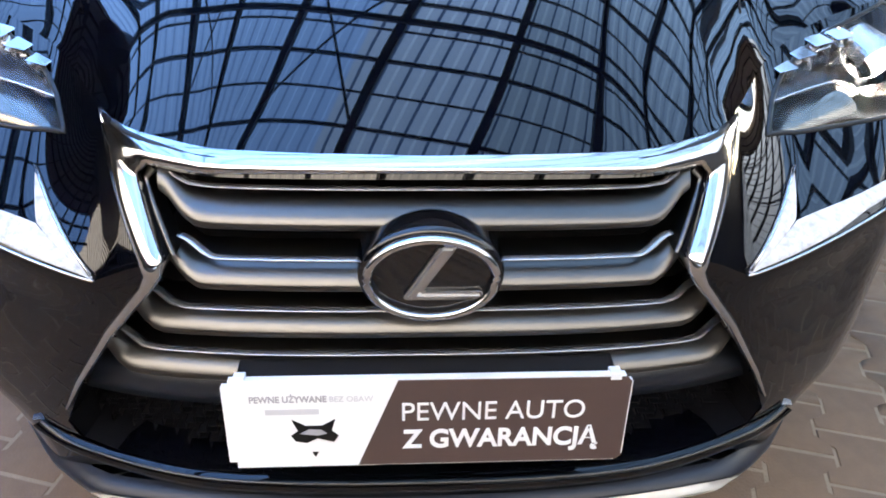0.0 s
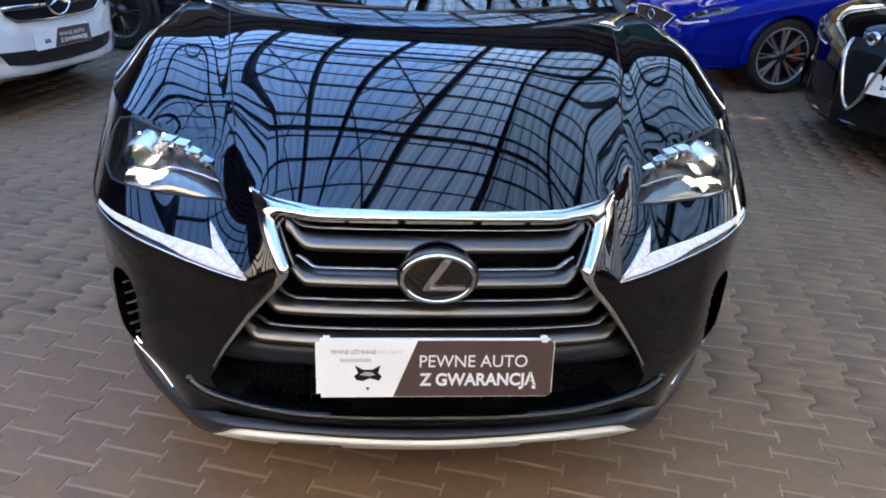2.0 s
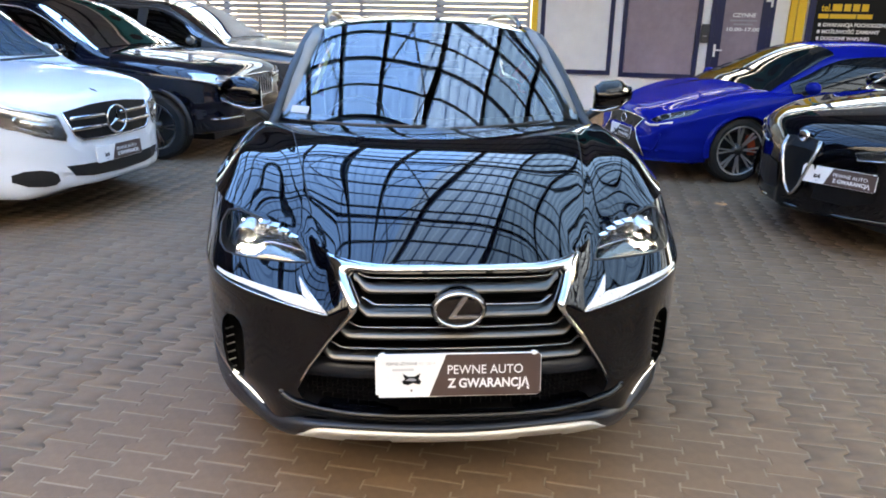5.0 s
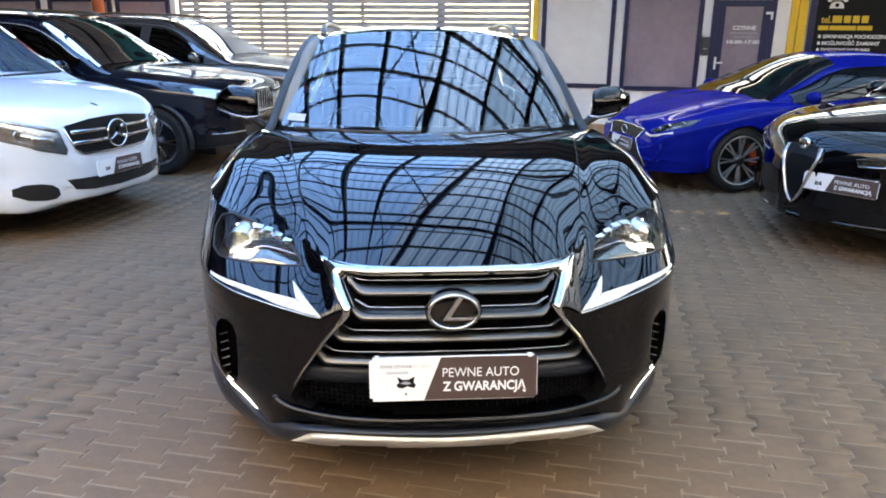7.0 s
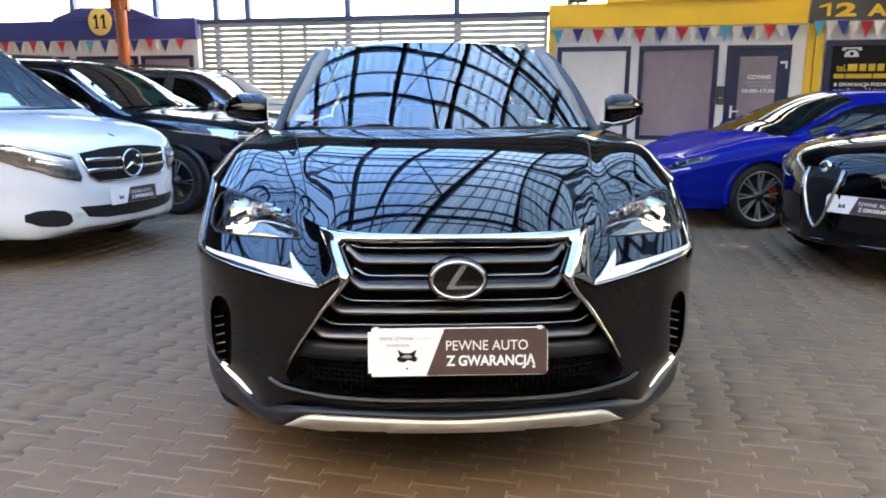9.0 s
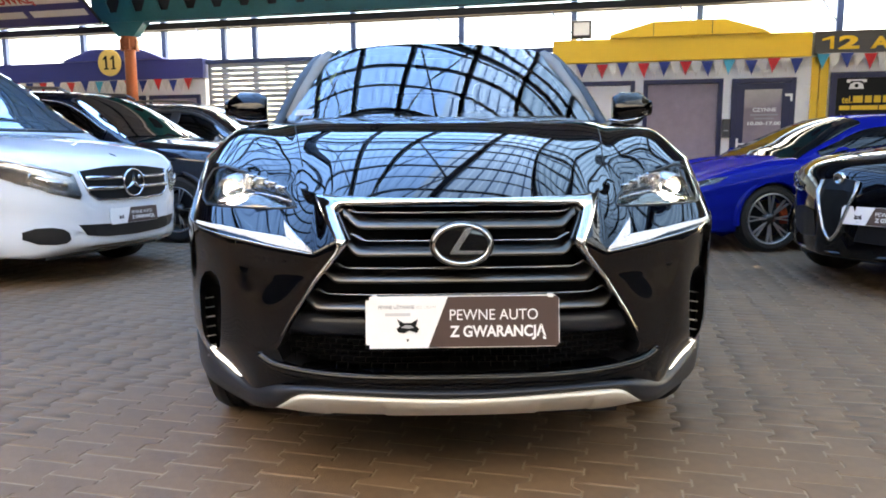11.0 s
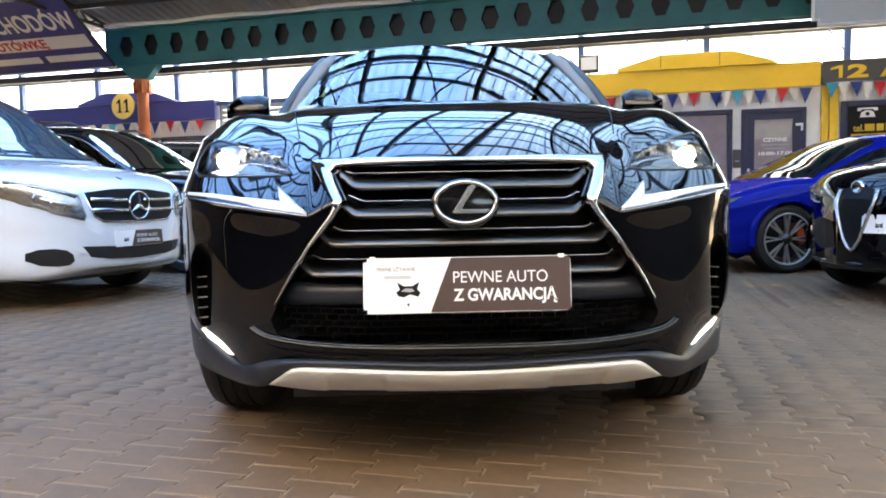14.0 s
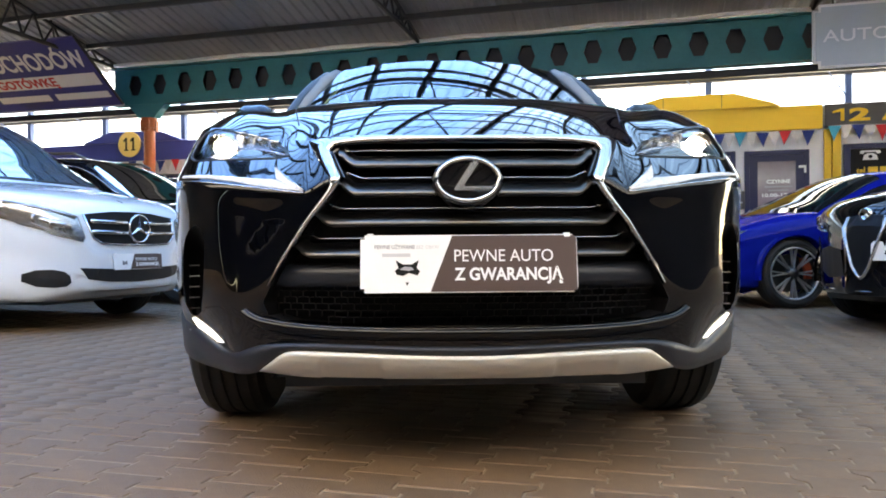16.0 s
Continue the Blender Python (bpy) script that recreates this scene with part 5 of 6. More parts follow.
    part("rear_bumper", boxed(-0.74, 0.74, L - 0.02, L + 0.07, 0.38, 0.62, bevel=0.03), cladding_plastic, car)
    for s in (-1, 1):
        part("tail_lamp", boxed(min(s * 0.42, s * 0.78), max(s * 0.42, s * 0.78), L - 0.03, L + 0.055, 0.90, 1.02, bevel=0.02), tail_red, car, "red tail lamp")
        part("rear_quarter", gridmesh([[(s * 0.78, 4.15, 1.10), (s * 0.69, 4.46, 1.13), (s * 0.68, 4.56, 1.12)], [(s * 0.67, 3.95, 1.34), (s * 0.62, 4.28, 1.32), (s * 0.60, 4.36, 1.32)], [(s * 0.60, 3.85, 1.50), (s * 0.56, 4.12, 1.47), (s * 0.53, 4.17, 1.46)]]), black_paint, car, smooth=True)
        for y0, y1, t0 in ((2.52, 2.60, 0), (3.42, 3.50, 0)):
            part("door_pillar", gridmesh([[(s * 0.805, y0 - 0.02, 1.085), (s * 0.805, y1 - 0.02, 1.085)], [(s * 0.725, y0 + 0.01, 1.32), (s * 0.725, y1 + 0.01, 1.32)], [(s * 0.648, y0 + 0.04, 1.545), (s * 0.648, y1 + 0.04, 1.545)]]), gloss_black, car)
        for yh in (2.25, 3.15):
            part("door_handle", tube(bmesh.new(), [(s * 0.895, yh, 0.90), (s * 0.935, yh + 0.03, 0.905), (s * 0.935, yh + 0.17, 0.91), (s * 0.895, yh + 0.20, 0.91)], 0.012, 8), chrome, car, smooth=True)
        part("sill", boxed(min(s * 0.84, s * 0.925), max(s * 0.84, s * 0.925), 1.40, 3.26, 0.26, 0.36, bevel=0.02), cladding_plastic, car)
        for ys_ in (1.62, 2.55, 3.45):
            part("shut_line", tube(bmesh.new(), [(s * (0.905 - 0.02 * max(0, k - 6) / 4), ys_ + 0.01 * k, 0.38 + 0.068 * k) for k in range(11)], 0.004, 5), black_plastic, car)
    suv_front(car)
    suv_cabin(car)
    return car


suv_car = suv()
plate = thing("advertising_plate", "white and brown advertising plate on the black grille", "sign", pose(0, -0.008, 0.572, -8))
fill_plate(plate, 0.525, 0.140)


# ---- the other cars ----
def simple_car(name, label, m, P, paint):
    car = thing(name, label, "car", m, "cars on sale")
    part("body", loft_body(P), paint, car, smooth=True)
    c = P["cabin"]
    rows = cabin_rows(P)
    bm = gridmesh(rows)
    part("roof", bm, paint, car, smooth=True)
    hw = lambda y: curve_at(P["w"], y) * 0.93
    for a in P["axles"]:
        for s in (-1, 1):
            wheel(car, s * (P["track"]), a, P["wheel_r"], 0.235, P["rim_r"], P.get("spokes", 5), P.get("rim", rim_metal), s, P.get("caliper"))
    return car


VAN = dict(flare=0.012, crest=0.012, length=5.1, axles=(0.95, 4.15), arch=0.39, wheel_r=0.34, rim_r=0.22, track=0.82,
           w=[(0, 0.42), (0.03, 0.52), (0.08, 0.62), (0.16, 0.72), (0.3, 0.82), (0.5, 0.89), (0.8, 0.945), (4.6, 0.96), (5.0, 0.92), (5.1, 0.84)],
           zb=[(0, 0.30), (0.3, 0.22), (4.8, 0.25), (5.1, 0.4)], zs=[(0, 0.62), (0.05, 0.80), (0.12, 0.90), (0.3, 0.99), (0.5, 1.03), (0.9, 1.07), (1.5, 1.10), (5.1, 1.1)],
           zt=[(0, 0.68), (0.03, 0.85), (0.07, 0.93), (0.15, 0.99), (0.5, 1.09), (1.0, 1.17), (1.3, 1.19), (5.1, 1.19)],
           cabin=dict(y0=1.0, y3=5.05, z=[(1.0, 1.12), (1.3, 1.28), (2.1, 1.80), (2.6, 1.90), (4.6, 1.90), (4.95, 1.7), (5.05, 1.2)], top=1.90, wr=0.76))
SUV2 = dict(flare=0.015, crest=0.02, length=4.85, axles=(0.82, 3.8), arch=0.41, wheel_r=0.375, rim_r=0.25, track=0.84, rim=rim_bright,
            w=[(0, 0.55), (0.05, 0.74), (0.15, 0.84), (0.4, 0.92), (0.8, 0.96), (4.4, 0.96), (4.8, 0.9), (4.9, 0.8)],
            zb=[(0, 0.32), (0.4, 0.27), (4.6, 0.3), (4.9, 0.45)], zs=[(0, 0.75), (0.1, 0.90), (0.4, 0.98), (1.0, 1.04), (1.6, 1.08), (4.9, 1.12)],
            zt=[(0, 0.80), (0.06, 0.95), (0.15, 1.03), (0.5, 1.10), (1.2, 1.17), (1.6, 1.18), (4.9, 1.18)],
            cabin=dict(y0=1.35, y3=4.85, z=[(1.35, 1.12), (1.6, 1.25), (2.3, 1.66), (2.8, 1.75), (4.1, 1.73), (4.6, 1.5), (4.85, 1.15)], top=1.75, wr=0.64))
COUPE = dict(length=4.7, axles=(0.90, 3.63), arch=0.365, wheel_r=0.335, rim_r=0.25, track=0.80, spokes=8, caliper=caliper_red, rim=rim_mid, flare=0.03, crest=0.045,
             w=[(0, 0.52), (0.05, 0.68), (0.15, 0.78), (0.4, 0.87), (0.8, 0.925), (4.2, 0.92), (4.6, 0.85), (4.7, 0.75)],
             zb=[(0, 0.20), (0.4, 0.16), (4.4, 0.2), (4.7, 0.4)], zs=[(0, 0.46), (0.1, 0.60), (0.4, 0.72), (0.9, 0.84), (1.6, 0.90), (3.5, 0.95), (4.7, 1.0)],
             zt=[(0, 0.50), (0.06, 0.63), (0.15, 0.70), (0.5, 0.82), (1.0, 0.93), (1.4, 0.96), (3.8, 1.0), (4.7, 1.02)],
             cabin=dict(y0=1.05, y3=4.3, z=[(1.05, 0.86), (1.35, 1.02), (1.95, 1.31), (2.35, 1.385), (3.0, 1.36), (3.9, 1.10), (4.3, 0.97)], top=1.385, wr=0.55))
CROSS = dict(flare=0.02, crest=0.02, length=4.68, axles=(0.90, 3.72), arch=0.40, wheel_r=0.37, rim_r=0.25, track=0.82,
             w=[(0, 0.17), (0.05, 0.30), (0.12, 0.45), (0.22, 0.61), (0.36, 0.77), (0.55, 0.88), (0.85, 0.945), (4.2, 0.95), (4.6, 0.88), (4.68, 0.78)],
             zb=[(0, 0.26), (0.4, 0.22), (4.4, 0.25), (4.68, 0.4)], zs=[(0, 0.70), (0.1, 0.80), (0.4, 0.88), (0.9, 0.96), (1.6, 1.02), (4.68, 1.1)],
             zt=[(0, 0.74), (0.06, 0.86), (0.15, 0.93), (0.5, 1.01), (1.2, 1.10), (1.6, 1.12), (4.68, 1.14)],
             cabin=dict(y0=1.35, y3=4.6, z=[(1.35, 1.06), (1.6, 1.18), (2.3, 1.57), (2.8, 1.66), (3.8, 1.62), (4.4, 1.35), (4.6, 1.1)], top=1.66, wr=0.60))

van = simple_car("van", "white passenger van with dark grille, on paving", pose(-2.445, 4.083, 0, 0, 0, 69), VAN, white_paint)
suv_b = simple_car("suv", "dark blue-black large SUV with chrome trim", pose(-1.73, 6.88, 0, 0, 0, 74), SUV2, dark_blue_paint)
suv_c = simple_car("suv", "dark grey large SUV with roof rails", pose(-0.95, 9.45, 0, 0, 0, 74), SUV2, grey_paint)
coupe = simple_car("coupe", "bright blue sports coupe with dark rims", pose(2.397, 5.848, 0, 0, 0, -84), COUPE, blue_paint)
cross = simple_car("crossover", "black crossover with chrome shield grille", pose(2.86, 3.10, 0, 0, 0, -75), CROSS, black_paint)
from mathutils.bvhtree import BVHTree


# ---- side cars: fronts, glass, trim ----
def skin_y(P):
    """Depth of a side car's front skin at a place of its front view."""
    bm = loft_body(P)
    tree = BVHTree.FromBMesh(bm)
    bm.free()

    def f(x, z):
        hit = tree.ray_cast(Vector((x, -1.0, z)), Vector((0, 1, 0)), 2.6)
        return hit[0].y if hit[0] is not None else 0.9
    return f


def offset_rows(rows, off):
    out = []
    for i, r in enumerate(rows):
        row = []
        for j, p in enumerate(r):
            a = Vector(rows[min(i + 1, len(rows) - 1)][j]) - Vector(rows[max(i - 1, 0)][j])
            b = Vector(r[min(j + 1, len(r) - 1)]) - Vector(r[max(j - 1, 0)])
            n = b.cross(a)
            n = n.normalized() if n.length > 1e-9 else Vector((0, 0, 1))
            p = Vector(p)
            if n.dot(p - Vector((0, p.y + 0.6, p.z - 1.0))) < 0:
                n = -n
            row.append(p + n * off)
        out.append(row)
    return out


def glaze(car, P, screen, sides, trim=None, tint=None):
    c = P["cabin"]
    rows = cabin_rows(P)
    glass = tint or dark_glass
    ya, yb = screen
    sel = [r for r in rows if ya <= r[0][1] <= yb]
    mid = [[Vector(r[2]) * 0.4 + Vector(r[3]) * 0.6] + [Vector(r[j]) for j in (3, 4, 5, 6)] for r in sel]
    full = [m + [Vector((-p.x, p.y, p.z)) for p in m[-2::-1]] for m in mid]
    part("windscreen", gridmesh(offset_rows(full, 0.008)), glass, car, smooth=True)
    for s in (1, -1):
        for a, b in sides:
            sel = [r for r in rows if a <= r[0][1] <= b]
            if len(sel) < 2:
                continue
            g = [[Vector(r[0]) * (1 - f) + Vector(r[2]) * f + (Vector(r[1]) - (Vector(r[0]) + Vector(r[2])) / 2) * (4 * f * (1 - f)) for f in (0.10, 0.35, 0.65, 0.93)] for r in sel]
            g = [[Vector((s * p.x, p.y, p.z)) for p in r] for r in g]
            part("side_window", gridmesh(offset_rows(g, 0.007)), glass, car, smooth=True)
        if trim:
            sel = [r for r in rows if sides[0][0] <= r[0][1] <= sides[-1][1]]
            part("window_trim", tube(bmesh.new(), [Vector((s * (r[2][0] + 0.012), r[2][1], r[2][2])) for r in sel], 0.010, 6), trim, car, "bright window trim", smooth=True)
    return rows


def side_mirror(car, P, y, z, mat, x0=None, size=1.0):
    for s in (1, -1):
        x = (x0 or curve_at(P["w"], y) * 0.93)
        m = new("door_mirror")
        m.parent = car
        bm = bmesh.new()
        bmesh.ops.create_uvsphere(bm, u_segments=20, v_segments=12, radius=1.0, matrix=Matrix.Translation((s * (x + 0.13), y, z)) @ Matrix.Diagonal((0.115 * size, 0.075 * size, 0.075 * size, 1)))
        for v in bm.verts:
            v.co.y = min(v.co.y, y + 0.03)
        part("cap", bm, mat, m, smooth=True)
        part("foot", tube(bmesh.new(), [(s * (x - 0.03), y, z - 0.07), (s * (x + 0.06), y, z - 0.05)], 0.025, 8), black_plastic, m)


def arches(car, P, mat):
    for a in P["axles"]:
        for s in (1, -1):
            w = curve_at(P["w"], a)
            r0 = P["arch"]
            rows = []
            for k in range(21):
                t = math.pi * (k / 20 * 1.1 - 0.05)
                rows.append([(s * x, a - r * math.cos(t), P["wheel_r"] + r * math.sin(t)) for x, r in ((w * 0.9, r0 - 0.01), (w + 0.006, r0 - 0.008), (w + 0.008, r0 + 0.03), (w * 0.975, r0 + 0.045))])
            part("arch_trim", gridmesh(rows), mat, car, smooth=True)
            rows = [[(s * x, a - r0 * math.cos(math.pi * k / 14), P["wheel_r"] + r0 * math.sin(math.pi * k / 14)) for x in (0.5, w * 0.97)] for k in range(15)]
            part("arch_liner", gridmesh(rows), black_plastic, car, smooth=True)
    part("floor_pan", boxed(-0.6, 0.6, 0.3, P["length"] - 0.3, 0.2, 0.3), black_plastic, car)


def lamp_grid(poly, s, yf, proud, n=26, m=7):
    """A smooth sheet inside an outline of the front view, laid on the skin."""
    xs = [x for x, z in poly]
    x0, x1 = min(xs) + 0.002, max(xs) - 0.002
    rows = []
    for i in range(n + 1):
        x = x0 + (x1 - x0) * i / n
        zs = []
        for (xa, za), (xb, zb) in zip(poly, poly[1:] + poly[:1]):
            if min(xa, xb) <= x <= max(xa, xb) and abs(xa - xb) > 1e-6:
                zs.append(za + (zb - za) * (x - xa) / (xb - xa))
        lo, hi = min(zs), max(zs)
        rows.append([(s * x, yf(x, lo + (hi - lo) * j / m) - proud, lo + (hi - lo) * j / m) for j in range(m + 1)])
    bm = gridmesh(rows)
    if sum(f.normal.y * f.calc_area() for f in bm.faces) > 0:
        bmesh.ops.reverse_faces(bm, faces=bm.faces)
    return bm


def headlamp(car, poly, yf, cells, label, inner=lamp_dark):
    for s in (1, -1):
        h = new("headlight")
        h.parent = car
        h["label"] = label
        q = [(s * x, z) for x, z in poly]
        part("housing", lamp_grid(poly, s, yf, 0.004), inner, h, smooth=True)
        part("edge", tube(bmesh.new(), [(x, yf(x, z) - 0.007, z) for x, z in q], 0.0035, 6, closed=True), satin, h, "bright lens edge", smooth=True)
        for x, z, r in cells:
            part("reflector", turned([(0.0, 0.0), (r * 0.6, -0.006), (r, -0.012), (r * 1.15, -0.004)], 20, "y"), chrome, h, smooth=True, m=pose(s * x, yf(x, z) + 0.006, z))
        part("lens", lamp_grid(poly, s, yf, 0.013), lens_glass, h, smooth=True)


def plate_on(car, x, y, z, lean=-4, turn=0):
    p = new("advertising_plate")
    p.parent = car
    p.matrix_basis = pose(x, y, z, lean, 0, turn)
    p["label"] = "white and brown advertising plate"
    fill_plate(p, 0.52, 0.125, True)


# white van
f = skin_y(VAN)
glaze(van, VAN, (1.12, 2.22), ((1.45, 2.35), (2.45, 3.5), (3.6, 4.7)), None, van_glass)
arches(van, VAN, white_paint)
g = new("grille")
g.parent = van
patch("opening", [(-0.47, 0.875), (-0.2, 0.905), (0, 0.91), (0.2, 0.905), (0.47, 0.875), (0.42, 0.70), (0.35, 0.655), (0, 0.645), (-0.35, 0.655), (-0.42, 0.70)], f, 0.012, mesh_black, g, "black grille opening")
part("surround", tube(bmesh.new(), [(x, f(x, z) - 0.012, z) for x, z in ((-0.47, 0.875), (-0.42, 0.70), (-0.35, 0.655), (-0.15, 0.648), (0.15, 0.648), (0.35, 0.655), (0.42, 0.70), (0.47, 0.875))], 0.008, 8), chrome, g, "thin chrome grille edge", smooth=True)
for z in (0.735, 0.815):
    for s in (1, -1):
        part("bar", tube(bmesh.new(), [(s * x, f(x, z) - 0.022, z + 0.02 * x) for x in (0.09, 0.18, 0.28, 0.36, 0.435)], 0.010, 8, flat=0.017), chrome, g, "bright grille bar", smooth=True)
b = new("badge")
b.parent = g
b.matrix_basis = pose(0, -0.035, 0.775)
part("ring", tube(bmesh.new(), [(0.108 * math.cos(k * math.pi / 20), 0, 0.108 * math.sin(k * math.pi / 20)) for k in range(40)], 0.009, 8, closed=True), chrome, b, "round three-rayed chrome badge", smooth=True)
bm = bmesh.new()
for k in range(3):
    a = math.pi / 2 + k * 2 * math.pi / 3
    d, n = Vector((math.cos(a), 0, math.sin(a))), Vector((-math.sin(a), 0, math.cos(a)))
    vs = [bm.verts.new(p) for p in (n * 0.018, d * 0.108, -n * 0.018, Vector((0, -0.012, 0)))]
    bm.faces.new((vs[0], vs[1], vs[3]))
    bm.faces.new((vs[3], vs[1], vs[2]))
part("rays", bm, chrome, b)
headlamp(van, [(0.515, 0.855), (0.60, 0.885), (0.75, 0.935), (0.89, 0.985), (0.915, 0.97), (0.90, 0.87), (0.80, 0.79), (0.66, 0.715), (0.50, 0.665), (0.485, 0.70)], f, [(0.60, 0.765, 0.030), (0.67, 0.795, 0.032), (0.75, 0.835, 0.030)], "clear swept van headlamp", lamp_silver)
for s in (1, -1):
    part("lamp_brow", tube(bmesh.new(), [(s * x, f(x, z) - 0.010, z) for x, z in ((0.535, 0.845), (0.62, 0.876), (0.75, 0.920), (0.85, 0.955))], 0.009, 8, flat=0.013), satin_bright, van, "bright strip in the headlamp", smooth=True)
    part("lamp_unit", tube(bmesh.new(), [(s * x, f(x, z) - 0.008, z) for x, z in ((0.58, 0.775), (0.66, 0.80), (0.74, 0.835))], 0.016, 10, flat=0.022), lamp_silver, van, "silver lamp unit", smooth=True)
    part("lamp_guide", tube(bmesh.new(), [(s * x, f(x, z) - 0.010, z) for x, z in ((0.515, 0.70), (0.62, 0.725), (0.74, 0.785), (0.86, 0.87))], 0.006, 8), satin_bright, van, smooth=True)
patch("lower_intake", [(-0.52, 0.475), (-0.25, 0.462), (0, 0.458), (0.25, 0.462), (0.52, 0.475), (0.46, 0.39), (0.3, 0.365), (0, 0.352), (-0.3, 0.365), (-0.46, 0.39)], f, 0.008, black_plastic, van, "black lower air intake")
for s in (1, -1):
    patch("fog_recess", [(s * x, z) for x, z in ((0.575, 0.37), (0.585, 0.42), (0.62, 0.452), (0.68, 0.468), (0.75, 0.466), (0.80, 0.44), (0.80, 0.385), (0.74, 0.345), (0.66, 0.335), (0.60, 0.342))], f, 0.008, black_plastic, van, "black oval fog lamp recess")
plate_on(van, 0.0, -0.022, 0.515)
patch("bonnet_badge", [(-0.016, 0.995), (0, 1.01), (0.016, 0.995), (0, 0.98)], f, 0.006, chrome, van, "small bright bonnet badge", cuts=1)
side_mirror(van, VAN, 1.62, 1.22, white_paint)
for x0, x1 in ((-0.7, -0.02), (0.0, 0.66)):
    part("wiper", tube(bmesh.new(), [(x0 + (x1 - x0) * k / 6, 1.06 + 0.06 * abs(x0 + (x1 - x0) * k / 6), 1.20) for k in range(7)], 0.012, 6), black_plastic, van)
part("sticker", boxed(-0.62, -0.52, 1.30, 1.306, 1.36, 1.42), plate_white, van)

# dark SUV and grey SUV behind the van
for car, paint, trim in ((suv_b, dark_blue_paint, chrome), (suv_c, grey_paint, satin)):
    f = skin_y(SUV2)
    glaze(car, SUV2, (1.46, 2.40), ((1.75, 2.75), (2.83, 3.75), (3.82, 4.4)), satin_bright if trim is chrome else trim, screen_dark)
    arches(car, SUV2, black_plastic)
    g = new("grille")
    g.parent = car
    patch("opening", [(-0.36, 0.90), (0.36, 0.90), (0.38, 0.80), (0.30, 0.66), (-0.30, 0.66), (-0.38, 0.80)], f, 0.01, gloss_black, g, "black grille opening")
    part("surround", tube(bmesh.new(), [(x, f(x, z) - 0.012, z) for x, z in ((-0.36, 0.90), (0, 0.905), (0.36, 0.90), (0.38, 0.80), (0.30, 0.66), (0, 0.655), (-0.30, 0.66), (-0.38, 0.80))], 0.009, 8, closed=True), chrome, g, "chrome grille surround", smooth=True)
    for k in range(-5, 6):
        part("bar", tube(bmesh.new(), [(k * 0.06, f(0, 0.78) - 0.016, z) for z in (0.67, 0.78, 0.89)], 0.006, 6), chrome, g)
    headlamp(car, [(0.46, 0.88), (0.60, 0.925), (0.88, 0.965), (0.90, 0.90), (0.82, 0.855), (0.60, 0.835), (0.47, 0.835)], f, [(0.55, 0.875, 0.026), (0.64, 0.89, 0.028), (0.76, 0.905, 0.034)], "clear headlamp with bright inner bar", lamp_silver)
    for s in (1, -1):
        part("light_bar", tube(bmesh.new(), [(s * x, f(x, 0.88) - 0.02, 0.87 + 0.06 * (x - 0.5)) for x in (0.49, 0.6, 0.7, 0.8)], 0.006, 6), drl_white, car)
        part("bumper_strip", tube(bmesh.new(), [(s * x, f(x, 0.46) - 0.01, 0.47) for x in (0.45, 0.6, 0.75, 0.85)], 0.010, 6), chrome, car, "bright bumper strip", smooth=True)
        part("roof_rail", tube(bmesh.new(), [(s * 0.60, 2.4, 1.70), (s * 0.60, 2.55, 1.765), (s * 0.60, 3.3, 1.79), (s * 0.59, 4.0, 1.75), (s * 0.58, 4.2, 1.69)], 0.018, 8), satin, car, smooth=True)
    patch("lower_intake", [(-0.45, 0.52), (0.45, 0.52), (0.40, 0.40), (-0.40, 0.40)], f, 0.006, black_plastic, car)
    side_mirror(car, SUV2, 1.85, 1.17, paint)
    part("sill_trim", boxed(-0.955, 0.955, 1.4, 3.4, 0.30, 0.36, bevel=0.01), black_plastic, car)
    part("red_tag", boxed(-0.62, -0.52, 1.60, 1.66, 1.22, 1.25), print_red, car, "small red tag behind the windscreen")

# blue coupe
f = skin_y(COUPE)
glaze(coupe, COUPE, (1.12, 2.12), ((1.36, 2.75), (2.83, 3.35)), None, tinted_glass)
arches(coupe, COUPE, blue_paint)
g = new("grille")
g.parent = coupe
patch("opening", [(-0.42, 0.605), (0, 0.625), (0.42, 0.605), (0.33, 0.50), (0.44, 0.38), (0.56, 0.235), (-0.56, 0.235), (-0.44, 0.38), (-0.33, 0.50)], f, 0.010, mesh_black, g, "black spindle grille")
for s in (1, -1):
    part("surround", tube(bmesh.new(), [(s * x, f(x, z) - 0.012, z) for x, z in ((0, 0.625), (0.2, 0.62), (0.42, 0.605), (0.33, 0.50), (0.44, 0.38), (0.56, 0.235))], 0.008, 8), chrome, g, "chrome grille edge", smooth=True)
part("badge_ring", tube(bmesh.new(), [(0.065 * math.cos(k * math.pi / 16), f(0, 0.56) - 0.02, 0.56 + 0.045 * math.sin(k * math.pi / 16)) for k in range(32)], 0.006, 8, closed=True), chrome, g, smooth=True)
headlamp(coupe, [(0.53, 0.61), (0.62, 0.675), (0.76, 0.735), (0.825, 0.75), (0.82, 0.69), (0.75, 0.645), (0.64, 0.60)], f, [(0.63, 0.635, 0.026), (0.70, 0.665, 0.028), (0.77, 0.70, 0.024)], "slim clear coupe headlamp")
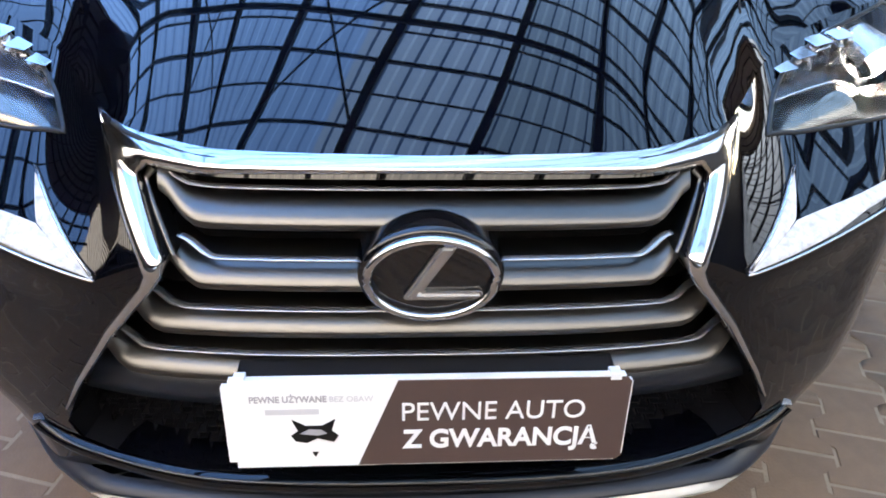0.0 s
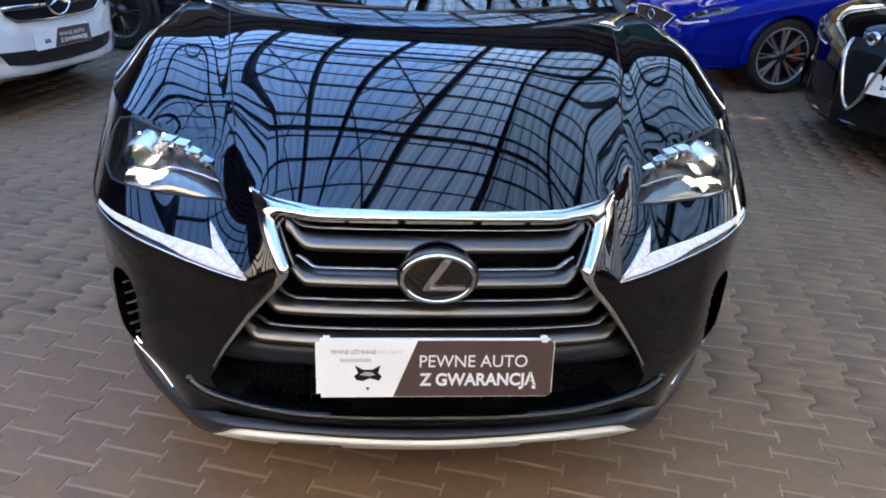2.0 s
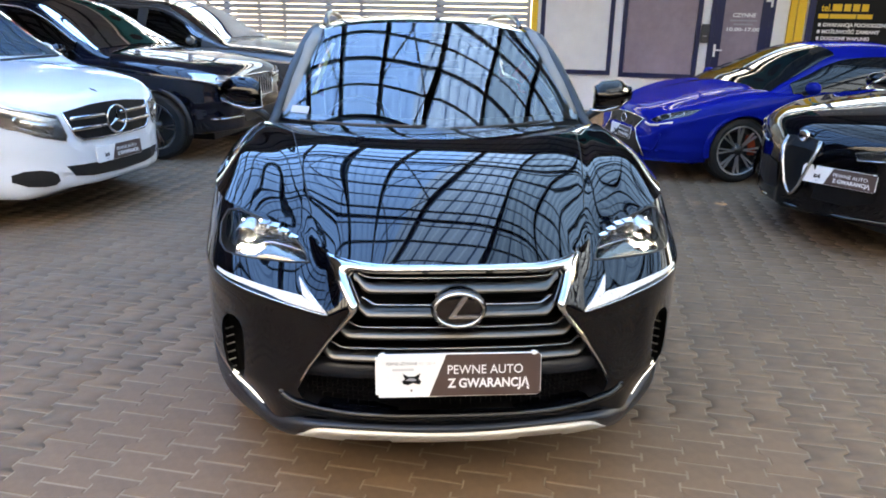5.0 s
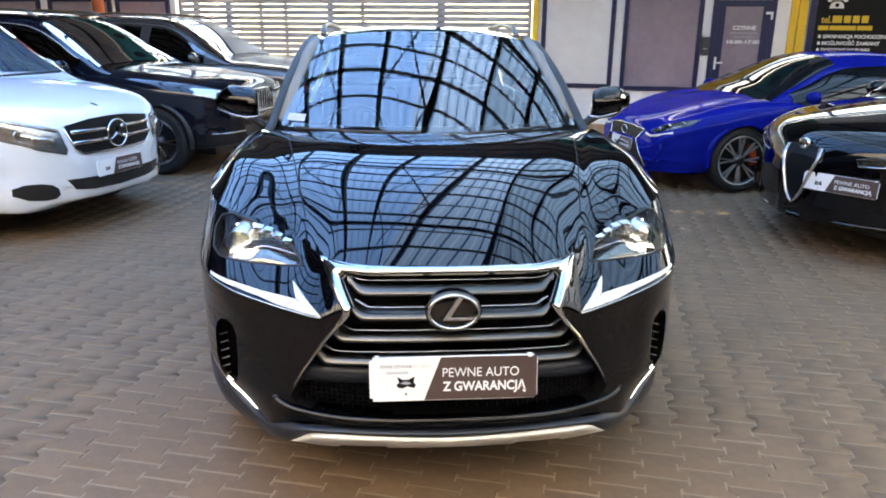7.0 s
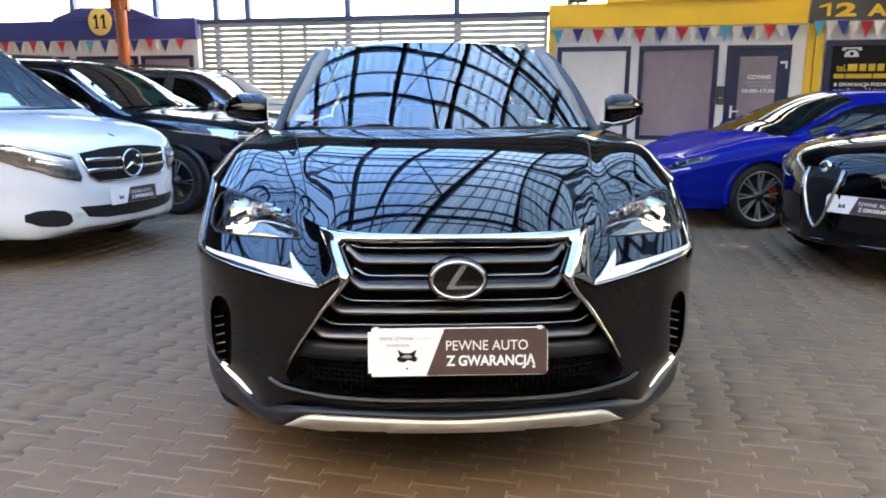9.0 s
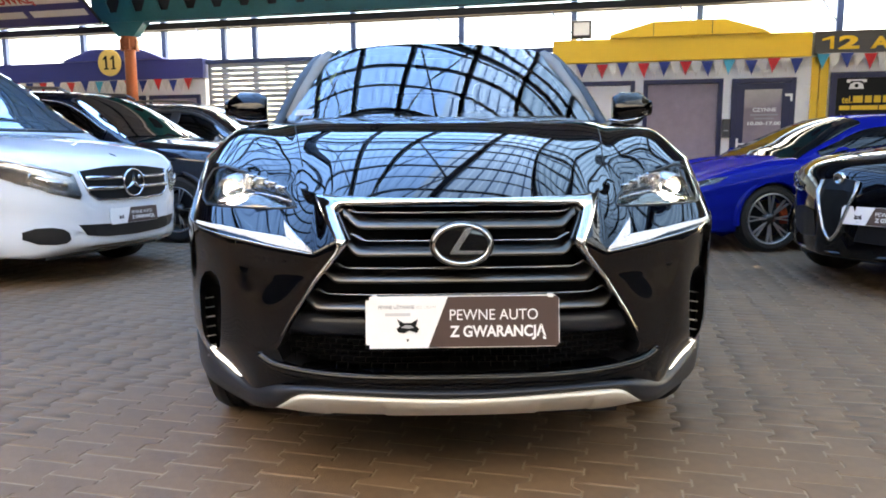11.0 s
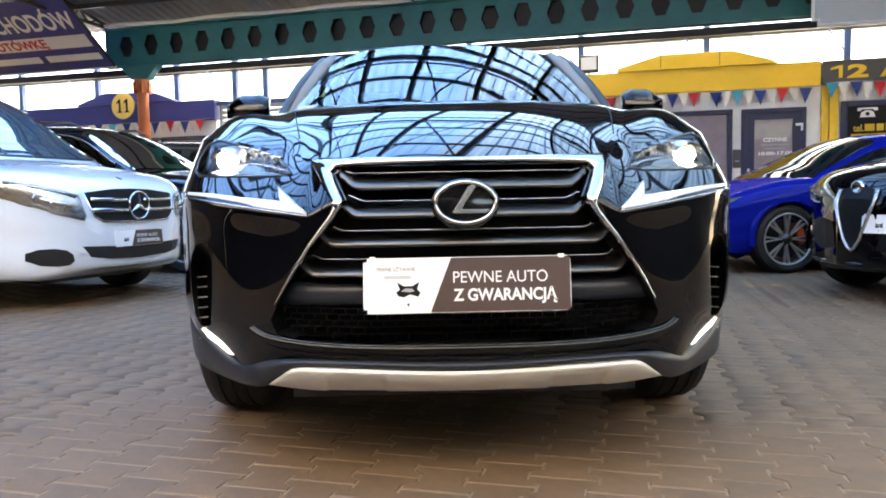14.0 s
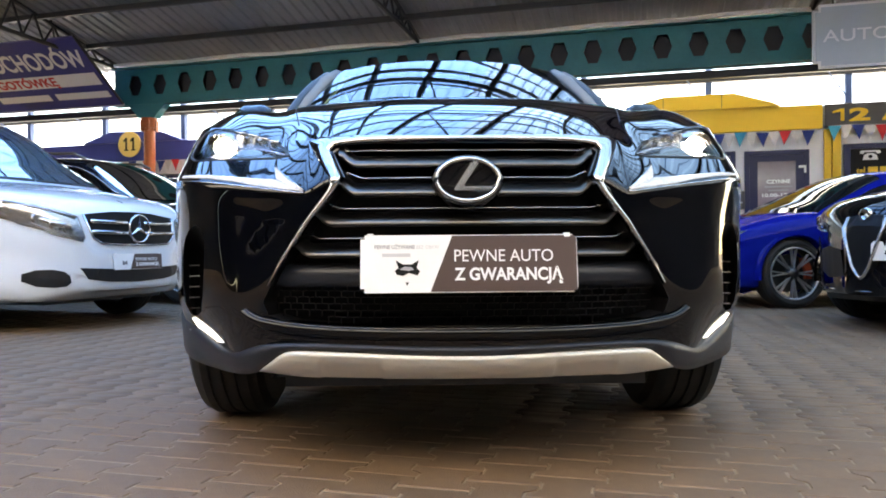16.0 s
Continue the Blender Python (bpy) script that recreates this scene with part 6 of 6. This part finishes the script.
for s in (1, -1):
    part("running_light", tube(bmesh.new(), [(s * x, f(x, z) - 0.008, z) for x, z in ((0.47, 0.575), (0.56, 0.562), (0.66, 0.575), (0.78, 0.615))], 0.010, 6, flat=0.012), drl_white, coupe, smooth=True)
    part("splitter", tube(bmesh.new(), [(s * x, f(x, 0.21) - 0.015, 0.20 + 0.02 * smooth01(0.5, 0.8, x)) for x in (0.0, 0.25, 0.45, 0.56, 0.66, 0.76, 0.82)], 0.02, 8, flat=0.010), blue_paint, coupe, smooth=True)
    part("bumper_fin", tube(bmesh.new(), [(s * x, f(x, z) - 0.004, z) for x, z in ((0.60, 0.27), (0.68, 0.33), (0.72, 0.42), (0.73, 0.50))], 0.012, 8), blue_paint, coupe, smooth=True)
side_mirror(coupe, COUPE, 1.55, 0.97, blue_paint, size=0.85)
plate_on(coupe, 0.0, -0.012, 0.42)

# black crossover
f = skin_y(CROSS)
glaze(cross, CROSS, (1.46, 2.38), ((1.75, 2.7), (2.78, 3.7)), None, tinted_glass)
arches(cross, CROSS, gloss_black)
g = new("grille")
g.parent = cross
patch("shield", [(-0.145, 0.80), (0, 0.82), (0.145, 0.80), (0.15, 0.72), (0.06, 0.45), (0, 0.38), (-0.06, 0.45), (-0.15, 0.72)], f, 0.012, mesh_black, g, "black shield grille")
for s in (1, -1):
    part("surround", tube(bmesh.new(), [(s * x, f(x, z) - 0.016, z) for x, z in ((0.150, 0.80), (0.158, 0.72), (0.12, 0.60), (0.07, 0.46), (0.03, 0.40), (0.0, 0.375))], 0.019, 8, flat=0.012), satin_bright, g, "broad bright shield edge", smooth=True)
part("badge", turned([(0.0, -0.010), (0.030, -0.009), (0.034, -0.014), (0.043, -0.012), (0.045, 0.01)], 24, "y"), chrome, g, "small round badge", smooth=True, m=pose(0, f(0, 0.81) - 0.02, 0.815))
headlamp(cross, [(0.40, 0.755), (0.55, 0.79), (0.74, 0.84), (0.86, 0.875), (0.87, 0.82), (0.76, 0.765), (0.58, 0.72), (0.42, 0.71)], f, [(0.55, 0.755, 0.024), (0.65, 0.78, 0.026), (0.75, 0.81, 0.026)], "slim dark crossover headlamp")
for s in (1, -1):
    part("brow", tube(bmesh.new(), [(s * x, f(x, z) - 0.014, z) for x, z in ((0.42, 0.708), (0.55, 0.716), (0.68, 0.735), (0.80, 0.775))], 0.006, 6), chrome, cross, "thin bright lamp edge", smooth=True)
    part("lower_intake", lamp_grid([(0.21, 0.57), (0.38, 0.60), (0.56, 0.575), (0.55, 0.42), (0.40, 0.37), (0.17, 0.385)], s, f, 0.006), mesh_black, cross, "black lower intake", smooth=True)
side_mirror(cross, CROSS, 1.85, 1.10, black_paint)
plate_on(cross, 0.33, 0.055, 0.565, -4, 18)
part("lower_blade", tube(bmesh.new(), [(x, f(x, 0.28) - 0.01, 0.285) for x in (-0.7, -0.4, 0, 0.4, 0.7)], 0.012, 8), gloss_black, cross, smooth=True)

# ---- offices along the hall ----
FV = HALL_V


def hallthing(name, label, category, group="", kind=""):
    return thing(name, label, category, HALL, group, kind)


def numeral_one(parent, u, v, z, h, w, stem, mat, serif=False):
    """The figure 1 with its flag, and a foot if it has one."""
    c = u + w * (0.55 if serif else 0.72)
    a, b = c - stem / 2, c + stem / 2
    pts = [(a, z), (b, z), (b, z + h), (a + stem * 0.1, z + h), (u, z + h * 0.80), (u, z + h * 0.66), (a, z + h * 0.76)]
    if serif:
        pts = [(a - 0.03, z), (b + 0.03, z), (b + 0.03, z + 0.022), (b, z + 0.026)] + pts[2:] + [(a, z + 0.026), (a - 0.03, z + 0.022)]
    part("lettering", prism(bmesh.new(), pts, v, v + 0.004), mat, parent)


UP = Matrix.Rotation(radians(90), 4, "X")


def letters(words, u, v, z, size, mat, parent, width=None, weight=0.0, shear=0.0):
    return text("lettering", words, size, mat, parent, Matrix.Translation((u, v, z)) @ UP, width=width, depth=0.002, weight=weight, shear=shear)


# yellow fascia's raised middle
gable = hallthing("trim_gable", "stepped yellow top of the fascia", "fascia", kind="structure")
part("crest", prism(bmesh.new(), [(0.16, 2.875), (2.70, 2.875), (2.58, 2.94), (1.99, 3.12), (0.87, 3.12), (0.16, 2.93)], FV - 0.12, FV + 0.1), yellow_mat, gable)
for u in (0.87, 1.80):
    part("seam", boxed(u - 0.004, u + 0.004, FV - 0.126, FV - 0.118, 2.89, 3.115), steel_dark, gable)
gable = hallthing("trim_gable", "stepped blue top of the fascia", "fascia", kind="structure")
part("crest", prism(bmesh.new(), [(-10.85, 2.825), (-8.5, 2.825), (-8.56, 2.86), (-9.02, 3.03), (-10.16, 3.06), (-10.8, 2.86)], FV - 0.12, FV + 0.1), blue_mat, gable)


def window_unit(name, u0, u1, z0, z1, film, label, kind="structure"):
    w = hallthing(name, label, "window", kind=kind)
    fr = 0.075
    v0 = FV - 0.055
    for nm, a in (("frame", (u0, u0 + fr, v0, FV + 0.02, z0, z1)), ("frame", (u1 - fr, u1, v0, FV + 0.02, z0, z1)),
                  ("frame", (u0 + fr, u1 - fr, v0, FV + 0.02, z1 - fr, z1)), ("frame", (u0 + fr, u1 - fr, v0, FV + 0.02, z0, z0 + fr))):
        part(nm, boxed(*a, bevel=0.006), frame_blue, w)
    part("pane", boxed(u0 + fr + 0.003, u1 - fr - 0.003, FV - 0.02, FV - 0.008, z0 + fr + 0.003, z1 - fr - 0.003), film, w)
    return w


window_unit("window_1", -0.64, 0.60, 0.62, 2.17, white_film, "blue framed window with white film")
window_unit("window_2", 0.74, 2.02, 0.60, 2.17, purple_film, "blue framed window with purple film")
door = window_unit("door_1", 2.16, 3.14, 0.03, 2.16, purple_film, "blue framed office door with opening hours")
part("inner_frame", boxed(2.235, 2.36, FV - 0.045, FV - 0.022, 0.2, 2.08), frame_blue, door)
part("inner_frame", boxed(2.94, 3.065, FV - 0.045, FV - 0.022, 0.2, 2.08), frame_blue, door)
part("inner_frame", boxed(2.36, 2.94, FV - 0.045, FV - 0.022, 1.98, 2.08), frame_blue, door)
part("handle", boxed(2.27, 2.39, FV - 0.10, FV - 0.075, 1.075, 1.10, bevel=0.006), print_white, door, "white lever handle")
part("handle_plate", boxed(2.255, 2.29, FV - 0.075, FV - 0.045, 0.98, 1.18, bevel=0.006), print_white, door)
part("bracket", boxed(2.98, 3.09, FV - 0.07, FV - 0.05, 1.86, 1.90), print_white, door)
part("bracket", boxed(3.06, 3.09, FV - 0.07, FV - 0.05, 1.78, 1.86), print_white, door)
letters("CZYNNE", 2.50, FV - 0.024, 1.62, 0.085, print_white, door, width=0.36, weight=0.003)
letters("10.00-17.00", 2.43, FV - 0.024, 1.40, 0.075, print_white, door, width=0.52, weight=0.003)
for z, w in ((1.565, 0.42), (1.505, 0.30)):
    part("print_bar", boxed(2.68 - w / 2, 2.68 + w / 2, FV - 0.026, FV - 0.022, z - 0.012, z + 0.012), print_grey, door)
lock = hallthing("lock_box", "dark wall-mounted box between window and door", "box")
part("case", boxed(2.025, 2.15, FV - 0.11, FV - 0.058, 1.20, 1.50, bevel=0.01), anthracite, lock)
part("slot", boxed(2.055, 2.12, FV - 0.114, FV - 0.11, 1.30, 1.32), print_grey, lock)

post = hallthing("trim_post", "yellow corner post of the office", "post", kind="structure")
part("post", boxed(3.36, 3.46, FV - 0.06, FV - 0.002, 0, 2.47), yellow_mat, post)
part("post", boxed(3.475, 3.60, FV - 0.08, FV - 0.002, 0, 2.47), yellow_mat, post)

post = hallthing("trim_corner", "yellow corner post of the sales office", "post", kind="structure")
part("post", boxed(-0.80, -0.70, FV - 0.06, FV - 0.002, 0, 2.47), yellow_mat, post)

poster = hallthing("window_poster", "black shop window poster with yellow and white print", "poster")
part("board", boxed(3.68, 6.4, FV - 0.03, FV - 0.004, 0.5, 2.17), print_black, poster)
for a in ((3.64, 3.74, FV - 0.06, FV - 0.031, 0.45, 2.22), (3.74, 6.4, FV - 0.06, FV - 0.031, 2.13, 2.22)):
    part("frame", boxed(*a, bevel=0.005), frame_blue, poster)
letters("tel.", 3.83, FV - 0.032, 1.735, 0.15, print_yellow, poster, width=0.15, weight=0.003)
for a, b in ((3.995, 4.135), (4.165, 4.265), (4.295, 4.395), (4.425, 4.525)):
    part("print_bar", boxed(a, b, FV - 0.036, FV - 0.031, 1.735, 1.845, bevel=0.002), print_yellow, poster)
for a, b in ((3.80, 3.955), (3.97, 4.36), (4.375, 4.60)):
    part("print_bar", boxed(a, b, FV - 0.036, FV - 0.031, 1.622, 1.692, bevel=0.002), print_yellow, poster)
for k, words in enumerate(("GWARANCJA POCHODZENIA", "MOŻLIWOŚĆ ZAMIANY", "DOGODNE WARUNKI")):
    z = 1.50 - 0.105 * k
    letters(words, 3.89, FV - 0.032, z, 0.075, print_white, poster, width=1.0 - 0.14 * k, weight=0.0028)
    part("bullet", boxed(3.82, 3.86, FV - 0.036, FV - 0.031, z, z + 0.05), print_white, poster)
ph = hallthing("phone_sign", "white telephone pictogram on the black poster", "sign")
ph.parent = None
bm = bmesh.new()
prism(bm, [(3.92, 1.955), (4.14, 1.955), (4.12, 2.03), (4.07, 2.06), (3.99, 2.06), (3.94, 2.03)], FV - 0.037, FV - 0.031)
part("body", bm, print_white, ph)
bm = bmesh.new()
prism(bm, [(3.88, 2.06), (3.93, 2.05), (3.95, 2.08), (4.11, 2.08), (4.13, 2.05), (4.18, 2.06), (4.17, 2.105), (3.89, 2.105)], FV - 0.037, FV - 0.031)
part("receiver", bm, print_white, ph)
part("dial", prism(bmesh.new(), [(4.03 + 0.03 * math.cos(k * math.pi / 8), 2.005 + 0.03 * math.sin(k * math.pi / 8)) for k in range(16)], FV - 0.040, FV - 0.036), print_black, ph)

numeral_one(fascia2, 3.46, FV - 0.146, 2.58, 0.195, 0.20, 0.055, print_yellow)
letters("2", 3.70, FV - 0.143, 2.58, 0.27, print_yellow, fascia2, width=0.30, weight=0.012)
letters("AU", 4.16, FV - 0.143, 2.575, 0.24, print_yellow, fascia2, width=0.50, weight=0.010)

# blue office
disc = hallthing("number_disc", "round yellow disc with a black number on blue fascia", "sign")
part("disc", prism(bmesh.new(), [(-9.70 + 0.265 * math.cos(k * math.pi / 20), 2.78 + 0.265 * math.sin(k * math.pi / 20)) for k in range(40)], FV - 0.15, FV - 0.122), disc_yellow, disc)
for u in (-9.84, -9.67):
    numeral_one(disc, u, FV - 0.154, 2.645, 0.27, 0.125, 0.045, print_black, True)
for i, (a, b) in enumerate(((-15.4, -13.9), (-13.7, -12.2), (-12.0, -10.6), (-10.4, -9.0), (-8.9, -7.75))):
    window_unit("window_%d" % (i + 3), a, b, 0.7, 2.12, purple_film, "blue framed window under the blue fascia")

# bunting
order = ["cyan", "white", "blue", "white", "red", "white", "blue", "white", "red", "white", "blue", "white", "red", "white", "blue", "white"]


def bunting_line(u0, u1, z, v, label):
    b = hallthing("bunting", label, "bunting")
    part("cord", tube(bmesh.new(), [(u0 + (u1 - u0) * k / 30, v, z + 0.012 * math.sin(k * 0.9)) for k in range(31)], 0.004, 5), print_grey, b)
    n = int((u1 - u0) / 0.17)
    for k in range(n):
        a = u0 + k * 0.17
        c = order[k % len(order)]
        dz = 0.012 * math.sin(k * 1.3)
        sw = random.uniform(-0.012, 0.012)
        bm = bmesh.new()
        h = random.uniform(0.225, 0.255)
        prism(bm, [(a - 0.012, z + dz), (a + 0.182, z + dz), (a + 0.115 + sw, z + dz - h * 0.66), (a + 0.085 + sw * 2, z + dz - h), (a + 0.055 + sw, z + dz - h * 0.66)], v - 0.003, v)
        for w in bm.verts:
            w.co.y += 0.02 * (z - w.co.z) * math.sin(k * 2.1) - (0.006 if c != "white" else 0.0)
        part("pennant", bm, bunting[c], b)


bunting_line(-0.72, 3.34, 2.455, FV - 0.13, "red, blue and white pennants under the yellow fascia")
bunting_line(3.40, 9.0, 2.50, FV - 0.16, "red, blue and white pennants under the grey fascia")
bunting_line(-15.5, -7.7, 2.42, FV - 0.13, "red, blue and white pennants under the blue fascia")

# slatted fence
fence = hallthing("slat_fence", "white horizontal slat fence with blue top rail", "fence")
for k in range(26):
    z = 0.12 + k * 0.100
    part("slat", boxed(-7.52, -0.84, FV + 0.0, FV + 0.02, z, z + 0.084), slat_white, fence)
for u in (-7.55, -5.9, -5.4, -3.9, -2.4, -0.86):
    part("post", boxed(u - 0.03, u + 0.03, FV + 0.022, FV + 0.08, 0, 2.72), steel_grey, fence)
part("top_rail", boxed(-7.6, -0.80, FV - 0.03, FV + 0.08, 2.70, 2.78), steel_blue, fence, "blue top rail")

# clerestory posts and braces
for u in (-14.5, -12.58, -10.61, -8.68, -7.34, -6.66, -4.6, -2.5, -0.47, 1.63, 3.79, 5.9, 8.0):
    p = hallthing("steel_post", "blue steel post above the offices", "post", "posts above the offices", kind="structure")
    part("post", boxed(u - 0.05, u + 0.05, FV + 0.21, FV + 0.31, 2.45 if u > -0.9 or u < -7.6 else 0.0, 3.95), steel_blue, p)
    part("brace", tube(bmesh.new(), [(u - 0.05, FV + 0.20, 3.05), (u - 0.42, FV - 0.2, 3.40)], 0.014, 6), steel_blue, p)
rail = tagged(link(boxed(-16, 9, FV + 0.2, FV + 0.32, 3.40, 3.52), "trim_header", steel_dark, m=HALL), "dark steel header above the posts", "rail", kind="structure")

# floodlight
fl = hallthing("floodlight", "black framed floodlight above the yellow fascia", "floodlight")
part("case", boxed(-0.49, -0.15, FV - 0.10, FV + 0.02, 2.90, 3.20, bevel=0.015), anthracite, fl)
part("glass", boxed(-0.45, -0.19, FV - 0.108, FV - 0.100, 2.95, 3.16), flood_glass, fl, "pale glass front")
part("bracket", boxed(-0.34, -0.30, FV - 0.04, FV, 2.84, 2.90), anthracite, fl)

# hanging sign with two plain words' start
sg = hallthing("hanging_sign", "pale grey glass sign hung from the roof", "sign")
bm = boxed(2.83, 5.6, 9.48, 9.52, 3.08, 3.98)
bmesh.ops.bevel(bm, geom=[e for e in bm.edges if abs(e.verts[0].co.y - e.verts[1].co.y) > 0.03], offset=0.08, segments=4, affect="EDGES")
part("border", bm, pipe_white, sg)
bm = boxed(2.87, 5.56, 9.472, 9.479, 3.12, 3.94)
bmesh.ops.bevel(bm, geom=[e for e in bm.edges if abs(e.verts[0].co.y - e.verts[1].co.y) > 0.005], offset=0.07, segments=4, affect="EDGES")
part("panel", bm, sign_grey, sg)
letters("AUTO", 2.96, 9.469, 3.45, 0.24, print_white, sg, width=0.86, weight=0.001)
for u in (3.1, 5.3):
    part("rod", tube(bmesh.new(), [(u, 9.5, 3.97), (u, 9.5, roof_z(9.5) + 0.02)], 0.012, 6), steel_dark, sg)

# leaning blue banner
sb = thing("banner_sign", "blue leaning sign with white and red lettering", "sign", HALL @ BANNER)
part("board", boxed(-4.4, 0, 0, 0.03, 0, 1.55), banner_blue, sb)
part("stripe", boxed(-4.36, -0.10, -0.004, -0.001, 0.50, 0.78), print_white, sb)
text("lettering", "SAMOCHODÓW", 0.50, print_white, sb, Matrix.Translation((-2.85, -0.003, 0.93)) @ UP, width=2.75, depth=0.002, weight=0.012)
text("lettering", "GOTÓWKĘ", 0.26, print_red, sb, Matrix.Translation((-2.35, -0.006, 0.545)) @ UP, width=1.35, depth=0.002, weight=0.008)
for a, b in ((-2.6, -1.42), (-1.28, -0.10)):
    part("print_bar", boxed(a, b, -0.004, -0.001, 0.20, 0.35), print_white, sb)
part("edge", boxed(-4.42, 0.02, -0.012, 0.034, -0.03, 0.0), pipe_white, sb)
part("edge", boxed(0.0, 0.02, -0.012, 0.034, 0.0, 1.57), steel_dark, sb)
for u in (-3.6, -0.4):
    part("rod", tube(bmesh.new(), [(u, 0.03, 1.55), (u, 0.35, 1.95)], 0.014, 6), steel_dark, sb)


# ---- paving: double-T concrete blocks in rows along the hall ----
W1, W2, HL = 0.0970, 0.0635, 0.0797
SIDE = [(W1, -HL), (W1, -0.050), (W2, -0.028), (W2, 0.028), (W1, 0.050), (W1, HL)]
BLOCK = SIDE + [(-a, b) for a, b in SIDE[::-1]]


def block_arrays():
    n = len(BLOCK)
    top = [(a * (1 - 0.0035 / abs(a)), b * (1 - 0.0035 / max(abs(b), 0.02)), 0.0) for a, b in BLOCK]
    mid = [(a, b, -0.0035) for a, b in BLOCK]
    low = [(a, b, -0.03) for a, b in BLOCK]
    V = np.array(top + mid + low)
    F = [list(range(n))]
    for k in range(n):
        j = (k + 1) % n
        F.append([k, n + k, n + j, j])
        F.append([n + k, 2 * n + k, 2 * n + j, n + j])
    return V, F


BV, BF = block_arrays()
F_ALL, SPOTS = [], []
near = []
rng = np.random.default_rng(5)
for i in range(-80, 68):
    for j in range(-36, 68):
        u, v = i * 0.165 + 0.055, j * 0.165 + (0.0825 if i % 2 else 0.0) + 0.05
        if v > 11.1:
            continue
        if -1.62 < u < 1.25 and -0.95 < v < 0.80 and len(near) < 300:
            near.append((u, v))
        else:
            SPOTS.append((u, v))
pave_mesh = bpy.data.meshes.new("paving_block")
pave_mesh.from_pydata(BV.tolist(), [], BF)
pave_mesh.materials.append(paver_mat)
paving = tagged(new("paving"), "grey-brown double-T concrete paving blocks", "paving", kind="structure")
paving.matrix_basis = HALL
for u, v in near:
    o = new("paving_block", pave_mesh)
    o.parent = paving
    o.matrix_basis = pose(u, v, float(rng.uniform(-0.0012, 0.0012)), float(rng.uniform(-0.5, 0.5)), float(rng.uniform(-0.5, 0.5)), float(rng.uniform(-0.5, 0.5)))
S = np.array(SPOTS)
nv = len(BV)
allv = (BV[None, :, :] + np.concatenate([S, rng.uniform(-0.0012, 0.0012, (len(S), 1))], 1)[:, None, :]).reshape(-1, 3)
tilt = rng.uniform(-0.008, 0.008, (len(S), 2))
dz = (BV[None, :, 0] * tilt[:, :1] + BV[None, :, 1] * tilt[:, 1:]).reshape(-1)
allv[:, 2] += dz
loops = np.array([k for f in BF for k in f])
sizes = np.array([len(f) for f in BF])
far = bpy.data.meshes.new("paving_blocks")
far.vertices.add(len(allv))
far.vertices.foreach_set("co", allv.ravel())
al = (loops[None, :] + (np.arange(len(S)) * nv)[:, None]).ravel()
far.loops.add(len(al))
far.loops.foreach_set("vertex_index", al.astype(np.int32))
st = np.concatenate([[0], np.cumsum(sizes)[:-1]])
ast = (st[None, :] + (np.arange(len(S)) * len(loops))[:, None]).ravel()
far.polygons.add(len(ast))
far.polygons.foreach_set("loop_start", ast.astype(np.int32))
far.update(calc_edges=True)
far.materials.append(paver_mat)
fo = new("paving_blocks", far)
fo.parent = paving
fo["kind"] = "stuff"
